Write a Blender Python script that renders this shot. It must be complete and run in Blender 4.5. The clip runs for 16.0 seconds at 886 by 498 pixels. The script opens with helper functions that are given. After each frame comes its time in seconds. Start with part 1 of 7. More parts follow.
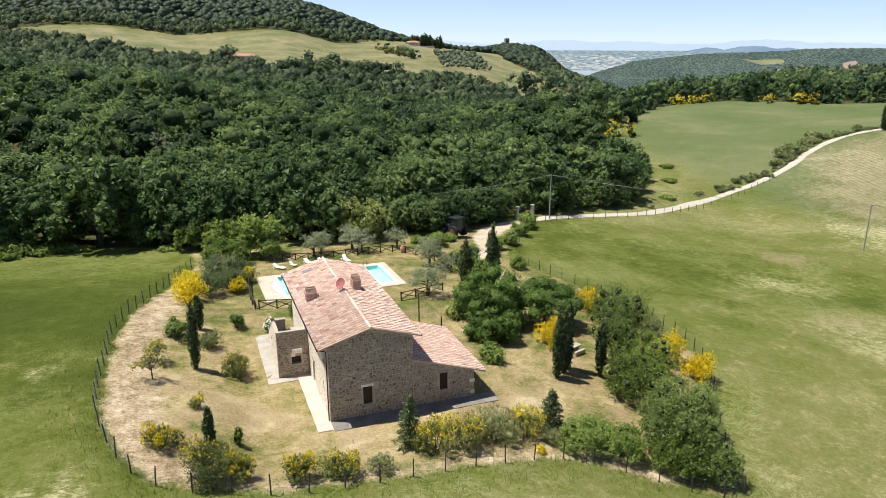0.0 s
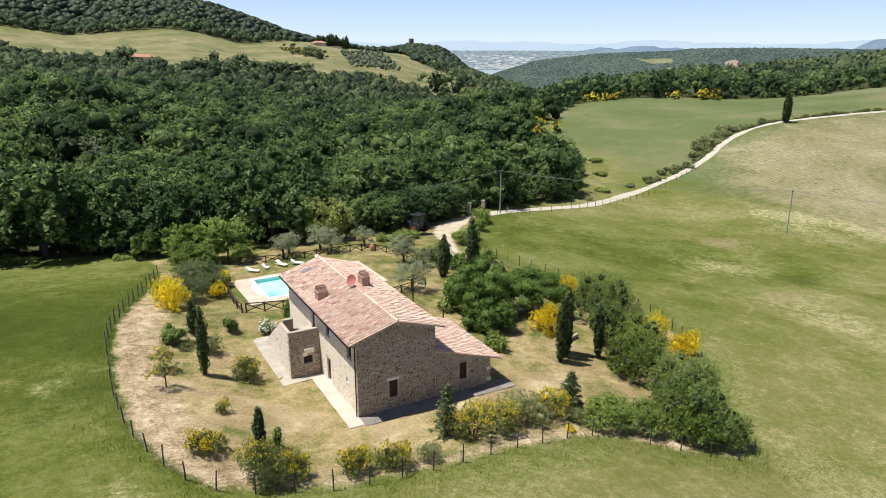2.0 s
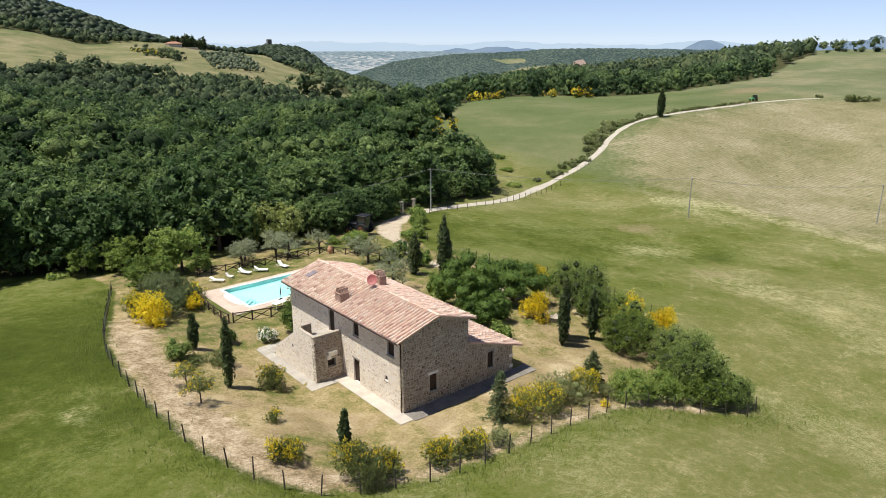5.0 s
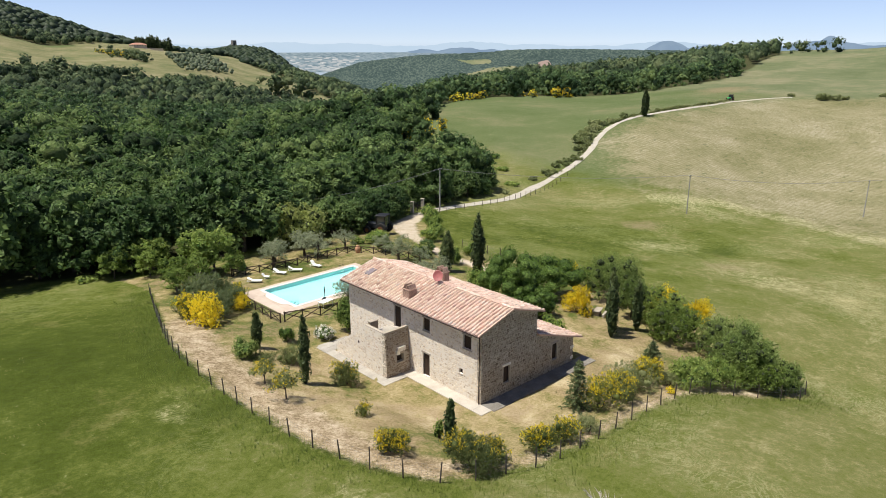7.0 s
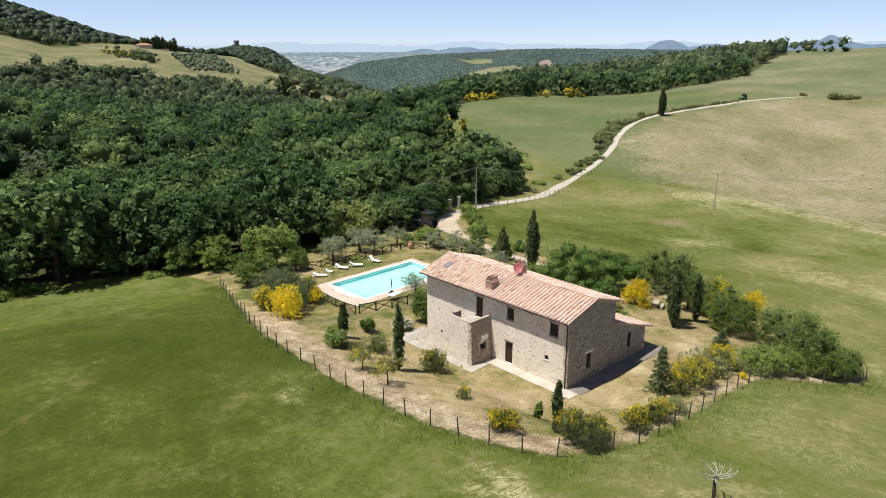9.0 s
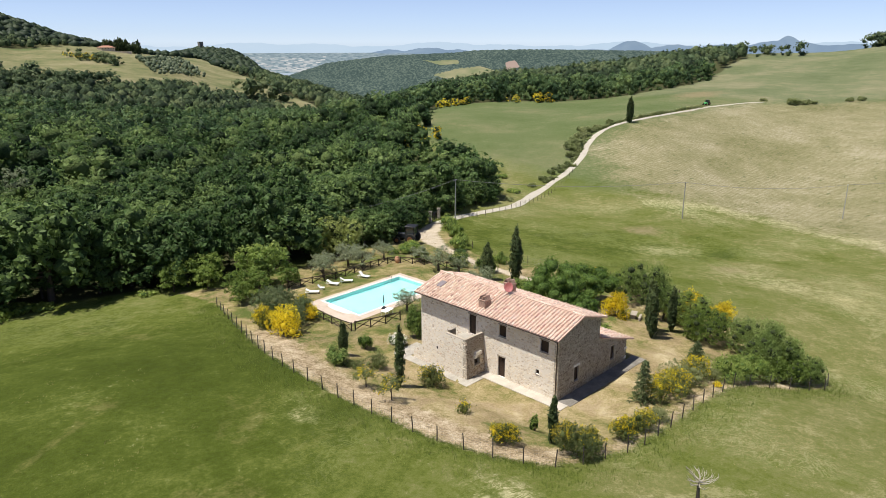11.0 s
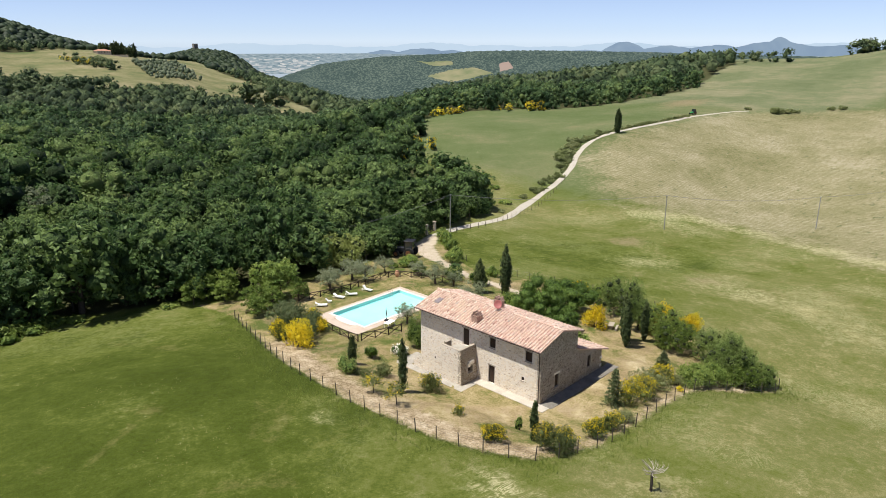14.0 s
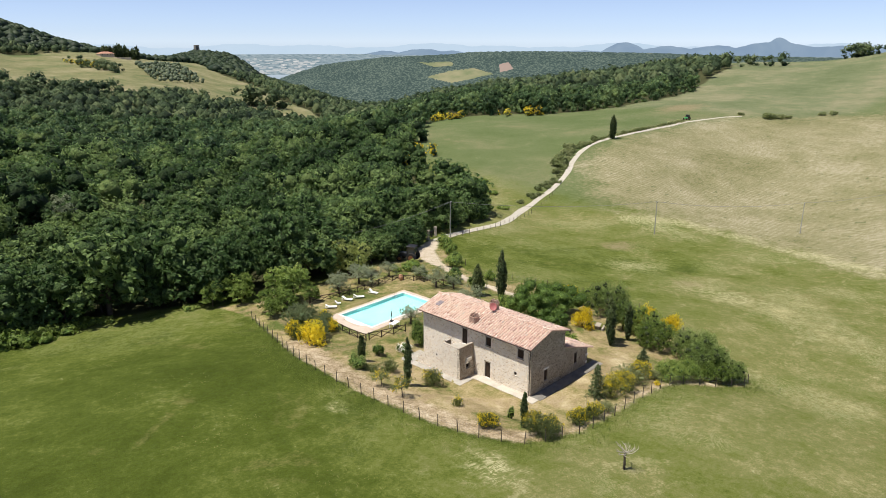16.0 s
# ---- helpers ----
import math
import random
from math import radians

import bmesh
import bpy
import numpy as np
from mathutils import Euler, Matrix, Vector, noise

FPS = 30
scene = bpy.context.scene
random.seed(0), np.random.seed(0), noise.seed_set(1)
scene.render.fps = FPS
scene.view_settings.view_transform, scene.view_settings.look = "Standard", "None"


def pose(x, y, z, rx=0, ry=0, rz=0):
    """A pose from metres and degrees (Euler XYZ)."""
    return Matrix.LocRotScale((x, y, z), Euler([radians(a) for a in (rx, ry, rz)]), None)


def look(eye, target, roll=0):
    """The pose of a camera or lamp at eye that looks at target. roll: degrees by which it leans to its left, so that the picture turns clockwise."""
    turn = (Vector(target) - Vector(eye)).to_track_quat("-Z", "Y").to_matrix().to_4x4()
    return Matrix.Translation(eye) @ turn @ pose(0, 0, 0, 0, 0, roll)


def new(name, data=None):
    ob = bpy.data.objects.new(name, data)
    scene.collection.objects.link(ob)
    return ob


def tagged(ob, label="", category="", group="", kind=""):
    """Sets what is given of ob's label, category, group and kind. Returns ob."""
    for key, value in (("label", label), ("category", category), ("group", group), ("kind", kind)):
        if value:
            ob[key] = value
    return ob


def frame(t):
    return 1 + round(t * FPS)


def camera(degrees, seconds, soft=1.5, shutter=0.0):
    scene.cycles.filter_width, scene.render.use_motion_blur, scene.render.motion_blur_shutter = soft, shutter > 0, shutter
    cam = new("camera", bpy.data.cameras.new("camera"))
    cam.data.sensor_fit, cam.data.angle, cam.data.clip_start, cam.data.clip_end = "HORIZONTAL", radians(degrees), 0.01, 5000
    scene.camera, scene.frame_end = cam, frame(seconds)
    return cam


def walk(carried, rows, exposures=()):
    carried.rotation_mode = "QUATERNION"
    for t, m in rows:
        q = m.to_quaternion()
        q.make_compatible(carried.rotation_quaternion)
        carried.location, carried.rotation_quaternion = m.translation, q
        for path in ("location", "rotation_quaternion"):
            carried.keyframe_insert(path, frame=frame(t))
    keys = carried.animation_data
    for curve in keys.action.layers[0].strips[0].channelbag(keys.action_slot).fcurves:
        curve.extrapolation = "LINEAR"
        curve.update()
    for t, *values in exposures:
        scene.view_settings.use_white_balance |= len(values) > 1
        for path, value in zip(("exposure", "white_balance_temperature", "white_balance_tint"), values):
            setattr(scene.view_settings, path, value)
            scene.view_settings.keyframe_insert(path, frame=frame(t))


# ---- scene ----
cam = camera(65.2, 16.0, soft=0.85)
METRES, TILT, LEAN, TURN = 65.0, -2.4, -1.3, -20.2
ROWS = [
    (0.0, 0.0, 0.0, 0.0, -0.33, -14.45, 1.29),
    (0.5, -0.0345, -0.0052, -0.0005, -2.38, -14.49, 1.38),
    (1.0, -0.0694, -0.0085, -0.001, -4.33, -14.53, 1.46),
    (1.5, -0.1043, -0.0105, -0.0017, -6.23, -14.57, 1.55),
    (2.0, -0.1395, -0.0105, -0.0016, -8.16, -14.62, 1.62),
    (2.5, -0.1748, -0.0087, -0.001, -10.1, -14.67, 1.68),
    (3.0, -0.2096, -0.0068, -0.0002, -12.04, -14.72, 1.75),
    (3.5, -0.2445, -0.003, 0.0008, -13.97, -14.76, 1.82),
    (4.0, -0.2792, 0.0017, 0.0014, -15.88, -14.81, 1.87),
    (6.5, -0.4512, 0.0349, 0.0082, -22.48, -14.97, 2.08),
    (7.0, -0.4854, 0.0404, 0.0087, -22.47, -14.95, 2.1),
    (7.5, -0.5193, 0.0436, 0.0091, -22.46, -14.94, 2.12),
    (8.0, -0.5522, 0.0444, 0.0105, -22.45, -14.93, 2.14),
    (8.5, -0.5846, 0.0425, 0.0115, -22.44, -14.94, 2.17),
    (9.0, -0.6162, 0.0379, 0.0181, -22.53, -14.98, 2.2),
    (11.5, -0.6802, -0.0063, 0.0821, -25.68, -15.09, 2.25),
    (12.0, -0.6889, -0.0239, 0.095, -25.76, -15.1, 2.26),
    (12.5, -0.6984, -0.0441, 0.1079, -25.76, -15.1, 2.25),
    (13.0, -0.7088, -0.0666, 0.121, -25.75, -15.11, 2.24),
    (13.5, -0.7205, -0.0909, 0.1339, -25.74, -15.12, 2.22),
    (14.0, -0.7325, -0.1166, 0.1464, -25.73, -15.11, 2.21),
    (14.5, -0.7456, -0.1437, 0.159, -25.72, -15.11, 2.22),
    (15.0, -0.7589, -0.1719, 0.1718, -25.71, -15.11, 2.21),
    (15.5, -0.7725, -0.2012, 0.1843, -25.71, -15.11, 2.21),
    (16.0, -0.7866, -0.231, 0.1969, -25.72, -15.11, 2.22),
]
walk(cam, [(t, pose(-8.92, -49.42, 29.54, TILT, LEAN, TURN) @ pose(METRES * x, METRES * y, METRES * z, 90 + pitch, roll, yaw)) for t, x, y, z, yaw, pitch, roll in ROWS],
     [(0.0, 0.55), (3.0, 0.43), (7.0, 0.33), (16.0, 0.34)])

# ---- sky and sun ----
SUN_WAY = Vector((0.33, -0.17, -0.93)).normalized()
sun_from = -SUN_WAY
world = bpy.data.worlds.new("sky")
scene.world = world
world.use_nodes = True
wt = world.node_tree
wt.nodes.clear()
sky = wt.nodes.new("ShaderNodeTexSky")
sky.sky_type = "NISHITA"
sky.sun_disc = False
sky.sun_elevation = math.asin(sun_from.z)
sky.sun_rotation = math.atan2(sun_from.x, sun_from.y)
sky.altitude = 400
sky.air_density, sky.dust_density, sky.ozone_density = 0.62, 0.0, 3.0
back = wt.nodes.new("ShaderNodeBackground")
back.inputs["Strength"].default_value = 0.094
wout = wt.nodes.new("ShaderNodeOutputWorld")
hue = wt.nodes.new("ShaderNodeMix")
hue.data_type, hue.blend_type = "RGBA", "MULTIPLY"
hue.inputs[0].default_value = 1.0
hue.inputs[7].default_value = (0.82, 0.895, 1.10, 1)
pale = wt.nodes.new("ShaderNodeHueSaturation")
pale.inputs["Saturation"].default_value = 0.64
wt.links.new(sky.outputs[0], pale.inputs["Color"])
wt.links.new(pale.outputs[0], hue.inputs[6])
wt.links.new(hue.outputs[2], back.inputs["Color"])
wt.links.new(back.outputs[0], wout.inputs["Surface"])
sun = new("sun", bpy.data.lights.new("sun", "SUN"))
sun.data.energy, sun.data.angle, sun.data.color = 4.9, radians(0.53), (1.0, 0.96, 0.88)
sun.rotation_mode = "QUATERNION"
sun.rotation_quaternion = SUN_WAY.to_track_quat("-Z", "Y")
# ---- the lie of the land: spot heights (x, y, z), smoothly interpolated ----
NEAR_SPOTS = [
    (0, 0, 0), (12.5, 0, 0), (0, 18.5, 0), (8, 19, -0.1), (-3, 9, 0), (6, -6, 0.4), (16, 10, -0.1), (-1.5, 30, -0.3), (15.8, 39.7, -0.4), (2, 39, -0.3),
    (-9.9, 11.4, 1.0), (-14.2, 14, 1.9), (-16.8, 6, 3.2), (-16.4, 18, 2.7), (-16, -2, 3.3), (-20.6, 12.2, 3.2), (-21.2, -4.5, 3.5), (-19.5, 23.3, 2.6), (-24, 33.5, 2.1), (-29, 6, 4.1), (-34, 35, 2.6),
    (-18, -10, 3.9), (-9, -16, 2.7), (1, -14.5, 1.8), (10, -17, 1.0), (27, -16, -2.8), (40.5, -14.7, -3.8), (54, -6.7, -4.5), (75.6, -2, -6.8),
    (58, 42, -5.4), (75, 33, -7.6), (63, 59, -6.0), (28, 20, -1.2), (30, 48, -2.0), (-23, 50, -0.6),
]
MID_SPOTS = [
    (46, 63, -3.9), (58, 68.2, -4.6), (81, 72, -6.6), (108, 39, -9), (112, 82, -9.2), (178, 30, -12), (177, 57.6, -9), (173, 114, -1.0), (194, 105, 2.2), (236, 106, 3.2), (278, 112, 3.4), (321, 87, 3.6),
    (120, 135, -4), (172, 178, 1), (275, 206, 0.5), (385, 163, 7), (475, 184, 10), (515, 196, 16), (590, 200, 21.5), (604, 234, 20), (455, 100, 11), (390, 249, -2), (610, 140, 22), (251, 260, -1), (134, 206, -3),
    (20, 75, -3), (-10, 130, -2), (30, 175, -6), (-5, 216, 4), (88, 147, -7), (-40, 70, -2), (622, 98, 25), (120, -40, -9), (0, -120, 2), (-120, 0, 9), (240, -60, -2), (-120, -120, 10), (-120, 120, 6), (-90, 280, 14),
]
FAR_SPOTS = [
    (-238, 1027, 44), (-155, 635, 12), (10, 1050, 36), (3, 650, 3), (225, 1027, 23), (147, 684, 1), (373, 1110, 26), (402, 799, -20), (453, 1004, 7), (500, 900, -17), (560, 1050, -9), (620, 1200, -4), (700, 1350, -2), (756, 1500, 4), (570, 830, -38), (640, 1000, -40), (720, 1150, -48), (800, 1350, -40), (290, 600, -20),
    (346, 540, -34), (-95, 1500, 130), (219, 1281, 84), (313, 1262, 55), (420, 1270, 22), (-320, 1400, 115), (812, 1664, 16), (900, 1640, 6), (980, 1660, -60), (622, 1568, -12), (500, 700, -38),
    (508, 526, -26), (545, 480, -17), (583, 430, -8), (622, 382, -1), (655, 330, 8), (680, 305, 14), (705, 268, 19),
    (820, 900, -100), (1010, 760, -85), (1150, 560, -60), (900, 1300, -120), (1300, 1150, -125), (1500, 800, -70), (1100, 350, -12), (190, 350, -18), (240, 430, -27), (290, 500, -33), (150, 420, -19), (330, 490, -39), (30, 400, -5), (1300, 2400, -150), (2400, 1600, -110), (2000, 3000, -150),
]


def warped(x, y):
    """The plan drawn in towards the house, so that far forms are as broad as they are far."""
    dx, dy = x, y - 10.0
    r = np.sqrt(dx * dx + dy * dy) + 1e-6
    k = np.arcsinh(r / 45.0) * 45.0 / r
    return np.stack([dx * k, dy * k], -1)


def bend(d2):
    return 0.5 * d2 * np.log(d2 + 1e-9)


SPOTS = np.array(NEAR_SPOTS + MID_SPOTS + FAR_SPOTS, float)
KNOTS = warped(SPOTS[:, 0], SPOTS[:, 1])
GRAM = bend(((KNOTS[:, None] - KNOTS[None]) ** 2).sum(-1)) + np.eye(len(KNOTS)) * 25.0
SIDE = np.concatenate([np.ones((len(KNOTS), 1)), KNOTS], 1)
SYSTEM = np.block([[GRAM, SIDE], [SIDE.T, np.zeros((3, 3))]])
WEIGHTS = np.linalg.solve(SYSTEM, np.concatenate([SPOTS[:, 2], np.zeros(3)]))


def land(x, y):
    """The ground's height at arrays or numbers x and y."""
    x, y = np.broadcast_arrays(np.asarray(x, float), np.asarray(y, float))
    w = warped(x.ravel(), y.ravel())
    out = np.empty(len(w))
    for a in range(0, len(w), 20000):
        part_ = w[a:a + 20000]
        d2 = ((part_[:, None] - KNOTS[None]) ** 2).sum(-1)
        out[a:a + 20000] = bend(d2) @ WEIGHTS[:-3] + WEIGHTS[-3] + part_ @ WEIGHTS[-2:]
    hx, hy = x.ravel(), y.ravel()
    # brow of the upper field
    out += 13.0 * np.exp(-((hx - 640) / 80) ** 2 - ((hy - 55) / 78) ** 2)
    # level platform of the house and of the pool
    d = np.maximum(np.maximum(-3.9 - hx, hx - 14.5), np.maximum(-1.6 - hy, hy - 20))
    k = np.clip(1 - d / 5.0, 0, 1)
    k = k * k * (3 - 2 * k)
    out = out * (1 - k)
    u, v = pool_frame(hx, hy)
    d = np.maximum(np.abs(u) - 9.0, np.abs(v) - 5.0)
    k = np.clip(1 - d / 3.5, 0, 1)
    k = k * k * (3 - 2 * k)
    out = out * (1 - k) + POOL_Z * k
    return out.reshape(x.shape) if x.ndim else float(out[0])


POOL_X, POOL_Y, POOL_Z, POOL_TURN = 7.3, 34.8, -0.32, 1.5


def pool_frame(x, y):
    """Coordinates along and across the pool."""
    c, s = math.cos(radians(POOL_TURN)), math.sin(radians(POOL_TURN))
    return (x - POOL_X) * c + (y - POOL_Y) * s, -(x - POOL_X) * s + (y - POOL_Y) * c

# ---- materials ----
def lin(*c):
    """sRGB values 0 to 255 as a linear colour."""
    return tuple(((v / 255 + 0.055) / 1.055) ** 2.4 if v > 10 else v / 255 / 12.92 for v in c) + (1.0,)


class Nodes:
    """A small helper to wire up a material."""

    def __init__(self, name):
        self.m = bpy.data.materials.new(name)
        self.m.use_nodes = True
        self.t = self.m.node_tree
        self.t.nodes.clear()
        self.out = self.t.nodes.new("ShaderNodeOutputMaterial")

    def node(self, kind, links=None, **values):
        n = self.t.nodes.new(kind)
        for k, v in values.items():
            n.inputs[k.replace("_", " ")].default_value = v
        for k, v in (links or {}).items():
            self.t.links.new(v, n.inputs[k])
        return n

    def place(self):
        return self.node("ShaderNodeNewGeometry").outputs["Position"]

    def local(self):
        return self.node("ShaderNodeTexCoord").outputs["Object"]

    def noise(self, vec, scale, detail=4, rough=0.55, warp=0.0):
        n = self.node("ShaderNodeTexNoise", {"Vector": vec}, Scale=scale, Detail=detail, Roughness=rough, Distortion=warp)
        return n.outputs["Fac"]

    def stretch(self, vec, sx, sy, sz, turn=0.0):
        n = self.node("ShaderNodeMapping", {"Vector": vec})
        n.inputs["Scale"].default_value = (sx, sy, sz)
        n.inputs["Rotation"].default_value = (0, 0, radians(turn))
        return n.outputs[0]

    def ramp(self, fac, *stops):
        n = self.node("ShaderNodeValToRGB", {"Fac": fac})
        e = n.color_ramp.elements
        e[0].position, e[0].color = stops[0]
        e[1].position, e[1].color = stops[-1]
        for p, c in stops[1:-1]:
            e.new(p).color = c
        return n.outputs["Color"]

    def step(self, v, lo, hi):
        n = self.node("ShaderNodeMapRange", {"Value": v})
        n.interpolation_type = "SMOOTHSTEP"
        n.inputs["From Min"].default_value, n.inputs["From Max"].default_value = lo, hi
        return n.outputs["Result"]

    def math(self, op, a, b=0.0):
        n = self.t.nodes.new("ShaderNodeMath")
        n.operation = op
        for i, v in enumerate((a, b)):
            if isinstance(v, (int, float)):
                n.inputs[i].default_value = v
            else:
                self.t.links.new(v, n.inputs[i])
        return n.outputs[0]

    def mix(self, fac, a, b, mode="MIX"):
        n = self.t.nodes.new("ShaderNodeMix")
        n.data_type, n.blend_type = "RGBA", mode
        for key, v in (("Factor", fac), ("A", a), ("B", b)):
            s = [i for i in n.inputs if i.name == key and (i.type == "RGBA" or key == "Factor")][0]
            if isinstance(v, (int, float, tuple)):
                s.default_value = v
            else:
                self.t.links.new(v, s)
        return [o for o in n.outputs if o.type == "RGBA"][0]

    def attr(self, name):
        n = self.t.nodes.new("ShaderNodeAttribute")
        n.attribute_name = name
        return n.outputs["Fac"]

    def island(self):
        return self.node("ShaderNodeNewGeometry").outputs["Random Per Island"]

    def thing(self):
        return self.node("ShaderNodeObjectInfo").outputs["Random"]

    def bump(self, height, strength=0.3, distance=0.02):
        return self.node("ShaderNodeBump", {"Height": height}, Strength=strength, Distance=distance).outputs[0]

    def finish(self, colour, rough=0.85, metal=0.0, normal=None, spec=0.3):
        b = self.node("ShaderNodeBsdfPrincipled", {})
        for key, v in (("Base Color", colour), ("Roughness", rough), ("Metallic", metal), ("Specular IOR Level", spec)):
            if isinstance(v, (int, float, tuple)):
                b.inputs[key].default_value = v
            else:
                self.t.links.new(v, b.inputs[key])
        if normal is not None:
            self.t.links.new(normal, b.inputs["Normal"])
        self.t.links.new(b.outputs[0], self.out.inputs["Surface"])
        return self.m

    def leafy(self, colour, lucent=0.35, rough=0.6):
        d = self.node("ShaderNodeBsdfPrincipled", {"Base Color": colour}, Roughness=rough)
        d.inputs["Specular IOR Level"].default_value = 0.25
        t = self.node("ShaderNodeBsdfTranslucent", {"Color": colour})
        s = self.t.nodes.new("ShaderNodeMixShader")
        s.inputs[0].default_value = lucent
        self.t.links.new(d.outputs[0], s.inputs[1])
        self.t.links.new(t.outputs[0], s.inputs[2])
        self.t.links.new(s.outputs[0], self.out.inputs["Surface"])
        return self.m


def plain(name, colour, rough=0.8, metal=0.0, vary=0.18, scale=3.0, bump=0.15):
    """A surface with soft blotches and a fine grain."""
    n = Nodes(name)
    p = n.local()
    a = n.noise(p, scale, 5)
    b = n.noise(p, scale * 14, 3)
    k = n.math("ADD", n.math("MULTIPLY", a, 0.65), n.math("MULTIPLY", b, 0.35))
    dark = tuple(v * (1 - vary) for v in colour[:3]) + (1,)
    light = tuple(min(1, v * (1 + vary)) for v in colour[:3]) + (1,)
    return n.finish(n.ramp(k, (0.3, dark), (0.7, light)), rough, metal, n.bump(b, bump, 0.01))


def foliage(name, dark, mid, light, lucent=0.3, dots=None, dot_share=0.0, world_scale=0.09, spread=0.26, grain=1.0, cluster=0.0):
    """Leaves whose colour varies leaf by leaf, plant by plant and over the stand. dots: the colour of flowers among them."""
    n = Nodes(name)
    i = n.island()
    big = n.noise(n.place(), world_scale, 3)
    tuft = n.noise(n.place(), world_scale * 9, 2)
    k = n.math("ADD", n.math("MULTIPLY", i, 0.38 * grain), n.math("ADD", n.math("MULTIPLY", n.thing(), spread), n.math("ADD", n.math("MULTIPLY", n.math("SUBTRACT", big, 0.5), 1.6), 0.18)))
    k = n.math("ADD", n.math("ADD", k, n.attr("tone")), n.math("MULTIPLY", n.math("SUBTRACT", tuft, 0.5), 0.7 * grain))
    c = n.ramp(k, (0.12, dark), (0.5, mid), (0.92, light))
    if dots:
        j = n.math("ADD", n.math("FRACT", n.math("MULTIPLY", i, 37.7)), n.math("MULTIPLY", n.math("SUBTRACT", n.noise(n.place(), 1.3, 2), 0.5), cluster))
        if cluster:
            j = n.math("ADD", j, n.attr("bloom"))
        c = n.mix(n.step(j, 1 - dot_share, 1 - dot_share + 0.01), c, dots)
    return n.leafy(c, lucent)


def canopy(name, dark, mid, light, scale=1.0, bump=1.0):
    """The leafy surface of a crown: tone by tree and by clump, shaded gaps among leaves put into the colour, and a
    rough relief.
    """
    n = Nodes(name)
    p = n.place()
    k = n.math("ADD", 0.42, n.attr("tone"))
    leafy = n.noise(p, 2.6 * scale, 3, 0.7)
    for f, w in ((n.noise(p, 0.06 * scale, 3), 1.3), (n.noise(p, 0.7 * scale, 3), 0.9), (leafy, 1.5)):
        k = n.math("ADD", k, n.math("MULTIPLY", n.math("SUBTRACT", f, 0.5), w))
    return n.finish(n.ramp(k, (0.08, dark), (0.45, mid), (0.95, light)), 0.8, 0, n.bump(leafy, bump, 0.6 / scale), 0.2)


M = {}
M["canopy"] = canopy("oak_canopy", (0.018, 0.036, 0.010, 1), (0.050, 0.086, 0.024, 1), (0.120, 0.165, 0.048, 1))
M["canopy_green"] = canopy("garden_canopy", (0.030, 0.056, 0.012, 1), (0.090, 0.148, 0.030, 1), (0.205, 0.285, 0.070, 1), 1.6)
# Paler and bluer than the near canopy: distance haze is in its colour.
M["canopy_far"] = canopy("haze_tinted_canopy", (0.030, 0.050, 0.022, 1), (0.070, 0.104, 0.042, 1), (0.145, 0.175, 0.075, 1), 0.5)
M["oak"] = foliage("oak_leaves", (0.032, 0.068, 0.018, 1), (0.083, 0.148, 0.044, 1), (0.205, 0.285, 0.086, 1), 0.40, world_scale=0.06, spread=0.60, grain=0.6)
# Dark cores inside the crowns: their inner shade is put into the colour.
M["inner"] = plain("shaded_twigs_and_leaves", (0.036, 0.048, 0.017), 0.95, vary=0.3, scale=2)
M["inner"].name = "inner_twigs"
# Haze of distance is mixed into these leaves, greyer and bluer than near ones.
M["wood_far"] = foliage("haze_tinted_far_leaves", (0.050, 0.084, 0.036, 1), (0.100, 0.146, 0.062, 1), (0.175, 0.215, 0.098, 1), world_scale=0.02)
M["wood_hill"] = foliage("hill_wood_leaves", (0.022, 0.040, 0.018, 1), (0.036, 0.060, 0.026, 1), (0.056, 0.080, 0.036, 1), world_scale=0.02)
# Ridge oaks, their leaf colour shifted bluer to stand for haze.
M["oak_mid"] = foliage("haze_tinted_ridge_leaves", (0.036, 0.074, 0.028, 1), (0.083, 0.148, 0.054, 1), (0.172, 0.246, 0.094, 1), 0.36, world_scale=0.06, grain=0.6)
M["fresh"] = foliage("bright_leaves", (0.110, 0.165, 0.030, 1), (0.235, 0.315, 0.066, 1), (0.400, 0.470, 0.130, 1), 0.5)
M["young_leaf"] = foliage("young_tree_leaves", (0.110, 0.165, 0.032, 1), (0.225, 0.310, 0.066, 1), (0.380, 0.455, 0.125, 1), 0.5)
M["pear"] = foliage("grey_green_tree_leaves", (0.090, 0.140, 0.032, 1), (0.190, 0.258, 0.066, 1), (0.315, 0.382, 0.120, 1), 0.45)
M["tamarisk"] = foliage("feathery_dark_leaves", (0.085, 0.120, 0.045, 1), (0.155, 0.200, 0.085, 1), (0.250, 0.285, 0.140, 1), 0.5)
M["spruce"] = foliage("spruce_needles", (0.045, 0.070, 0.026, 1), (0.095, 0.130, 0.050, 1), (0.165, 0.200, 0.085, 1), 0.3)
M["feather"] = foliage("feathery_pale_leaves", (0.150, 0.210, 0.050, 1), (0.275, 0.345, 0.098, 1), (0.420, 0.475, 0.175, 1), 0.5)
M["garden_green"] = foliage("garden_tree_leaves", (0.068, 0.125, 0.020, 1), (0.150, 0.240, 0.044, 1), (0.270, 0.370, 0.090, 1), 0.5)
M["dark"] = foliage("cypress_leaves", (0.020, 0.034, 0.010, 1), (0.052, 0.077, 0.022, 1), (0.110, 0.136, 0.042, 1), 0.2)
M["olive"] = foliage("olive_leaves", (0.180, 0.215, 0.115, 1), (0.300, 0.335, 0.200, 1), (0.430, 0.460, 0.300, 1), 0.5)
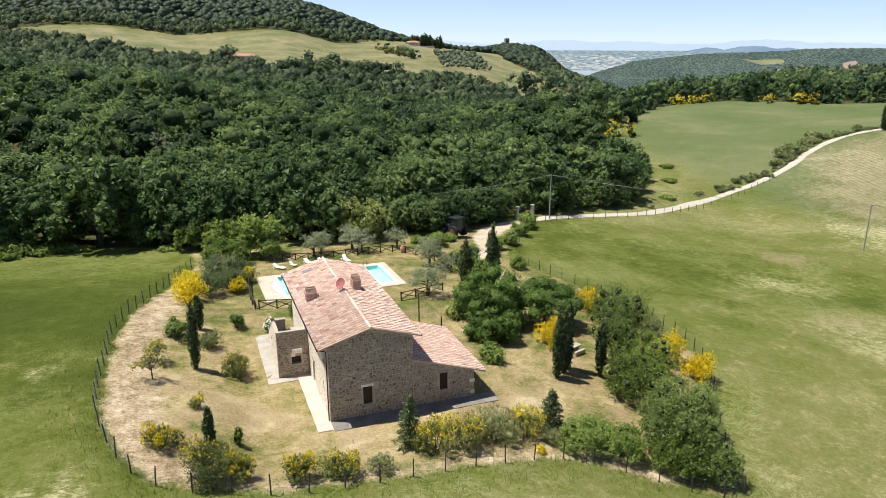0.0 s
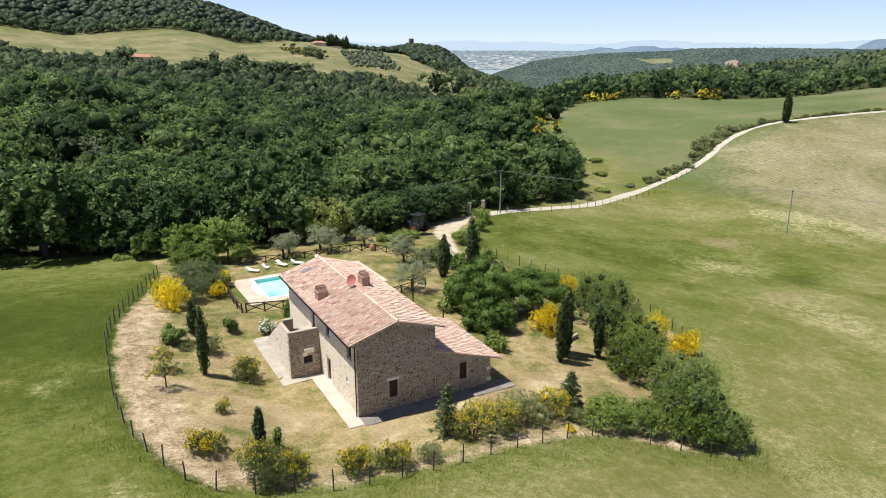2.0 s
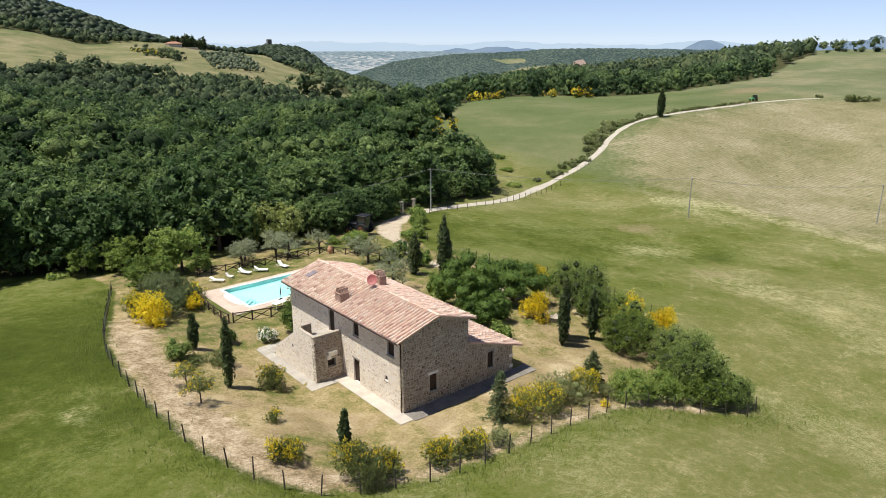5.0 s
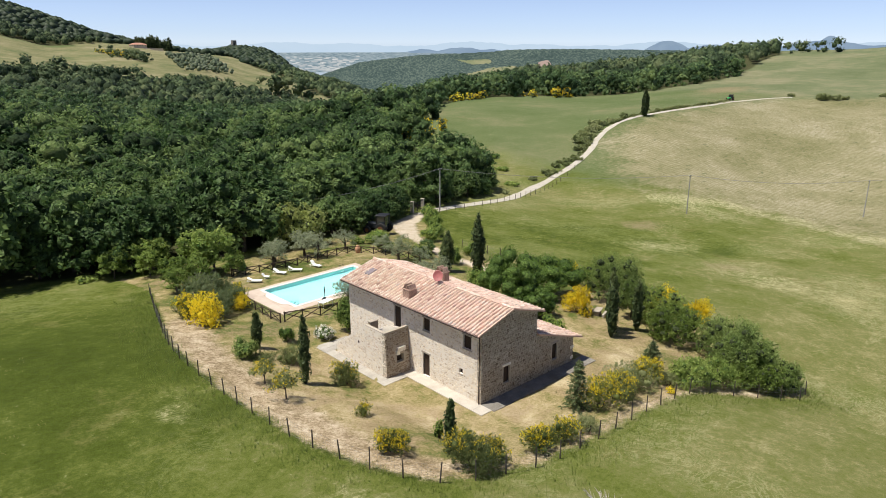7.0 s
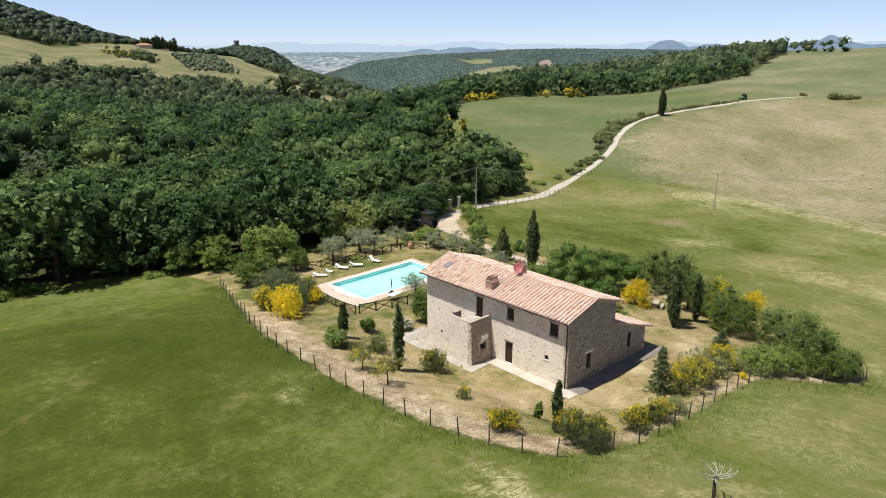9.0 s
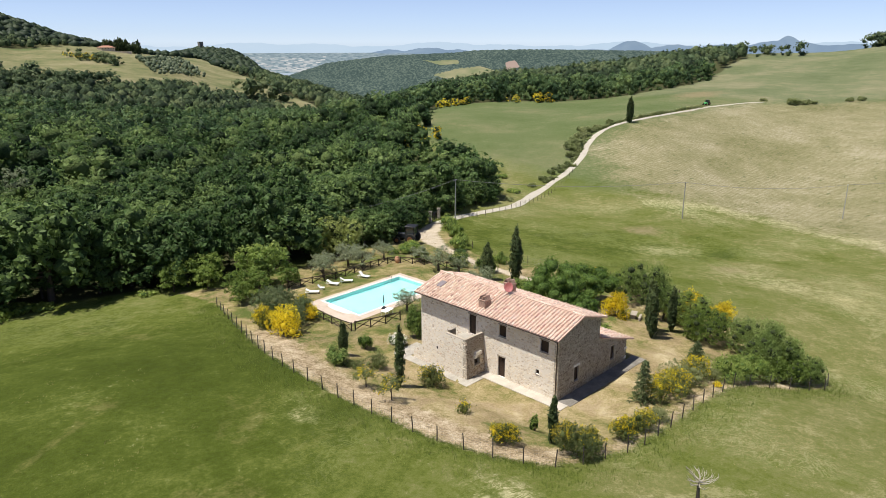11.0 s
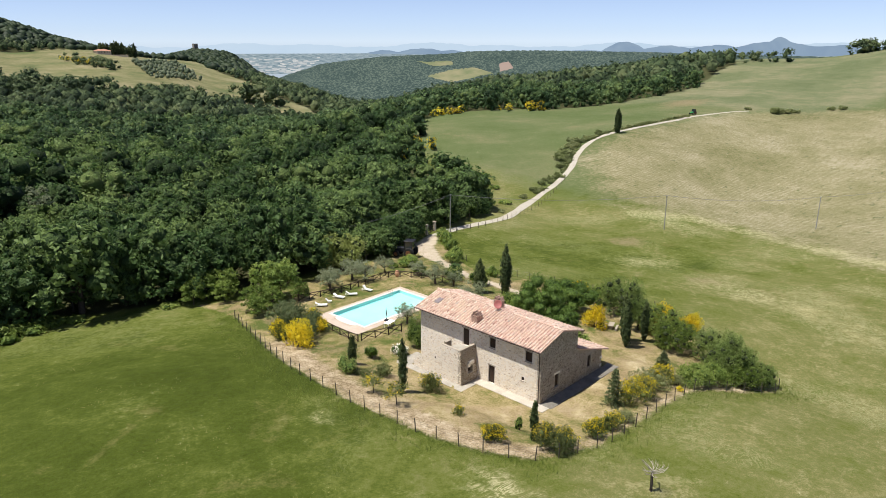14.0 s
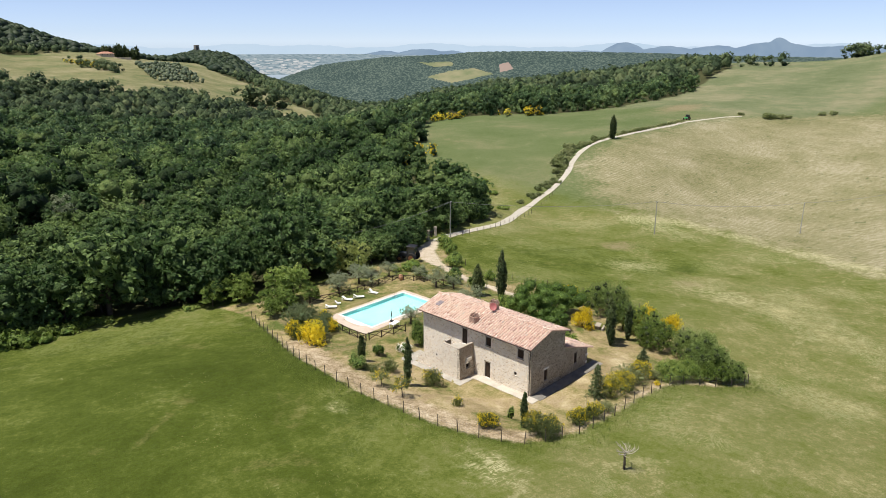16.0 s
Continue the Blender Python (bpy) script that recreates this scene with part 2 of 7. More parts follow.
M["grove"] = foliage("grove_leaves", (0.066, 0.092, 0.046, 1), (0.112, 0.142, 0.078, 1), (0.170, 0.198, 0.118, 1), 0.2)
M["broom"] = foliage("broom_leaves", (0.075, 0.105, 0.030, 1), (0.150, 0.182, 0.052, 1), (0.270, 0.290, 0.085, 1), 0.5, (0.86, 0.68, 0.035, 1), 0.34, cluster=2.2)
M["broom_gold"] = foliage("broom_blossom", (0.54, 0.40, 0.022, 1), (0.83, 0.65, 0.030, 1), (0.95, 0.80, 0.060, 1), 0.45, (0.10, 0.13, 0.03, 1), 0.13)
M["broom_thin"] = foliage("sparse_broom_leaves", (0.095, 0.122, 0.040, 1), (0.175, 0.205, 0.070, 1), (0.290, 0.310, 0.115, 1), 0.5, (0.80, 0.62, 0.04, 1), 0.16, cluster=1.6)
M["shrub_grey"] = foliage("grey_shrub_leaves", (0.150, 0.185, 0.062, 1), (0.245, 0.275, 0.110, 1), (0.370, 0.385, 0.180, 1), 0.5)
M["oleander"] = foliage("oleander_leaves", (0.05, 0.08, 0.03, 1), (0.10, 0.14, 0.05, 1), (0.17, 0.20, 0.09, 1), 0.3, (0.88, 0.85, 0.76, 1), 0.72)
M["vine"] = foliage("creeper_leaves", (0.240, 0.285, 0.080, 1), (0.410, 0.450, 0.140, 1), (0.560, 0.575, 0.250, 1), 0.5)
M["blade"] = foliage("grass_blades", (0.140, 0.190, 0.040, 1), (0.198, 0.250, 0.060, 1), (0.270, 0.310, 0.095, 1), 0.6, world_scale=0.25)
M["straw"] = foliage("dry_grass_blades", (0.15, 0.13, 0.055, 1), (0.28, 0.235, 0.11, 1), (0.44, 0.37, 0.19, 1), 0.3, world_scale=0.25)
M["bark"] = plain("bark", (0.085, 0.066, 0.050), 0.95, vary=0.35, scale=4)
M["dead_wood"] = plain("bleached_dead_wood", (0.36, 0.32, 0.27), 0.9, vary=0.3, scale=6)
M["post"] = plain("weathered_post", (0.085, 0.068, 0.055), 0.9, vary=0.35, scale=5)
M["rustic"] = plain("dark_rustic_wood", (0.060, 0.042, 0.030), 0.9, vary=0.35, scale=5)
M["shutter"] = plain("brown_shutter_wood", (0.050, 0.030, 0.020), 0.7, vary=0.3, scale=6)
M["frame"] = plain("dark_window_frame", (0.040, 0.026, 0.018), 0.6, vary=0.25, scale=8)
# Pale stone, its colour raised further for the sun it catches on top.
M["lintel"] = plain("pale_stone_lintel", (0.80, 0.74, 0.64), 0.9, vary=0.15, scale=4)
M["lintel_grey"] = plain("grey_stone_lintel", (0.36, 0.31, 0.25), 0.9, vary=0.15, scale=4)
M["iron"] = plain("dark_iron", (0.03, 0.03, 0.033), 0.55, 0.6, vary=0.2)
M["copper"] = plain("brown_gutter", (0.065, 0.042, 0.032), 0.5, 0.5, vary=0.2)
M["white"] = plain("white_paint", (0.80, 0.80, 0.77), 0.55, vary=0.05)
M["canvas"] = plain("white_canvas", (0.82, 0.81, 0.77), 0.9, vary=0.05)
M["dish"] = plain("terracotta_painted_dish", (0.40, 0.135, 0.125), 0.5, vary=0.1)
M["concrete"] = plain("pole_concrete", (0.34, 0.33, 0.31), 0.9, vary=0.15)
M["wire"] = plain("cable", (0.22, 0.22, 0.21), 0.6, 0.3)
M["green_paint"] = plain("green_machine_paint", (0.10, 0.55, 0.17), 0.4, vary=0.1)
M["blue_paint"] = plain("dark_blue_machine_paint", (0.012, 0.016, 0.022), 0.6, vary=0.1)
M["rubber"] = plain("rubber", (0.022, 0.021, 0.02), 0.9)
M["rim"] = plain("orange_rim", (0.16, 0.07, 0.03), 0.8)
M["chimney"] = plain("sooty_chimney_stone", (0.36, 0.235, 0.18), 0.9, vary=0.4, scale=5)
M["clay"] = plain("terracotta_clay", (0.50, 0.27, 0.16), 0.85, vary=0.2, scale=4)
M["plaster"] = plain("pale_plaster", (0.58, 0.48, 0.36), 0.9, vary=0.12)
M["far_roof"] = plain("faded_red_roof", (0.42, 0.22, 0.15), 0.9)
M["far_stone"] = plain("tower_stone", (0.22, 0.20, 0.17), 0.9)


def stone_mat(name, shift=1.0, red=1.0, even=0.0):
    n = Nodes(name)
    p = n.place()
    r = n.math("FRACT", n.math("ADD", n.island(), n.math("MULTIPLY", n.thing(), 3.71)))
    c = n.ramp(r, (0.0, (0.33, 0.262, 0.198, 1)), (0.12, (0.52, 0.44, 0.352, 1)), (0.40, (0.645, 0.562, 0.462, 1)), (0.75, (0.72, 0.645, 0.545, 1)), (0.94, (0.80, 0.735, 0.64, 1)), (1.0, (0.52, 0.39, 0.30, 1)))
    c = n.mix(even, c, (0.68, 0.60, 0.50, 1))
    c = n.mix(1.0, c, (shift * red, shift, shift / red, 1), "MULTIPLY")
    a, b = n.noise(p, 1.1, 4), n.noise(p, 16, 4)
    c = n.mix(n.math("MULTIPLY", n.step(a, 0.45, 0.7), 0.35), c, (0.34, 0.285, 0.22, 1))
    c = n.mix(n.math("MULTIPLY", b, 0.5), c, (0.50, 0.41, 0.30, 1), "OVERLAY")
    return n.finish(c, 0.92, 0, n.bump(b, 0.5, 0.03), 0.2)


# Stone lightened and evened for the bright sun on the long wall.
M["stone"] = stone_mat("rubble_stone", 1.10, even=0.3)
# Browner stone for the shaded walls, darkened much further to paint their shade.
M["stone_shaded_umber"] = stone_mat("shaded_umber_rubble", 0.42, 1.09)
M["stone_shaded_brown"] = stone_mat("shaded_brown_rubble", 0.44, 1.01)


def mortar_mat(name, lo, hi):
    n = Nodes(name)
    p = n.place()
    a, b = n.noise(p, 0.7, 5), n.noise(p, 20, 3)
    k = n.math("ADD", n.math("MULTIPLY", a, 0.6), n.math("MULTIPLY", b, 0.4))
    return n.finish(n.ramp(k, (0.3, lo), (0.7, hi)), 0.95, 0, n.bump(b, 0.5, 0.02), 0.2)


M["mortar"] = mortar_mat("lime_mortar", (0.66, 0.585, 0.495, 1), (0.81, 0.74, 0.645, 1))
# Mortar of the shaded walls, its colour lowered for the shade as well.
M["mortar_dark"] = mortar_mat("darkened_mortar", (0.34, 0.288, 0.226, 1), (0.50, 0.437, 0.355, 1))


def tile_mat(name, lichen, pale):
    n = Nodes(name)
    p = n.place()
    c = n.ramp(n.math("FRACT", n.math("ADD", n.island(), n.math("MULTIPLY", n.thing(), 5.3))), (0.0, (0.38, 0.235, 0.185, 1)), (0.10, (0.60, 0.385, 0.30, 1)), (0.40, (0.69, 0.495, 0.385, 1)), (0.75, (0.74, 0.575, 0.465, 1)), (0.95, (0.83, 0.70, 0.60, 1)), (1.0, (0.46, 0.39, 0.34, 1)))
    a, b = n.noise(p, 0.55, 4), n.noise(p, 9, 4)
    c = n.mix(n.math("MULTIPLY", n.step(a, 0.42, 0.75), 0.35), c, (0.76, 0.61, 0.52, 1))
    c = n.mix(pale, c, (0.46, 0.31, 0.25, 1))
    moss = n.math("MULTIPLY", n.step(n.noise(p, 1.7, 3, 0.6), 0.56, 0.70), lichen)
    c = n.mix(moss, c, (0.30, 0.255, 0.215, 1))
    c = n.mix(n.math("MULTIPLY", n.step(b, 0.55, 0.75), lichen), c, (0.22, 0.18, 0.15, 1))
    return n.finish(c, 0.88, 0, n.bump(b, 0.3, 0.01), 0.25)


M["tile"] = tile_mat("terracotta_tiles", 0.36, 0.04)
M["tile_old"] = tile_mat("lichened_terracotta_tiles", 0.85, 0.26)
M["tile_bed"] = plain("terracotta_pan_tiles", (0.56, 0.375, 0.30), 0.95, vary=0.25, scale=2)


def paving_mat(name, a, b, scale=1.0):
    n = Nodes(name)
    p = n.place()
    k = n.math("ADD", n.math("MULTIPLY", n.noise(p, 0.9 * scale, 5), 0.6), n.math("MULTIPLY", n.noise(p, 11 * scale, 3), 0.4))
    i = n.math("ADD", n.math("MULTIPLY", n.math("FRACT", n.math("ADD", n.island(), n.thing())), 0.16), k)
    return n.finish(n.ramp(i, (0.4, a), (0.75, b)), 0.85, 0, n.bump(k, 0.25, 0.02))


M["paving"] = paving_mat("pale_stone_paving", (0.40, 0.355, 0.295, 1), (0.54, 0.49, 0.415, 1))
M["paving_grey"] = paving_mat("grey_stone_paving", (0.30, 0.275, 0.235, 1), (0.46, 0.42, 0.36, 1))
M["pool_paving"] = paving_mat("pool_terracotta_paving", (0.46, 0.36, 0.285, 1), (0.59, 0.48, 0.395, 1))
M["coping"] = paving_mat("pool_coping", (0.64, 0.60, 0.54, 1), (0.76, 0.72, 0.66, 1))
M["gravel"] = paving_mat("white_gravel", (0.36, 0.32, 0.26, 1), (0.52, 0.475, 0.40, 1), 0.8)
# Paving along the gable, its colour darkened to paint the deep shade there.
M["shade_paving"] = paving_mat("shade_darkened_paving", (0.15, 0.135, 0.115, 1), (0.27, 0.245, 0.21, 1))


def pool_tile_mat():
    n = Nodes("pool_lining")
    p = n.place()
    k = n.noise(p, 0.5, 3)
    return n.finish(n.ramp(k, (0.3, (0.30, 0.615, 0.60, 1)), (0.7, (0.35, 0.66, 0.645, 1))), 0.5)


M["pool_lining"] = pool_tile_mat()


def water_mat():
    n = Nodes("pool_water")
    p = n.place()
    w = n.bump(n.noise(p, 2.2, 3, 0.5, 0.6), 0.10, 0.05)
    g = n.node("ShaderNodeBsdfGlass", {"Normal": w}, Roughness=0.02, IOR=1.33)
    g.inputs["Color"].default_value = (0.90, 0.98, 0.98, 1)
    n.t.links.new(g.outputs[0], n.out.inputs["Surface"])
    return n.m


M["water"] = water_mat()


def glass_mat(name, colour=(0.03, 0.04, 0.05, 1)):
    n = Nodes(name)
    return n.finish(colour, 0.06, 0, None, 0.8)


M["roof_pane"] = plain("grey_roof_glass", (0.24, 0.20, 0.21), 0.35)
M["pane"] = glass_mat("dark_pane")


def ground_mat():
    """One ground: meadow, garden lawn, worn earth, hay field, wood floor and far fields, told apart by attributes of the sheet."""
    n = Nodes("meadow_and_garden_ground")
    p = n.place()
    flat = n.stretch(p, 1, 1, 0.15)
    wide, mid, fine = n.noise(flat, 0.022, 4, 0.6, 0.3), n.noise(flat, 0.13, 5, 0.6, 0.3), n.noise(flat, 0.8, 5, 0.65)
    grain = n.noise(flat, 4.2, 5, 0.75)

    def blend(start, *pairs):
        """start plus each noise, about its middle, by its weight."""
        k = start
        for noise_, w in pairs:
            k = n.math("ADD", n.math("MULTIPLY", n.math("SUBTRACT", noise_, 0.5), w), k)
        return k

    tufts = n.noise(flat, 1.9, 3, 0.6, 0.4)
    micro = n.noise(flat, 13, 2, 0.6)
    k = blend(n.attr("dry"), (wide, 1.2), (mid, 1.0), (fine, 0.7), (grain, 0.8), (tufts, 0.5), (micro, 0.5))
    field = n.ramp(n.math("ADD", n.math("MULTIPLY", k, 0.7), 0.2), (0.02, (0.042, 0.058, 0.006, 1)), (0.24, (0.063, 0.084, 0.011, 1)), (0.425, (0.108, 0.128, 0.025, 1)), (0.62, (0.154, 0.156, 0.053, 1)), (0.816, (0.242, 0.222, 0.096, 1)), (0.985, (0.39, 0.345, 0.175, 1)))
    # flattened swirls of pale straw and single pale tufts
    swirl = n.noise(n.stretch(p, 0.5, 1.0, 0.1, 28), 0.17, 5, 0.62, 2.2)
    spot = n.step(blend(swirl, (fine, 0.5), (grain, 0.6)), 0.57, 0.74)
    field = n.mix(n.math("MULTIPLY", spot, n.math("MULTIPLY", n.attr("dry"), 0.46)), field, (0.45, 0.405, 0.23, 1))
    bare = n.step(blend(n.noise(flat, 0.075, 4, 0.6, 0.8), (fine, 0.25), (grain, 0.25)), 0.60, 0.72)
    field = n.mix(n.math("MULTIPLY", bare, 0.4), field, (0.165, 0.145, 0.052, 1))
    speck = n.math("MULTIPLY", n.step(tufts, 0.66, 0.74), n.step(mid, 0.46, 0.62))
    field = n.mix(n.math("MULTIPLY", speck, 0.5), field, (0.42, 0.40, 0.25, 1))
    curl = n.noise(n.stretch(p, 1.0, 1.0, 0.1, 10), 0.32, 4, 0.7, 3.5)
    lines = n.math("MULTIPLY", n.step(n.math("ABSOLUTE", n.math("SUBTRACT", curl, 0.5)), 0.040, 0.010), n.step(n.noise(flat, 0.045, 2, 0.5), 0.51, 0.60))
    field = n.mix(n.math("MULTIPLY", lines, n.math("MULTIPLY", n.attr("dry"), 0.60)), field, (0.41, 0.405, 0.22, 1))
    # smooth grey-green crop on the upper slopes, greyed further to paint the haze
    crop = n.ramp(blend(0.5, (wide, 1.2), (mid, 0.45), (fine, 0.35), (grain, 0.45)), (0.15, (0.076, 0.108, 0.032, 1)), (0.5, (0.114, 0.138, 0.055, 1)), (0.85, (0.190, 0.178, 0.092, 1)))
    field = n.mix(n.step(n.math("ADD", n.attr("crop"), n.math("MULTIPLY", blend(0.0, (mid, 0.8), (fine, 0.5)), 0.8)), 0.25, 0.75), field, crop)
    upper = n.ramp(blend(0.5, (wide, 1.6), (mid, 0.7), (fine, 0.4), (grain, 0.4)), (0.15, (0.105, 0.128, 0.058, 1)), (0.5, (0.146, 0.160, 0.080, 1)), (0.85, (0.228, 0.210, 0.124, 1)))
    field = n.mix(n.step(n.attr("crop"), 1.2, 1.8), field, upper)
    # hay field with mown rows
    streak = n.noise(n.stretch(p, 0.10, 1.5, 0.1, 62), 1.0, 6, 0.75, 0.2)
    swath = n.node("ShaderNodeTexWave", {"Vector": n.stretch(p, 1, 1, 0.1, 3)}, Scale=0.19, Distortion=9.0, Detail=4.0, Detail_Scale=0.35)
    rows_ = n.math("MULTIPLY", n.math("SUBTRACT", swath.outputs["Fac"], 0.5), n.step(wide, 0.25, 0.65))
    hay = n.ramp(n.math("ADD", blend(0.5, (streak, 0.5), (mid, 0.5), (wide, 1.2), (fine, 0.8), (grain, 1.2), (micro, 0.5)), n.math("MULTIPLY", rows_, 0.20)), (0.05, (0.098, 0.102, 0.040, 1)), (0.34, (0.176, 0.165, 0.076, 1)), (0.60, (0.250, 0.224, 0.126, 1)), (0.95, (0.385, 0.338, 0.240, 1)))
    hay = n.mix(n.math("MULTIPLY", n.step(n.noise(n.stretch(p, 0.5, 1, 0.1, 3), 0.50, 3, 0.7), 0.62, 0.69), 0.7), hay, (0.085, 0.095, 0.038, 1))
    hay = n.mix(n.math("MULTIPLY", n.step(tufts, 0.60, 0.70), 0.45), hay, (0.45, 0.40, 0.30, 1))
    ragged = blend(0.0, (mid, 0.8), (fine, 0.7), (grain, 0.4))
    c = n.mix(n.step(n.math("ADD", n.attr("hay"), n.math("MULTIPLY", ragged, 0.7)), 0.3, 0.7), field, hay)
    # combed straw, bare earth
    comb = n.noise(n.stretch(p, 0.55, 1.0, 0.1, 35), 0.34, 4, 0.62, 5.0)
    wisp = n.math("MULTIPLY", n.step(n.math("ABSOLUTE", n.math("SUBTRACT", comb, 0.5)), 0.075, 0.012), n.step(fine, 0.32, 0.55))
    strawy = n.math("MULTIPLY", n.step(n.math("ADD", n.attr("straw"), ragged), 0.10, 0.75), n.math("ADD", n.math("MULTIPLY", wisp, 0.85), 0.13))
    c = n.mix(strawy, c, n.ramp(grain, (0.3, (0.30, 0.285, 0.13, 1)), (0.7, (0.52, 0.475, 0.29, 1))))
    c = n.mix(n.math("MULTIPLY", n.step(n.math("ADD", n.attr("bare"), ragged), 0.30, 1.0), 0.75), c, n.ramp(grain, (0.3, (0.17, 0.135, 0.07, 1)), (0.7, (0.30, 0.235, 0.14, 1))))
    # garden: dry lawn
    lawn_k = blend(0.53, (n.noise(flat, 0.17, 4, 0.6, 0.3), 2.1), (fine, 1.0), (grain, 1.1), (micro, 0.6))
    lawn_k = n.math("ADD", lawn_k, n.math("MULTIPLY", n.attr("lush"), -0.24))
    lawn = n.ramp(lawn_k, (0.08, (0.088, 0.112, 0.026, 1)), (0.32, (0.185, 0.168, 0.060, 1)), (0.52, (0.285, 0.228, 0.108, 1)), (0.74, (0.40, 0.322, 0.180, 1)), (1.0, (0.53, 0.44, 0.285, 1)))
    lawn = n.mix(n.math("MULTIPLY", n.step(blend(n.noise(flat, 0.23, 4, 0.6, 0.5), (fine, 0.4), (grain, 0.3)), 0.46, 0.66), 0.65), lawn, n.ramp(grain, (0.3, (0.19, 0.135, 0.072, 1)), (0.7, (0.34, 0.255, 0.152, 1))))
    edge = n.math("ADD", n.attr("garden"), n.math("MULTIPLY", ragged, 2.0))
    c = n.mix(n.step(edge, -0.35, 0.35), c, lawn)
    # worn earth
    earth = n.ramp(blend(0.5, (fine, 1.4), (grain, 1.7), (mid, 0.7), (tufts, 0.6), (micro, 0.6)), (0.12, (0.17, 0.122, 0.068, 1)), (0.5, (0.355, 0.272, 0.172, 1)), (0.92, (0.58, 0.48, 0.345, 1)))
    worn = n.step(n.math("ADD", n.attr("worn"), n.math("MULTIPLY", ragged, 2.6)), -0.6, 0.9)
    c = n.mix(n.math("MULTIPLY", worn, 0.92), c, earth)
    # pale gravelly yard by the gate
    yard = n.step(n.math("ADD", n.attr("yard"), n.math("MULTIPLY", ragged, 1.6)), -0.35, 0.55)
    c = n.mix(n.math("MULTIPLY", yard, 0.96), c, n.ramp(blend(0.5, (fine, 0.9), (grain, 0.9), (mid, 0.6)), (0.15, (0.36, 0.29, 0.20, 1)), (0.5, (0.50, 0.42, 0.32, 1)), (0.9, (0.62, 0.54, 0.43, 1))))
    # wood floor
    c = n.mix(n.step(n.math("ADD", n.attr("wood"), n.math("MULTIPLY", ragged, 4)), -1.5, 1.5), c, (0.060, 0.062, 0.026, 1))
    # far fields
    far = n.ramp(blend(0.5, (wide, 1.4), (mid, 0.6), (fine, 0.5)), (0.2, (0.100, 0.122, 0.048, 1)), (0.5, (0.176, 0.170, 0.080, 1)), (0.8, (0.265, 0.230, 0.134, 1)))
    c = n.mix(n.step(n.attr("far"), 0.3, 0.7), c, far)
    h = n.math("ADD", n.math("MULTIPLY", fine, 0.7), n.math("MULTIPLY", grain, 0.6))
    return n.finish(c, 0.95, 0, n.bump(h, 0.7, 0.25), 0.1)


M["ground"] = ground_mat()


# Self-lit backdrop: daylight and haze are both painted into the emitted colour.
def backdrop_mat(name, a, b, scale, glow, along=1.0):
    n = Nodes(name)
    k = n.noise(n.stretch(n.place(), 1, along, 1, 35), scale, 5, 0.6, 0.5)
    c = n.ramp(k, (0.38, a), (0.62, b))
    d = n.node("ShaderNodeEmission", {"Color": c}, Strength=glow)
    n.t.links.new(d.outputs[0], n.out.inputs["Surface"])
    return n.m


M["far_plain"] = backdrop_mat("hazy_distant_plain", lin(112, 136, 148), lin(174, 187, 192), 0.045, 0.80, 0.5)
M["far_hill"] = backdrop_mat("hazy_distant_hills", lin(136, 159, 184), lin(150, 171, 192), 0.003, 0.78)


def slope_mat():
    """Woods over a far hill with a few fields; daylight, haze and the shade between crowns are all in its emitted
    colour.
    """
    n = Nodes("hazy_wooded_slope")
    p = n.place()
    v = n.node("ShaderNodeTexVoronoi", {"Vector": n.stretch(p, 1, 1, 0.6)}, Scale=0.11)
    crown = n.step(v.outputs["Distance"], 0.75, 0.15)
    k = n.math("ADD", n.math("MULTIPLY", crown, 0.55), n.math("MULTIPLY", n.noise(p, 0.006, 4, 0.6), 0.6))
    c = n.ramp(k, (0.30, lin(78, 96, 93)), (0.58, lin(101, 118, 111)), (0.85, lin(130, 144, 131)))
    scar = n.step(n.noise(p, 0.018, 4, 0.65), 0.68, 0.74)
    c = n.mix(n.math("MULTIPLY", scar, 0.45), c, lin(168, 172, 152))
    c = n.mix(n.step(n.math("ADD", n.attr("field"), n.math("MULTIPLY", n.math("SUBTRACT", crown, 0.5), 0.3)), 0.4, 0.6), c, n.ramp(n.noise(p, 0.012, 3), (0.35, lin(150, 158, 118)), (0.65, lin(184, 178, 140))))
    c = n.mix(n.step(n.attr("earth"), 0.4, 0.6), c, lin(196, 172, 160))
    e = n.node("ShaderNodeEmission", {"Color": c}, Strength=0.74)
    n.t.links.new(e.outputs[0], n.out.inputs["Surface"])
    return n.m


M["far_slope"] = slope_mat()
# The town's houses glow too, with haze in their pale colour.
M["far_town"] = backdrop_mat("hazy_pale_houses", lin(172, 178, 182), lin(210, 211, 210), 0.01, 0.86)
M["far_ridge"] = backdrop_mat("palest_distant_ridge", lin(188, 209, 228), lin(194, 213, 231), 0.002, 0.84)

# ---- mesh tools ----
def mesh_of(name, verts, faces, material, smooth=False):
    me = bpy.data.meshes.new(name)
    me.from_pydata([tuple(v) for v in verts], [], [tuple(f) for f in faces])
    me.materials.append(material)
    if smooth:
        me.shade_smooth()
    me.update()
    return me


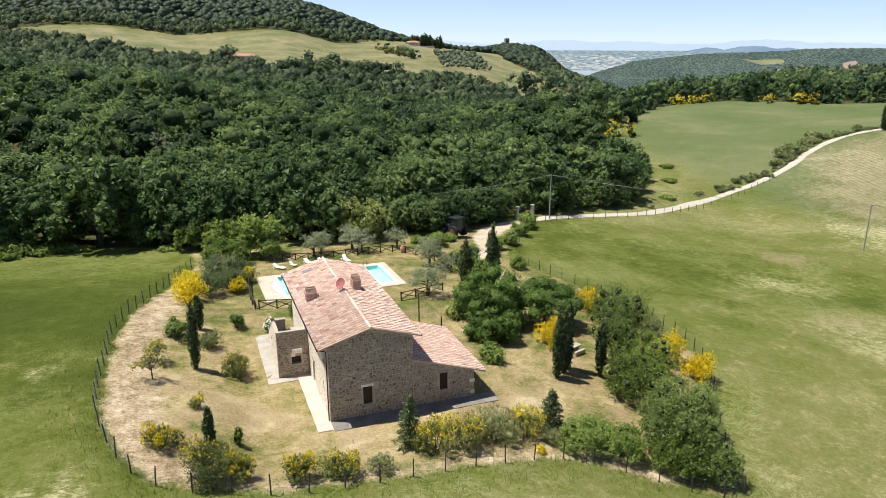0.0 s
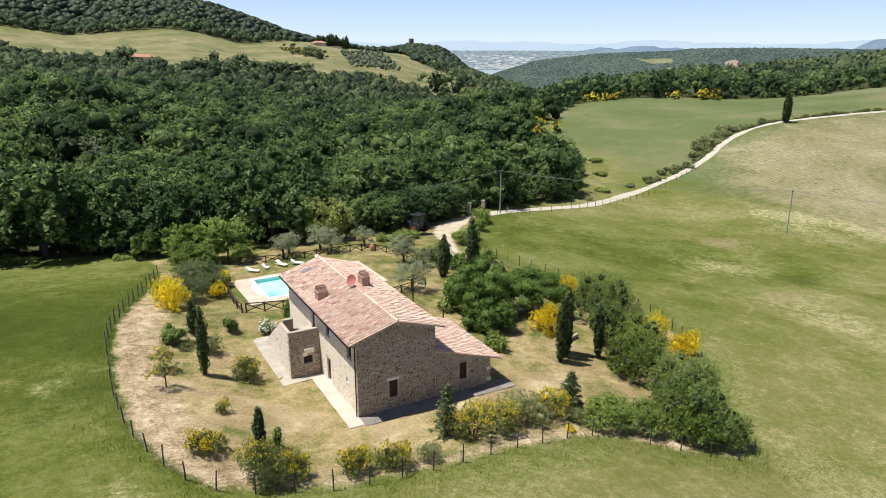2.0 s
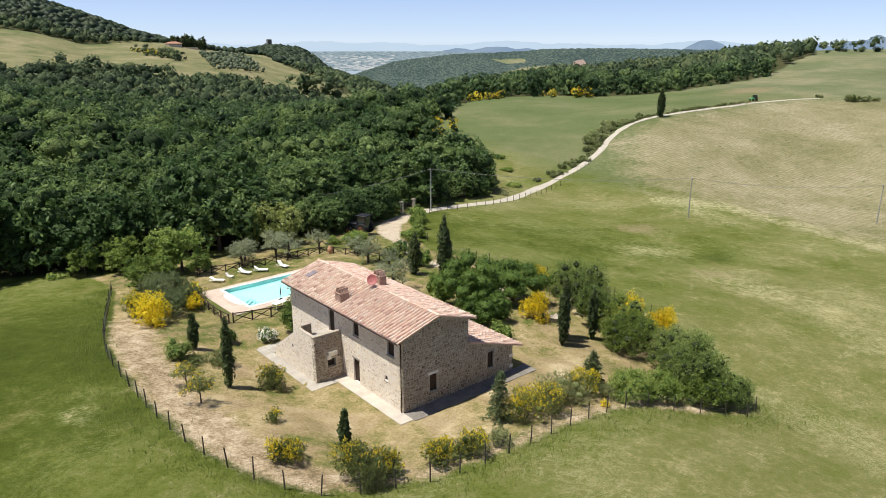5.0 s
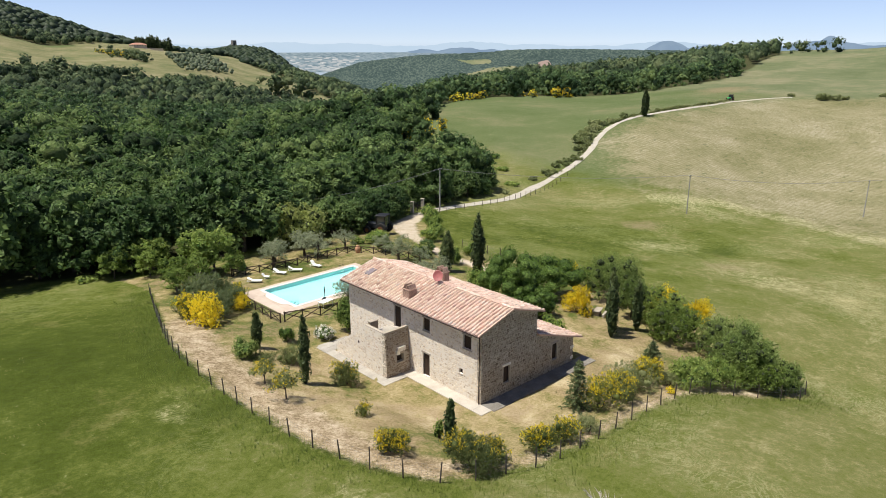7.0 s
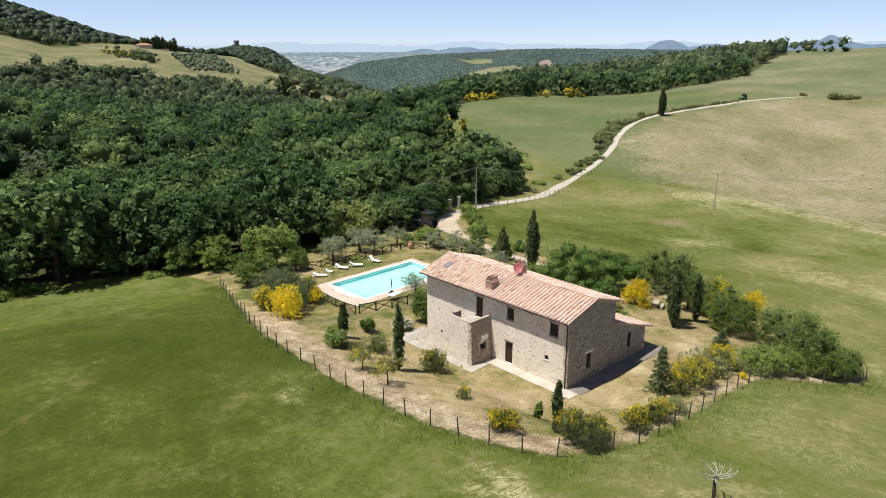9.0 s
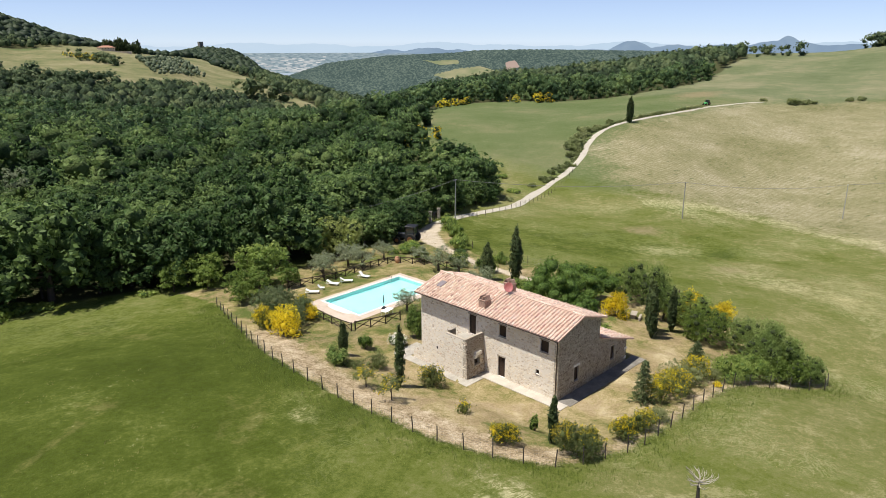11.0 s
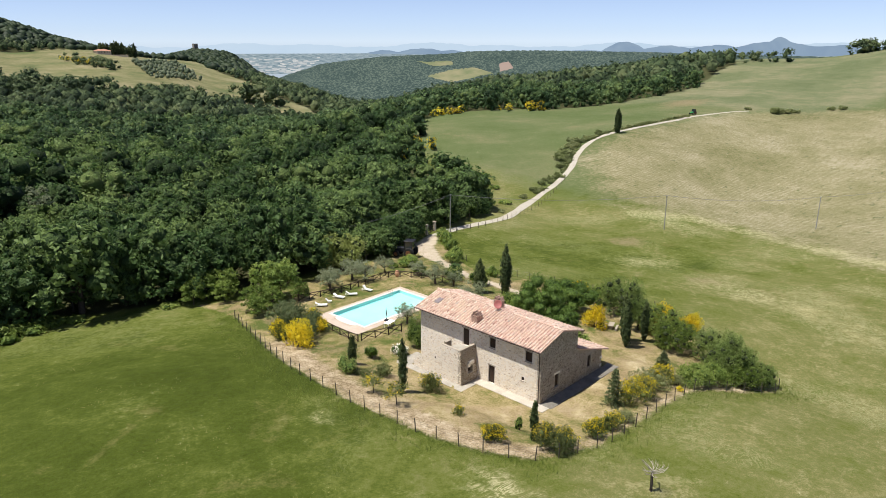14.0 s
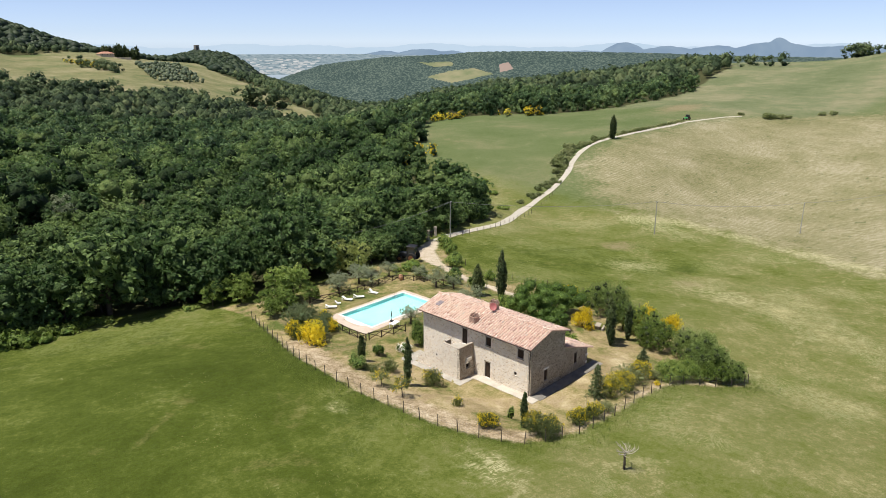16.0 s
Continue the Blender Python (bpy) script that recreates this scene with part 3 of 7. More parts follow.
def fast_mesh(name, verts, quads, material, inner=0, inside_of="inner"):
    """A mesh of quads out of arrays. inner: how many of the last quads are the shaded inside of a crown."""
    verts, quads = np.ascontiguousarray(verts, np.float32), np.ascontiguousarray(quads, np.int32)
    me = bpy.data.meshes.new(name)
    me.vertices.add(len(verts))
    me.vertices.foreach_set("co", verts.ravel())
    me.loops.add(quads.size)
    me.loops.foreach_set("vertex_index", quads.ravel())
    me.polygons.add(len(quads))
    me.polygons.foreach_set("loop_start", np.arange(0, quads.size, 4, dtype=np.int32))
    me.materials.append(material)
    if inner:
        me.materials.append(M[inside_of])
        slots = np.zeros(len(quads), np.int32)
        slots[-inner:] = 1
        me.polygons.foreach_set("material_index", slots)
    me.update(calc_edges=True)
    return me


def part(name, bm, material, parent=None, label="", smooth=False):
    """Links a bmesh as one mesh object under a thing or under a part."""
    me = bpy.data.meshes.new(name)
    bm.to_mesh(me)
    bm.free()
    me.materials.append(material)
    if smooth:
        me.shade_smooth()
    ob = new(name, me)
    ob.parent = parent
    return tagged(ob, label)


def under(name, me, parent, label=""):
    ob = new(name, me)
    ob.parent = parent
    return tagged(ob, label)


def thing(name, x, y, z, label, category, group="", kind="", turn=0.0):
    ob = new(name)
    ob.matrix_basis = pose(x, y, z, 0, 0, turn)
    ob.empty_display_size = 0.3
    return tagged(ob, label, category, group, kind)


def box(bm, x0, y0, z0, x1, y1, z1, bevel=0.0):
    r = bmesh.ops.create_cube(bm, size=1.0, matrix=Matrix.LocRotScale(((x0 + x1) / 2, (y0 + y1) / 2, (z0 + z1) / 2), None, (abs(x1 - x0), abs(y1 - y0), abs(z1 - z0))))
    if bevel:
        edges = list({e for v in r["verts"] for e in v.link_edges})
        bmesh.ops.bevel(bm, geom=edges, offset=bevel, segments=1, affect="EDGES")
    return r["verts"]


def boxed(x0, y0, z0, x1, y1, z1, bevel=0.0):
    bm = bmesh.new()
    box(bm, x0, y0, z0, x1, y1, z1, bevel)
    return bm


def joined_boxes(boxes):
    bm = bmesh.new()
    for b in boxes:
        box(bm, *b)
    return bm


def tube(bm, points, radii, sides=7, caps=True):
    """A tapered tube through points."""
    rings = []
    for i, (p, r) in enumerate(zip(points, radii)):
        p = Vector(p)
        a, b = Vector(points[max(i - 1, 0)]), Vector(points[min(i + 1, len(points) - 1)])
        q = (b - a).to_track_quat("Z", "Y")
        rings.append([bm.verts.new(p + q @ Vector((r * math.cos(2 * math.pi * k / sides), r * math.sin(2 * math.pi * k / sides), 0))) for k in range(sides)])
    for lo, hi in zip(rings, rings[1:]):
        for k in range(sides):
            bm.faces.new((lo[k], lo[(k + 1) % sides], hi[(k + 1) % sides], hi[k]))
    if caps:
        bm.faces.new(list(reversed(rings[0])))
        bm.faces.new(rings[-1])
    return bm


def tubed(points, radii, sides=7):
    return tube(bmesh.new(), points, radii, sides)


# ---- plants ----
def leaf_cloud(rng, centres, radii, count, size, squash=1.0, shell=0.55, droop=0.0, slim=0.5, upright=0.0, tuft=6, stick=0.36, loose=0.6, who=None, low=False, ruffle=0.4):
    """Kite-shaped leaf sprays over the lobes of a crown, in tufts on short twigs: arrays of corners and quads."""
    centres, radii = np.asarray(centres, float), np.asarray(radii, float)
    if radii.ndim == 1:
        radii = np.stack([radii, radii, radii * squash], 1)
    share = (radii[:, 0] * radii[:, 2]) / (radii[:, 0] * radii[:, 2]).sum()
    anchors = max(1, count // tuft)
    lobe = rng.choice(len(centres), anchors, p=share)
    d = rng.normal(size=(anchors, 3))
    if not low:
        d[:, 2] = np.where(d[:, 2] < -0.35, -d[:, 2] * 0.6, d[:, 2])
    d /= np.linalg.norm(d, axis=1, keepdims=True)
    r = shell + (0.98 - shell) * rng.random(anchors) ** 0.5
    twig = np.repeat(np.arange(anchors), tuft)
    twig = np.concatenate([twig, rng.integers(0, anchors, count - len(twig))])
    reach = (stick * rng.random(anchors) ** 1.6)[twig] * (rng.random(count) - 0.25)
    lobe, d, r = lobe[twig], d[twig], r[twig]
    if who is not None:
        who.append(lobe)
    p = centres[lobe] + d * radii[lobe] * (r + reach)[:, None] + rng.normal(scale=size * loose, size=(count, 3))
    nrm = d + rng.normal(scale=ruffle, size=(count, 3))
    nrm[:, 2] += 0.35
    nrm /= np.linalg.norm(nrm, axis=1, keepdims=True)
    side = np.cross(nrm, rng.normal(size=(count, 3)))
    side /= np.linalg.norm(side, axis=1, keepdims=True) + 1e-9
    up = np.cross(nrm, side)
    if upright:
        up = up * (1 - upright) + (d * 0.7 + np.array([0, 0, 0.8])) * upright
        up /= np.linalg.norm(up, axis=1, keepdims=True)
        side = np.cross(up, rng.normal(size=(count, 3)))
        side /= np.linalg.norm(side, axis=1, keepdims=True) + 1e-9
    s = size * (0.6 + 0.8 * rng.random(count))[:, None]
    up[:, 2] -= droop
    v = np.stack([p - up * s * 0.9, p + side * s * slim + nrm * s * 0.12, p + up * s, p - side * s * slim + nrm * s * 0.12], 1)
    return v.reshape(-1, 3), np.arange(count * 4).reshape(-1, 4)


def lobe_core(rng, centres, radii, squash=1.0, size=0.74, sides=7, rings=4):
    """Low lumps inside the lobes that close the crown."""
    verts, quads, at = [], [], 0
    radii = np.asarray(radii, float)
    for i, (c, r) in enumerate(zip(centres, radii)):
        rr = np.array([r, r, r * squash]) if np.ndim(r) == 0 else np.asarray(r)
        grid = []
        for a in range(rings + 1):
            th = math.pi * (0.06 + 0.88 * a / rings)
            ring = [(math.sin(th) * math.cos(2 * math.pi * b / sides), math.sin(th) * math.sin(2 * math.pi * b / sides), math.cos(th)) for b in range(sides)]
            grid += ring
        grid = np.array(grid) * rr * size * (0.86 + 0.28 * rng.random((len(grid), 1))) + np.asarray(c)
        for a in range(rings):
            for b in range(sides):
                quads.append((at + a * sides + b, at + (a + 1) * sides + b, at + (a + 1) * sides + (b + 1) % sides, at + a * sides + (b + 1) % sides))
        verts.append(grid)
        at += len(grid)
    return np.concatenate(verts), np.array(quads)


def joined(*pieces):
    at, vs, qs = 0, [], []
    for v, q in pieces:
        vs.append(v)
        qs.append(q + at)
        at += len(v)
    return np.concatenate(vs), np.concatenate(qs)


def crown_lobes(rng, radius, height, low, count, spread=0.62, heart=0.62):
    """Lobes of a broad crown between low and height."""
    cs, rs = [(0, 0, low + (height - low) * 0.45)], [radius * heart]
    for k in range(count):
        a = 2.4 * k + rng.random() * 0.7
        u = (k + 0.5) / count
        z = low + (height - low) * (0.16 + 0.70 * u)
        rr = radius * spread * math.sqrt(max(0.05, 1 - (1.25 * u - 0.42) ** 2)) * (0.75 + 0.4 * rng.random())
        cs.append((rr * math.cos(a), rr * math.sin(a), z))
        rs.append(radius * (0.22 + 0.20 * rng.random()))
    return cs, rs


def broad_tree(name, rng, radius, height, low, leaf, count, material, lobes=11, trunk=0.16, squash=0.82, spread=0.66, limbs=5, shell=0.6, core=True, slim=0.45, upright=0.0, stick=0.36, core_size=0.52, core_look="inner", skirt=False, ruffle=0.4):
    """A tree about the origin: a tapered trunk with limbs, and a crown. Returns its trunk and crown meshes."""
    cs, rs = crown_lobes(rng, radius, height - radius * 0.25, low, lobes, spread, 0.62 if ruffle < 0.5 else 0.50)
    bm = bmesh.new()
    lean = Vector((rng.normal() * 0.05, rng.normal() * 0.05, 1)) * (height * 0.6)
    tube(bm, [(0, 0, -0.4), (lean.x * 0.3, lean.y * 0.3, height * 0.22), tuple(lean)], [trunk * 1.5, trunk, trunk * 0.35], 7)
    for c in cs[1:limbs + 1]:
        st = lean * (0.35 + 0.3 * rng.random())
        tube(bm, [tuple(st), tuple(st.lerp(Vector(c), 0.55) + Vector((0, 0, 0.15))), c], [trunk * 0.5, trunk * 0.32, trunk * 0.1], 5)
    wood = bpy.data.meshes.new(name + "_trunk")
    bm.to_mesh(wood)
    bm.free()
    wood.materials.append(M["bark"])
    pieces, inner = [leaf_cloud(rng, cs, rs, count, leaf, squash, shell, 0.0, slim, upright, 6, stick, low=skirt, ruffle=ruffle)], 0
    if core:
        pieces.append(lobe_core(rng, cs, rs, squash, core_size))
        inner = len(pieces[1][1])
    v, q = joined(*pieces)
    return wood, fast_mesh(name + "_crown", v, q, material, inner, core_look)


def planted(name, meshes, x, y, label, category, group="", scale=(1, 1, 1), turn=0.0, sink=0.05, names=("trunk", "crown")):
    """Sets a plant on the ground from its meshes."""
    root = thing(name, x, y, land(x, y) - sink, label, category, group)
    root.matrix_basis = pose(x, y, land(x, y) - sink, 0, 0, turn) @ Matrix.Diagonal((*scale, 1))
    for n, me in zip(names, meshes):
        under(n, me, root)
    return root


def cypress_meshes(name, rng, radius, height, count, leaf=0.16, base=0.25):
    """A slim column of dense sprays, pointed at the top."""
    n = 14
    cs = [(rng.normal() * radius * 0.08, rng.normal() * radius * 0.08, base + (height - base) * (k + 0.5) / n) for k in range(n)]
    prof = [radius * min(1.0, 0.62 + 1.6 * k / n) * min(1.0, (1.02 - (k + 0.5) / n) * 2.6) ** 0.75 for k in range(n)]
    rs = [(r * 0.95, r * 0.95, (height - base) / n * 1.25) for r in prof]
    v1, q1 = leaf_cloud(rng, cs, np.array(rs), count, leaf, 1.0, 0.8, -0.8, tuft=3, stick=0.3)
    v2, q2 = lobe_core(rng, cs, np.array(rs), 1.0, 0.86, 7, 3)
    v, q = joined((v1, q1), (v2, q2))
    bm = tubed([(0, 0, -0.3), (0, 0, height * 0.5)], [radius * 0.16, radius * 0.08], 6)
    wood = bpy.data.meshes.new(name + "_trunk")
    bm.to_mesh(wood)
    bm.free()
    wood.materials.append(M["bark"])
    return wood, fast_mesh(name + "_crown", v, q, M["dark"], len(q2))


def bush_meshes(name, rng, radius, height, leaf, count, material, lobes=9, stems=5, shell=0.45, slim=0.4, upright=0.0, core=0.32):
    """A rounded shrub of several lobes on a few stems."""
    cs, rs = [], []
    for k in range(lobes):
        a = 2.4 * k + rng.random()
        rr = radius * 0.68 * math.sqrt((k + 0.2) / lobes)
        cs.append((rr * math.cos(a), rr * math.sin(a), height * (0.30 + 0.36 * rng.random() - 0.16 * rr / radius)))
        rs.append((radius * (0.30 + 0.22 * rng.random()), radius * (0.30 + 0.22 * rng.random()), height * (0.24 + 0.14 * rng.random())))
    v1, q1 = leaf_cloud(rng, cs, np.array(rs), count, leaf, 1.0, shell, 0.0, slim, upright, low=True)
    v2, q2 = lobe_core(rng, cs, np.array(rs), 1.0, core)
    v1[:, 2] = np.maximum(v1[:, 2], 0.02)
    v, q = joined((v1, q1), (v2, q2))
    bm = bmesh.new()
    for k in range(stems):
        a = 2 * math.pi * k / stems + rng.random()
        tube(bm, [(0.08 * math.cos(a), 0.08 * math.sin(a), -0.25), (radius * 0.35 * math.cos(a), radius * 0.35 * math.sin(a), height * 0.55)], [0.05, 0.02], 5)
    wood = bpy.data.meshes.new(name + "_stems")
    bm.to_mesh(wood)
    bm.free()
    wood.materials.append(M["bark"])
    leaves = fast_mesh(name + "_leaves", v, q, material, 0 if core < 0.5 else len(q2), "canopy_green")
    out = np.hypot(v[:, 0], v[:, 1]) / radius
    leaves.attributes.new("bloom", "FLOAT", "POINT").data.foreach_set("value", np.clip(1.5 * (v[:, 2] / height + 0.25 * out - 0.72), -0.6, 0.45).astype(np.float32))
    return wood, leaves


def conifer_meshes(name, rng, radius, height, tiers=11, material=None):
    """A young conifer: tiers of drooping boughs round a straight stem."""
    bm = tubed([(0, 0, -0.3), (0, 0, height * 0.97)], [0.09, 0.015], 6)
    wood = bpy.data.meshes.new(name + "_trunk")
    bm.to_mesh(wood)
    bm.free()
    wood.materials.append(M["bark"])
    vs = []
    for k in range(tiers):
        z = height * (0.06 + 0.90 * k / tiers)
        r = radius * (1 - k / tiers) ** 0.85 + 0.08
        m = 8 if r > 0.3 else 4
        for j in range(m):
            a = 2 * math.pi * (j + 0.5 * (k % 2)) / m + rng.random() * 0.5
            rr, n = r * rng.uniform(0.7, 1.15), int(14 + 26 * r)
            s = rng.uniform(0.1, 1.0, n)
            way = np.array((math.cos(a), math.sin(a), 0.12))
            p = way * (s * rr)[:, None] + np.array((0, 0, z)) + rng.normal(size=(n, 3)) * (0.05 + 0.09 * (1 - s))[:, None]
            p[:, 2] -= 0.18 * rr * s * s
            up = way + rng.normal(scale=0.55, size=(n, 3))
            up /= np.linalg.norm(up, axis=1, keepdims=True)
            side = np.cross(up, rng.normal(size=(n, 3)))
            side /= np.linalg.norm(side, axis=1, keepdims=True)
            le = rng.uniform(0.09, 0.17, n)[:, None]
            vs.append(np.stack([p - up * le, p + side * le * 0.3, p + up * le, p - side * le * 0.3], 1).reshape(-1, 3))
    v = np.concatenate(vs)
    q = np.arange(len(v)).reshape(-1, 4)
    return wood, fast_mesh(name + "_boughs", v, q, material or M["dark"])

# ---- outlines of the plan ----
FENCE = [(-9.5, 48), (-12.5, 38), (-14.9, 29.5), (-16.2, 24.3), (-17, 19), (-17.1, 13), (-17.2, 7), (-16.8, 1.5), (-16, -2), (-14.8, -5.5), (-13.2, -8.2), (-11, -9.6), (-8.5, -10.2), (-5, -11), (0, -11),
         (5, -10.8), (10, -10.6), (14.5, -10.6), (17, -11.3), (19.2, -12.7), (21.6, -14.4), (24, -15.9), (26.8, -16.5), (28.4, -14.8), (32.4, -8), (40.5, 4), (42.5, 18), (39, 32), (36.5, 42)]
GARDEN = [(-10, 61)] + FENCE + [(42, 53), (49, 61), (44, 67), (36, 62), (28, 58), (10, 56), (-3, 56)]
WOOD = [(-400, 90), (-60, 72), (-31, 66.5), (-19, 65), (-10, 61), (-2, 56), (10, 57), (28, 60), (38, 65.5), (47, 70.5), (60, 74), (80, 77.5), (92, 82), (97, 91), (114, 114), (115.5, 129), (117, 142), (147, 168), (167, 189), (185, 207), (205, 224), (228, 214), (262, 205), (300, 195), (340, 178),
        (385, 167), (475, 188), (515, 200), (575, 207), (596, 205), (606, 238), (690, 300), (900, 420), (1500, 700), (2400, 1300), (1900, 1900), (900, 2300), (-900, 2100), (-900, 400)]
FAR_FIELD = [(-420, 930), (-182, 948), (15, 730), (100, 655), (191, 618), (281, 620), (310, 585), (354, 525), (400, 610), (425, 735), (480, 830), (487, 975), (554, 1164), (450, 1125), (373, 1085), (223, 1007), (27, 1031), (-207, 991), (-420, 1000)]
HAY = [(204, 106), (235, 105), (272, 106), (301, 102), (313, 96), (321, 83), (343, 62), (375, 20), (410, -80), (116, -80), (116, -13), (123, 0), (129, 10), (131, 22), (136, 33), (134, 46), (130, 60), (134, 75), (160, 98)]
STRAW = [(121, 55), (128, 48), (134, 41), (134.5, 30), (129.5, 20), (128, 8), (121, -6), (112, -30)]
YARD = [(40.2, 62.2), (44, 65.2), (50, 68.6), (54, 69.5), (51.5, 66), (44.2, 59.9), (37.8, 51.7), (34.4, 44.6), (31.8, 37), (31, 28), (30.4, 18), (28.6, 18), (29, 28), (29.4, 36.5), (31.8, 44), (34.0, 49.5), (34.8, 53), (36.5, 57)]
DRIVE = [(51.5, 67.0), (56, 68.6), (62, 70.2), (72, 71.6), (84.3, 73.6), (101.6, 81.2), (110, 84.2), (120, 87.3), (135, 91), (148.8, 95.9), (164, 103), (179, 108.2), (194, 109.3), (203, 108.2), (229, 107.7), (252, 108.2), (272, 109.4), (301, 105), (314, 99)]
TRACK = [(314, 99), (322, 87), (343, 67), (362, 44), (390, 8)]
WORN = [(-11.5, 33), (-13.2, 27), (-14.2, 20), (-14.6, 12), (-14.6, 6), (-14.2, 0), (-13.2, -4), (-11.6, -7)]
WORN_FRONT = [(-11.6, -7), (-8, -9.2), (-3, -10), (3, -9.9), (9, -9.8), (14.5, -9.8), (17, -10.5), (19, -11.8), (22.6, -14.2)]


def seg_dist(x, y, line, closed=False):
    """The distance from points to a line of corners."""
    pts = list(line) + ([line[0]] if closed else [])
    best = np.full(x.shape, 1e9)
    for (ax, ay), (bx, by) in zip(pts, pts[1:]):
        dx, dy = bx - ax, by - ay
        k = np.clip(((x - ax) * dx + (y - ay) * dy) / (dx * dx + dy * dy + 1e-9), 0, 1)
        best = np.minimum(best, np.hypot(x - ax - k * dx, y - ay - k * dy))
    return best


def inside(x, y, poly):
    """The distance into a closed outline: positive inside."""
    hit_ = np.zeros(x.shape, bool)
    for (ax, ay), (bx, by) in zip(poly, poly[1:] + poly[:1]):
        cross = ((ay > y) != (by > y)) & (x < (bx - ax) * (y - ay) / (by - ay + 1e-12) + ax)
        hit_ ^= cross
    d = seg_dist(x, y, poly, True)
    return np.where(hit_, d, -d)


def axis_steps(lo, hi, step, reach):
    """Even steps from lo to hi, then ever longer ones out to reach on both sides."""
    mid = np.arange(lo, hi + step / 2, step)
    out, s = [], step
    grow = []
    while (grow[-1] if grow else 0) < reach:
        s *= 1.062
        grow.append((grow[-1] if grow else 0) + s)
    grow = np.array(grow)
    return np.concatenate([lo - grow[::-1], mid, hi + grow])


GX, GY = axis_steps(-36, 46, 0.75, 4650), axis_steps(-28, 62, 0.75, 4650)
gx, gy = np.meshgrid(GX, GY)
gz = land(gx, gy)
rough = np.random.default_rng(5)
gz += rough.normal(scale=0.025, size=gz.shape) * (np.hypot(gx, gy) < 80)
gz -= 60 * np.clip((np.hypot(gx, gy) - 2150) / 300, 0, 1)
# the basin of the pool is cut out of the sheet
pu, pv = pool_frame(gx, gy)
index = np.arange(gx.size).reshape(gx.shape)
quads = np.stack([index[:-1, :-1], index[:-1, 1:], index[1:, 1:], index[1:, :-1]], -1).reshape(-1, 4)
basin = ((pu > -6.35) & (pu < 7.5) & (pv > -3.5) & (pv < 3.8)).ravel()
quads = quads[~basin[quads].any(1)]
ground_me = fast_mesh("ground", np.stack([gx, gy, gz], -1).reshape(-1, 3), quads, M["ground"])
ground_me.shade_smooth()
fx, fy = gx.ravel(), gy.ravel()
wood_d = np.minimum(inside(fx, fy, WOOD), -np.max([inside(fx, fy, poly) for poly in [FAR_FIELD]], 0))
wood_d = np.where(np.hypot(fx, fy) > 1900, 50.0, wood_d)


def dry_share(x, y):
    d = 0.46 + 0.03 * np.tanh((x - 20) / 60)
    d += 0.22 * np.exp(-(((x + 22) / 5) ** 2 + ((y + 3) / 9) ** 2))
    d -= 0.52 * np.exp(-(((x + 42) / 32) ** 2 + ((y - 18) / 46) ** 2))
    d += 0.11 * np.exp(-(((x - 84) / 22) ** 2 + ((y - 22) / 13) ** 2))
    d += 0.26 * np.exp(-(((x + 18) / 17) ** 2 + ((y + 16) / 8) ** 2))
    d -= 0.27 * np.exp(-(((x - 58) / 26) ** 2 + ((y - 36) / 26) ** 2))
    d -= 0.34 * np.exp(-(((x - 85) / 8) ** 2 + ((y - 21) / 6) ** 2))
    d -= 0.10 * np.exp(-(((x - 170) / 45) ** 2 + ((y - 150) / 35) ** 2))
    d += 0.14 * np.exp(-(((x - 34) / 16) ** 2 + ((y + 20) / 12) ** 2))
    d -= 0.15 * np.exp(-(((x + 25) / 10) ** 2 + ((y - 24) / 20) ** 2))
    d -= 0.10 * np.exp(-(((x - 16) / 18) ** 2 + ((y + 13) / 7) ** 2))
    d += 0.08 * np.clip((x - 36) / 12, 0, 1) * np.clip((24 - y) / 10, 0, 1)
    d -= 0.07 * np.exp(-(((x - 85) / 30) ** 2 + ((y - 15) / 25) ** 2))
    out = np.maximum(-inside(x, y, GARDEN), 0)
    d -= 0.10 * np.exp(-(out / 2.6) ** 2) * (y < 50)
    return d


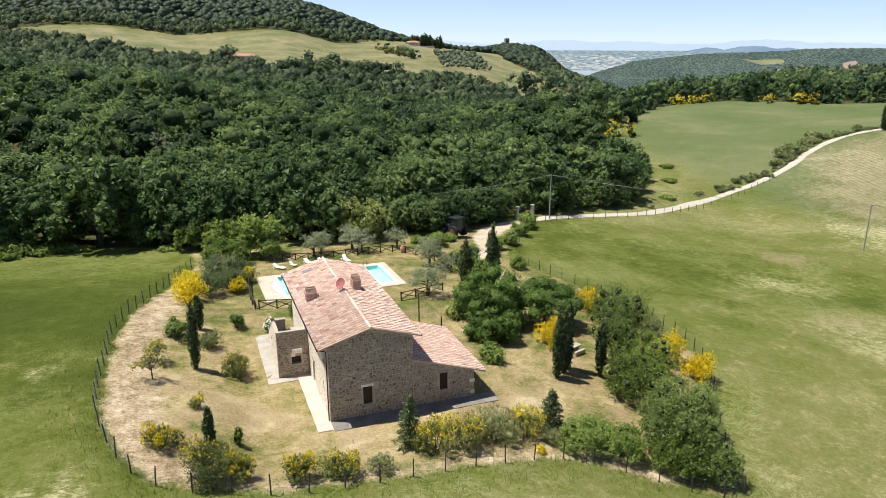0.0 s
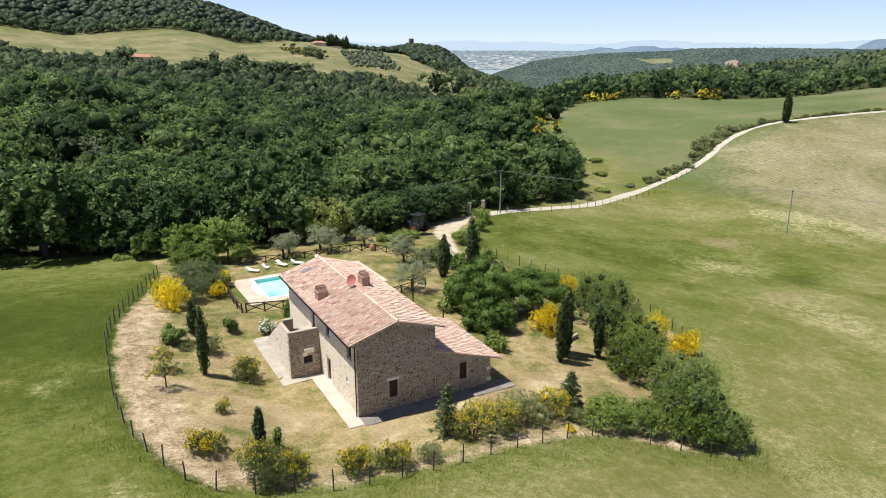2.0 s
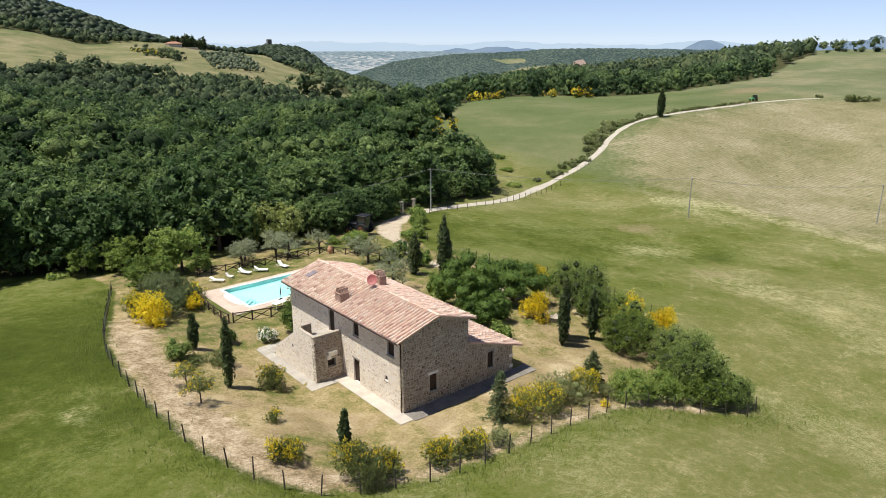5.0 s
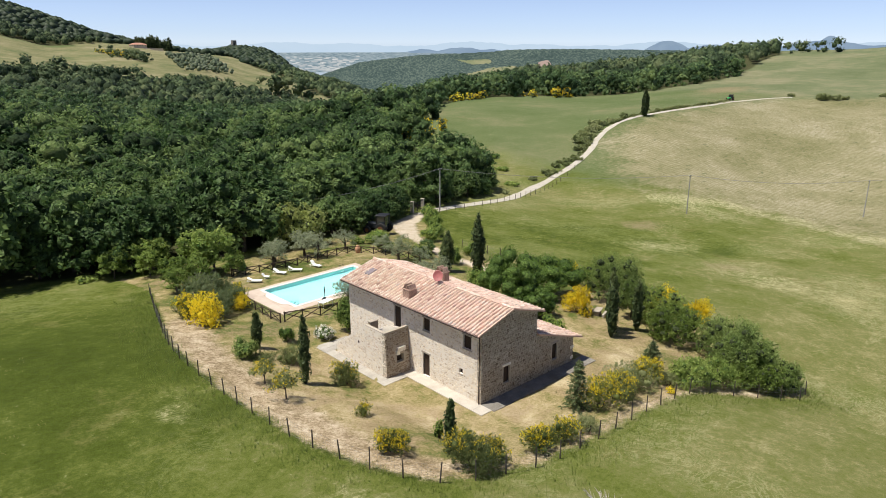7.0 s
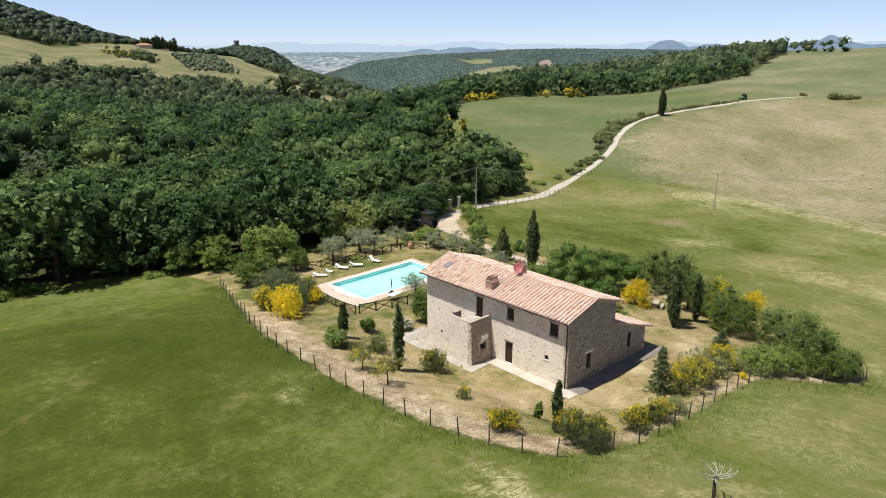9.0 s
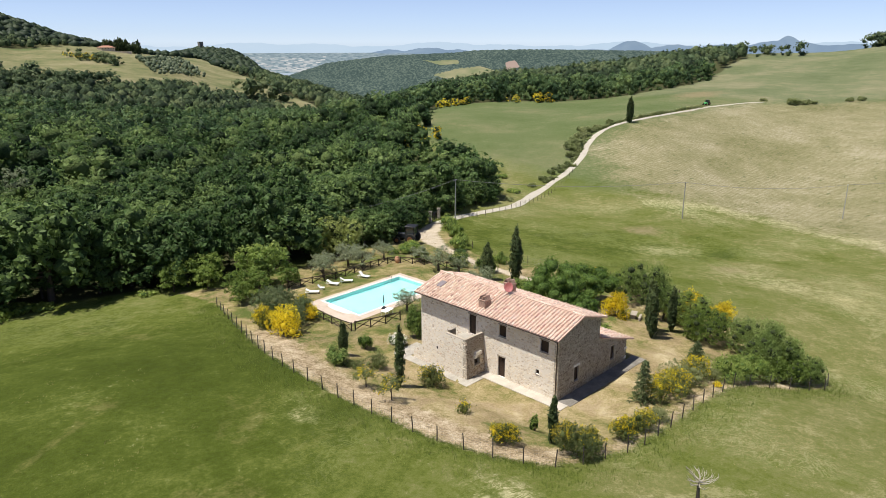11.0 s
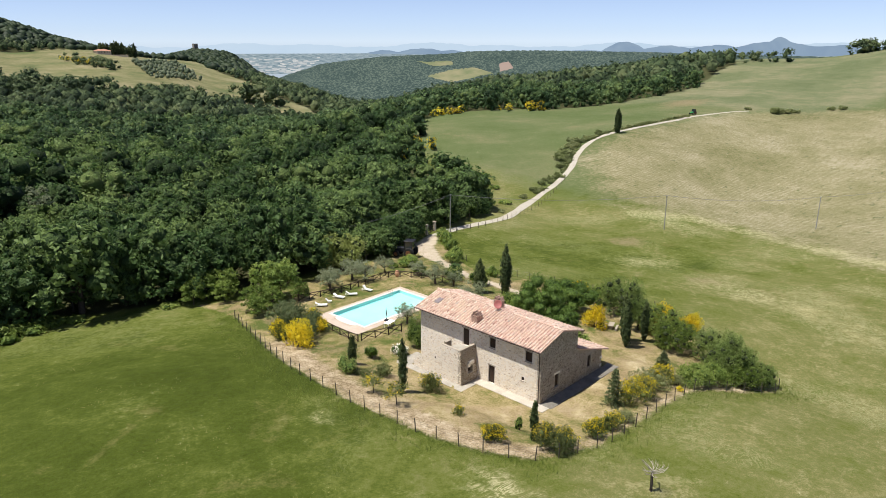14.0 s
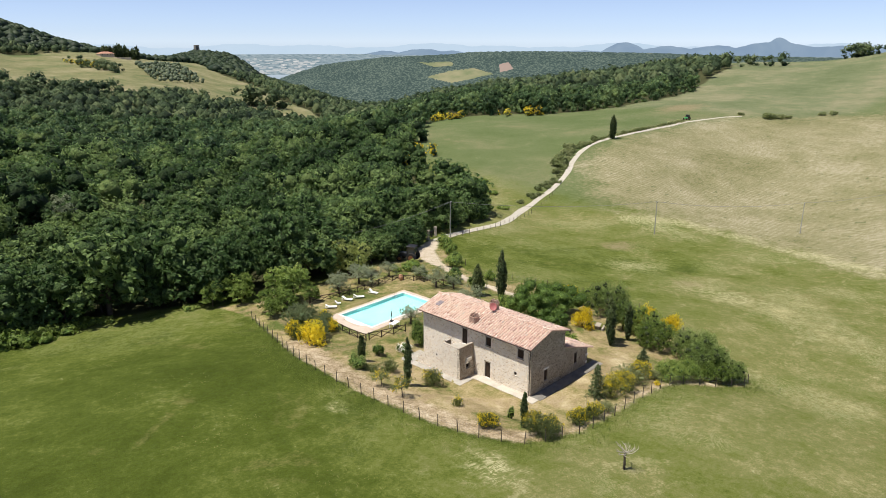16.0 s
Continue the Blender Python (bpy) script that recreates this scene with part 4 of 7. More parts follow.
for key, value in (
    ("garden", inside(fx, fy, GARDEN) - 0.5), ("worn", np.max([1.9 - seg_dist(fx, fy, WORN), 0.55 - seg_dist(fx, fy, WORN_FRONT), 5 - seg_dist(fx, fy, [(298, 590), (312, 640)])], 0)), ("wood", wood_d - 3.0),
    ("far", np.clip(0.5 + np.max([inside(fx, fy, poly) for poly in [FAR_FIELD]], 0) / 20, 0, 1)), ("hay", np.clip(0.5 + inside(fx, fy, HAY) / 45, 0, 1)), ("dry", dry_share(fx, fy)), ("crop", np.clip((fx - 105) / 40, 0, 1) * np.clip((fy - 40) / 30, 0, 1) + np.clip((fx - 300) / 40, 0, 1)),
    ("straw", 0.95 * np.exp(-(seg_dist(fx, fy, STRAW) / 2.6) ** 2) + 0.62 * np.exp(-(((fx - 120) / 8) ** 2 + ((fy - 45) / 10) ** 2)) + 0.42 * np.exp(-(((fx - 77) / 9) ** 2 + ((fy - 29) / 8) ** 2)) + 0.60 * np.exp(-(((fx - 69) / 6) ** 2 + ((fy - 3) / 9) ** 2)) + 0.72 * np.exp(-(((fx + 19) / 2.6) ** 2 + ((fy + 10) / 3.6) ** 2)) + 0.38 * np.exp(-(((fx + 21.4) / 2.0) ** 2 + ((fy - 10) / 3.0) ** 2))),
    ("bare", 0.6 * np.exp(-(((fx - 158) / 12) ** 2 + ((fy - 164) / 10) ** 2)) + 0.9 * np.exp(-(((fx - 92) / 8) ** 2 + ((fy - 41) / 6) ** 2)) + 1.1 * np.exp(-(((fx - 325) / 26) ** 2 + ((fy - 138) / 13) ** 2)) + 0.7 * np.exp(-(seg_dist(fx, fy, TRACK) / 3.0) ** 2) + 0.6 * np.exp(-(((fx - 72) / 5) ** 2 + ((fy - 13) / 6) ** 2))),
    ("yard", np.where(np.hypot(fx - 40, fy - 45) < 60, inside(fx, fy, YARD), -9.0)),
    ("lush", np.clip((fy - 12) / 14, 0, 1) * np.clip((fx + 14) / 5, 0, 1) + 0.5 * np.clip((fx - 12) / 10, 0, 1) * (fy < 18)),
):
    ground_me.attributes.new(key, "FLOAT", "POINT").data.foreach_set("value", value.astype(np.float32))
ground = tagged(new("ground", ground_me), "rolling green and straw-coloured meadow with a dry garden lawn", "ground", kind="structure")


def smooth_line(pts, step):
    """A flowing line through points, at even steps."""
    pts = np.array(pts, float)
    out = []
    for i in range(len(pts) - 1):
        p0, p1, p2, p3 = pts[max(i - 1, 0)], pts[i], pts[i + 1], pts[min(i + 2, len(pts) - 1)]
        n = max(2, int(np.hypot(*(p2 - p1)) / step))
        for k in range(n):
            t = k / n
            out.append(0.5 * (2 * p1 + (p2 - p0) * t + (2 * p0 - 5 * p1 + 4 * p2 - p3) * t * t + (3 * p1 - p0 - 3 * p2 + p3) * t ** 3))
    return np.array(out + [pts[-1]])


def ribbon(name, pts, widths, material, lift, label, category, rows=6, wobble=0.25):
    """A track laid on the ground."""
    line = smooth_line(pts, 1.5)
    rng = np.random.default_rng(len(pts))
    tan = np.gradient(line, axis=0)
    tan /= np.linalg.norm(tan, axis=1, keepdims=True)
    nor = np.stack([-tan[:, 1], tan[:, 0]], 1)
    w = np.interp(np.linspace(0, 1, len(line)), np.linspace(0, 1, len(widths)), widths)
    edge = [np.convolve(rng.normal(size=len(line) + 4), np.ones(5) / 5, "valid") * wobble for _ in range(2)]
    vs = []
    for j in range(rows + 1):
        s = j / rows * 2 - 1
        off = s * w / 2 + np.where(s < 0, edge[0], edge[1]) * abs(s)
        q = line + nor * off[:, None]
        crown = lift - 0.10 * (abs(s) > 0.99) + 0.03 * (1 - s * s)
        vs.append(np.stack([q[:, 0], q[:, 1], land(q[:, 0], q[:, 1]) + crown], 1))
    n = len(line)
    v = np.stack(vs, 1).reshape(-1, 3)
    ix = np.arange(n * (rows + 1)).reshape(n, rows + 1)
    qd = np.stack([ix[:-1, :-1], ix[1:, :-1], ix[1:, 1:], ix[:-1, 1:]], -1).reshape(-1, 4)
    me = fast_mesh(name, v, qd, material)
    me.shade_smooth()
    return tagged(new(name, me), label, category, kind="structure")


ribbon("road", DRIVE, [2.6, 2.3, 2.1, 2.1, 2.1, 2.0, 1.8, 1.2], M["gravel"], 0.14, "pale gravel road winding up through the meadows", "road")

# ---- the farmhouse ----
L_HOUSE, W_HOUSE, RIDGE_X, RIDGE_Z, PITCH = 18.6, 7.0, 3.45, 7.86, 0.298
ANNEX_X, ANNEX_Y = 12.5, 9.3
EAVE_W, EAVE_E = -0.78, 7.62
WALL = 0.5
house = thing("farmhouse", 0, 0, 0, "two-storey rubble-stone farmhouse with a terracotta tile roof", "house")


def roof_z(x):
    """The underside of the main roof."""
    return RIDGE_Z - 0.20 - PITCH * abs(x - RIDGE_X)


ANNEX_SLOPE = 0.325


def annex_z(x):
    return 4.30 - ANNEX_SLOPE * (x - 7.0)


def wall_panel(u_lo, u_hi, top, holes, to_world, name, label="", look="mortar"):
    """A wall with openings through it. u runs along it; top(u) is its height; to_world(u, depth, z)."""
    us = sorted({u_lo, u_hi, *[h[0] for h in holes], *[h[1] for h in holes], *np.arange(u_lo, u_hi, 1.2).round(3)})
    bm = bmesh.new()
    for a, b in zip(us, us[1:]):
        cuts = sorted((h[2], h[3]) for h in holes if h[0] <= a + 1e-4 and h[1] >= b - 1e-4)
        z = -0.6
        spans = []
        for lo, hi in cuts:
            spans.append((z, lo, False))
            z = hi
        spans.append((z, None, True))
        for lo, hi, last in spans:
            ta, tb = (top(a), top(b)) if last else (hi, hi)
            vs = [bm.verts.new(to_world(u, d, zz)) for d in (0, WALL) for u, zz in ((a, lo), (b, lo), (b, tb), (a, ta))]
            for f in ((0, 1, 2, 3), (7, 6, 5, 4), (0, 4, 5, 1), (3, 2, 6, 7), (0, 3, 7, 4), (1, 5, 6, 2)):
                bm.faces.new([vs[i] for i in f])
    bmesh.ops.remove_doubles(bm, verts=bm.verts, dist=0.0005)
    bmesh.ops.recalc_face_normals(bm, faces=bm.faces)
    return part(name, bm, M[look], house, label)


def unit_stone(rng):
    """A rough stone about the origin, one unit wide and high, rounded at the corners, its face at y = 1."""
    turn = [math.radians(22.5 + 45 * i + rng.uniform(-9, 9)) for i in range(8)]
    reach = [rng.uniform(0.50, 0.60) for _ in range(8)]
    flat = [(max(-0.5, min(0.5, r * math.cos(t))), max(-0.5, min(0.5, r * math.sin(t)))) for r, t in zip(reach, turn)]
    v = [(x, 0.0, z) for x, z in flat] + [(x * 0.86, 1.0 + rng.uniform(-0.15, 0.15), z * 0.86) for x, z in flat]
    f = [(i, (i + 1) % 8, (i + 1) % 8 + 8, i + 8) for i in range(8)] + [(8, 9, 10, 11), (8, 11, 12, 15), (12, 13, 14, 15)]
    return v, f


def courses(rng, u_lo, u_hi, z_lo, z_hi, keep, course=(0.10, 0.20), length=(0.12, 0.36), show=0.72, deep=1.0):
    """Places of stones: centre u, centre z, width, height, depth."""
    z = z_lo
    while z < z_hi:
        h = rng.uniform(*course)
        u = u_lo - rng.random() * 0.2
        while u < u_hi:
            w = rng.uniform(*length)
            a, b = max(u, u_lo), min(u + w, u_hi)
            if b - a > 0.08 and rng.random() < show and keep(a, b, z, z + h):
                yield (a + b) / 2, z + h / 2 + rng.normal() * 0.022, b - a - rng.uniform(0.01, 0.06), h - rng.uniform(-0.02, 0.05), deep * (0.008 + 0.014 * rng.random())
            u += w
        z += h


def clear_of(holes, top):
    def keep(a, b, lo, hi):
        if hi > min(top(a), top(b)) - 0.02:
            return False
        return not any(a < h[1] + 0.02 and b > h[0] - 0.02 and lo < h[3] + 0.02 and hi > h[2] - 0.02 for h in holes)
    return keep


STONE_UNITS = []
srng = np.random.default_rng(11)
for k in range(6):
    sv, sf = unit_stone(srng)
    STONE_UNITS.append((np.array(sv), sf))
stone_meshes = [mesh_of("stone", v, [q[::-1] for q in f], M["stone_shaded_brown"]) for v, f in STONE_UNITS]


def face_stones(places, to_world, parent, singles=lambda u, z: False, look="stone"):
    """Stones on a wall's face: those chosen as single pieces, the rest joined."""
    verts, quads_, at, made = [], [], 0, 0
    o, ux, ox = (Vector(to_world(*p)) for p in ((0, 0, 1), (1, 0, 1), (0, -1, 1)))
    order = -1 if (ux - o).cross(ox - o).z > 0 else 1
    for n, (u, z, w, h, d) in enumerate(places):
        if singles(u, z) and made < 300:
            ob = under("stone", stone_meshes[n % 6], parent)
            o, ux, ox = Vector(to_world(u, 0, z)), Vector(to_world(u + 1, 0, z)), Vector(to_world(u, -1, z))
            m = Matrix.Identity(4)
            for i, (vec, s) in enumerate(((ux - o, w), (ox - o, d), (Vector((0, 0, 1)), h))):
                for r in range(3):
                    m[r][i] = vec[r] * s
            m.translation = o
            ob.matrix_basis = m
            made += 1
            continue
        v, f = STONE_UNITS[n % 6]
        verts += [to_world(u + x * w, -y * d, z + zz * h) for x, y, zz in v]
        quads_ += [tuple(i + at for i in q)[::order] for q in f]
        at += len(v)
    ob = under("stonework", fast_mesh("stonework", np.array(verts), np.array(quads_), M[look]), parent)
    return tagged(ob, "rough coursed rubble stones", kind="stuff")


# openings: along the wall from, to, height from, to
WEST_OPEN = [(6.45, 7.38, 0.12, 2.34), (10.42, 11.42, 3.62, 5.78), (6.40, 7.32, 4.56, 5.78), (1.20, 2.18, 4.56, 5.80), (2.20, 2.62, 2.05, 2.52)]
SOUTH_OPEN = [(2.75, 3.52, 1.04, 2.62), (9.36, 10.08, 1.10, 2.68)]
west = lambda u, d, z: (d, u, z)
south = lambda u, d, z: (u, d, z)
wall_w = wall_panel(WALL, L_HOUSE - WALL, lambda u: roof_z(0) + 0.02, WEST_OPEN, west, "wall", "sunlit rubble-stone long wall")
wall_s = wall_panel(0, 7.0, roof_z, [h for h in SOUTH_OPEN if h[0] < 7], south, "wall", "brown rubble-stone gable wall, darkened for its shade", "mortar_dark")
wall_panel(0, 7.0, roof_z, [], lambda u, d, z: (u, L_HOUSE - d, z), "wall")
wall_e = wall_panel(WALL, L_HOUSE - WALL, lambda u: roof_z(7.0), [], lambda u, d, z: (7.0 - d, u, z), "wall")
wall_a = wall_panel(7.0, ANNEX_X, annex_z, [h for h in SOUTH_OPEN if h[0] > 7], south, "wall", "low annex wall of brown rubble stone, darkened for its shade", "mortar_dark")
wall_panel(WALL, ANNEX_Y - WALL, lambda u: annex_z(ANNEX_X), [], lambda u, d, z: (ANNEX_X - d, u, z), "wall")
wall_panel(7.0, ANNEX_X, annex_z, [], lambda u, d, z: (u, ANNEX_Y - d, z), "wall")
# an unseen floor across the inside, added to keep the rooms dark
part("upper_floor", boxed(0.5, 0.5, 3.2, 6.5, 18.1, 3.45), M["frame"], house)

lintel_holes = [(h[0] - 0.2, h[1] + 0.2, h[3] - 0.01, h[3] + 0.24) for h in SOUTH_OPEN] + [(6.3, 7.5, 2.33, 2.55), (1.1, 2.3, 5.79, 5.95), (6.3, 7.42, 5.77, 5.95), (10.3, 11.55, 5.77, 5.95)]
face_stones(courses(srng, 0, L_HOUSE, 0, 6.9, clear_of(WEST_OPEN + lintel_holes[2:], lambda u: roof_z(0)), show=0.66, deep=0.45), west, wall_w)
face_stones(courses(srng, 0, 7.0, 0, 7.9, clear_of(SOUTH_OPEN + lintel_holes[:2], roof_z), (0.13, 0.25), (0.15, 0.40), 0.90), south, wall_s, lambda u, z: u < 5.2 and z < 3.4, "stone_shaded_brown")
face_stones(courses(srng, 7.02, ANNEX_X, 0, 4.3, clear_of(SOUTH_OPEN + lintel_holes[:2], annex_z), (0.13, 0.25), (0.15, 0.40), 0.90), south, wall_a, look="stone_shaded_brown")
face_stones(courses(srng, ANNEX_Y, L_HOUSE, 0, 6, clear_of([], lambda u: 6.2)), lambda u, d, z: (7.0 - d, u, z), wall_e)


def opening(name, u0, u1, z0, z1, to_world, label, leaves=2, door=False):
    """A window or door set back in its opening: frame, shutters or leaf, sill."""
    root = thing(name, 0, 0, 0, label, "door" if door else "window")
    root.parent = house
    del root["category"]
    def slab(nm, a, b, d0, d1, lo, hi, mat, parent, bevel=0.0):
        p0, p1 = to_world(a, d0, lo), to_world(b, d1, hi)
        return part(nm, boxed(min(p0[0], p1[0]), min(p0[1], p1[1]), lo, max(p0[0], p1[0]), max(p0[1], p1[1]), hi, bevel), mat, parent)
    t = 0.07
    for a, b, lo, hi in ((u0, u0 + t, z0, z1), (u1 - t, u1, z0, z1), (u0 + t, u1 - t, z1 - t, z1)) + (() if door else ((u0 + t, u1 - t, z0, z0 + t),)):
        slab("frame", a, b, 0.16, 0.26, lo, hi, M["frame"], root)
    w = (u1 - u0 - 2 * t) / leaves
    for k in range(leaves):
        leaf = slab("door_leaf" if door else "shutter", u0 + t + k * w + 0.008, u0 + t + (k + 1) * w - 0.008, 0.19, 0.235, z0 + (0.02 if door else t + 0.005), z1 - t - 0.005, M["shutter"], root)
        n = 3
        for j in range(n):
            a = u0 + t + k * w + 0.05
            slab("rail", a, a + w - 0.10, 0.172, 0.19, z0 + t + (z1 - z0 - 2 * t) * (j + 0.35) / n, z0 + t + (z1 - z0 - 2 * t) * (j + 0.45) / n, M["frame"], root)
    if not door:
        slab("sill", u0 - 0.06, u1 + 0.06, -0.05, 0.2, z0 - 0.09, z0 - 0.003, M["lintel_grey"], root, 0.01)
    return root


opening("front_door", *WEST_OPEN[0], west, "dark brown wooden double door in a stone surround", 2, True)
opening("upper_door", *WEST_OPEN[1], west, "dark brown wooden door at the head of the stair", 2, True)
opening("window", *WEST_OPEN[2], west, "dark wooden shuttered upper window")
opening("window", *WEST_OPEN[3], west, "dark wooden shuttered upper window")
opening("window", *WEST_OPEN[4], west, "small square window", 1)
opening("window", *SOUTH_OPEN[0], south, "dark narrow window under a pale stone lintel", 1)
opening("window", *SOUTH_OPEN[1], south, "dark narrow annex window under a stone lintel", 1)


def stone_block(name, a, b, lo, hi, to_world, material, out=0.07):
    p0, p1 = to_world(a, -out, lo), to_world(b, 0.3, hi)
    return part(name, boxed(min(p0[0], p1[0]), min(p0[1], p1[1]), lo, max(p0[0], p1[0]), max(p0[1], p1[1]), hi, 0.015), material, house)


stone_block("lintel", 2.58, 3.62, 2.63, 2.84, south, M["lintel"])
stone_block("lintel", 9.2, 10.24, 2.69, 2.88, south, M["lintel_grey"])
stone_block("lintel", 6.32, 7.5, 2.35, 2.53, west, M["lintel_grey"], 0.06)
for a, b in ((1.1, 2.28), (6.3, 7.42), (10.3, 11.54)):
    stone_block("lintel", a, b, 5.80, 5.94, west, M["lintel_grey"], 0.06)
for z, w in ((0.3, 0.34), (1.35, 0.42)):
    part("quoin", boxed(ANNEX_X - w, -0.06, z, ANNEX_X + 0.05, 0.3, z + 0.32, 0.02), M["lintel"], house)


# ---- roofs ----
def barrel_tiles(rng, x_top, x_low, y0, y1, z_of, spacing=0.40, pitch=0.42, seed_lift=0.014, rise=1.15):
    """Cover tiles in rows down a slope: from x_top to x_low, along y. Arrays of corners and quads."""
    verts, qs, at = [], [], 0
    sgn = 1 if x_low > x_top else -1
    run = abs(x_low - x_top)
    slope = (z_of(x_low) - z_of(x_top)) / run
    unit = np.array((sgn, 0, slope)) / math.hypot(1, slope)
    nrm = np.array((-sgn * slope, 0, 1)) / math.hypot(1, slope)
    long = run * math.hypot(1, slope)
    n_row, n_col = int(round((y1 - y0) / spacing)), int(math.ceil(long / pitch))
    seg = 5
    for i in range(n_row):
        yc = y0 + (i + 0.5) * (y1 - y0) / n_row
        wander = rng.normal() * 0.012
        for j in range(n_col):
            s0, s1 = j * pitch - 0.05, min((j + 1) * pitch + 0.03, long + 0.04)
            jy, jl = rng.normal() * 0.013 + wander, rng.random() * seed_lift
            for s, r, lift in ((s0, 0.082, 0.012), (s1, 0.104, 0.034)):
                o = np.array((x_top, 0, z_of(x_top))) + unit * s
                for k in range(seg + 1):
                    a = math.pi * k / seg
                    p = o + nrm * (math.sin(a) * r * rise + lift + jl)
                    verts.append((p[0], yc + jy - math.cos(a) * r * 0.94, p[2]))
            for k in range(seg):
                qs.append((at + k, at + k + 1, at + seg + 2 + k, at + seg + 1 + k) if sgn < 0 else (at + k + 1, at + k, at + seg + 1 + k, at + seg + 2 + k))
            b = at + seg + 1
            qs.append((b, b + 1, b + seg - 1, b + seg))
            qs.append((b + 1, b + 2, b + seg - 2, b + seg - 1))
            at += 2 * seg + 2
    return np.array(verts), np.array(qs)


def slope_slab(x_top, x_low, y0, y1, z_of, thick):
    bm = bmesh.new()
    vs = [bm.verts.new((x, y, z_of(x) - d)) for d in (0, thick) for x, y in ((x_top, y0), (x_low, y0), (x_low, y1), (x_top, y1))]
    for f in ((0, 1, 2, 3), (7, 6, 5, 4), (0, 4, 5, 1), (1, 5, 6, 2), (2, 6, 7, 3), (3, 7, 4, 0)):
        bm.faces.new([vs[i] for i in f])
    bmesh.ops.recalc_face_normals(bm, faces=bm.faces)
    return bm


Y0_ROOF, Y1_ROOF = -0.38, 18.95
top_of = lambda x: RIDGE_Z - PITCH * abs(x - RIDGE_X)
annex_top = lambda x: annex_z(x) + 0.2
trng = np.random.default_rng(21)
for x_low, mat, lift, lab in ((EAVE_W, "tile", 0.014, "sunlit terracotta barrel-tile slope"), (EAVE_E, "tile_old", 0.035, "lichened terracotta barrel-tile slope")):
    roof = part("roof", slope_slab(RIDGE_X, x_low, Y0_ROOF, Y1_ROOF, top_of, 0.13), M["tile_bed"], house, lab)
    y_from = Y0_ROOF + (25 * 0.40 if mat == "tile" else 0)
    tagged(under("tiles", fast_mesh("tiles", *barrel_tiles(trng, RIDGE_X, x_low, y_from, Y1_ROOF, top_of, seed_lift=lift, rise=1.15 if mat == "tile" else 0.55), M[mat]), roof), "overlapping barrel tiles", kind="stuff")
    if mat == "tile":
        near_slope = roof
roof = part("roof", slope_slab(7.0, 13.45, -0.38, ANNEX_Y + 0.35, annex_top, 0.13), M["tile_bed"], house, "lichened terracotta lean-to roof of the annex")
tagged(under("tiles", fast_mesh("tiles", *barrel_tiles(trng, 7.0, 13.45, -0.38, ANNEX_Y + 0.35, annex_top, rise=0.6), M["tile_old"]), roof), "overlapping barrel tiles", kind="stuff")
# single cover tiles over the gable end of the sunlit slope
unit_v, unit_q = barrel_tiles(np.random.default_rng(22), 0.0, 0.42, -0.2, 0.2, lambda x: 0.0, seed_lift=0.0)
tile_mesh = fast_mesh("tile", unit_v, unit_q, M["tile"])
run = RIDGE_X - EAVE_W
down = math.degrees(math.atan(PITCH))
for i in range(25):
    wander = trng.normal() * 0.012
    for j in range(11):
        x = RIDGE_X - (j + 0.02) * run / 11
        tile = under("tile", tile_mesh, near_slope)
        tile.matrix_basis = pose(x, Y0_ROOF + (i + 0.5) * 0.40 + wander + trng.normal() * 0.012, top_of(x) + trng.random() * 0.012, 0, 0, 180) @ pose(0, 0, 0, 0, down, 0)
# ridge tiles
ridge_v, ridge_q = [], [(k, k + 1, 8 + k, 7 + k) for k in range(6)]
for y, r, lift in ((-0.03, 0.12, 0.0), (0.45, 0.125, 0.02)):
    for k in range(7):
        a = math.pi * k / 6
        ridge_v.append((-math.cos(a) * r, y, 0.045 + lift + math.sin(a) * r * 0.8))
ridge_mesh = fast_mesh("ridge_tile", np.array(ridge_v), np.array(ridge_q), M["tile_old"])
for j in range(45):
    under("ridge_tile", ridge_mesh, house).matrix_basis = pose(RIDGE_X + trng.normal() * 0.008, Y0_ROOF + j * 0.43 - 0.02, RIDGE_Z + 0.006 * trng.random(), 0, 0, trng.normal() * 1.2)
# rafters' ends under the long eave, gutters and downpipes
for k in range(32):
    y = 0.1 + k * 0.6
    bm = bmesh.new()
    vs = [bm.verts.new((x, yy, top_of(x) - d)) for yy in (y, y + 0.09) for x, d in ((EAVE_W + 0.06, 0.135), (0.02, 0.135), (0.02, 0.24), (EAVE_W + 0.06, 0.22))]
    for f in ((0, 1, 2, 3), (7, 6, 5, 4), (0, 4, 5, 1), (1, 5, 6, 2), (2, 6, 7, 3), (3, 7, 4, 0)):
        bm.faces.new([vs[i] for i in f])
    bmesh.ops.recalc_face_normals(bm, faces=bm.faces)
    part("rafter", bm, M["shutter"], house)


def gutter(x, y0, y1, z):
    bm = bmesh.new()
    rows = [[bm.verts.new((x + 0.07 * math.cos(math.pi + math.pi * k / 5), y, z + 0.07 * math.sin(math.pi + math.pi * k / 5))) for k in range(6)] for y in (y0, y1)]
    for k in range(5):
        bm.faces.new((rows[0][k], rows[1][k], rows[1][k + 1], rows[0][k + 1]))
    bmesh.ops.solidify(bm, geom=bm.faces, thickness=0.006)
    return part("gutter", bm, M["copper"], house)


gutter(EAVE_W - 0.06, Y0_ROOF, Y1_ROOF, top_of(EAVE_W) - 0.06)
gutter(EAVE_E + 0.06, Y0_ROOF, Y1_ROOF, top_of(EAVE_E) - 0.06)
part("downpipe", tubed([(EAVE_W - 0.05, -0.1, top_of(EAVE_W) - 0.14), (-0.10, 0.16, 6.15), (-0.10, 0.16, 0.05)], [0.05] * 3, 8), M["copper"], house)


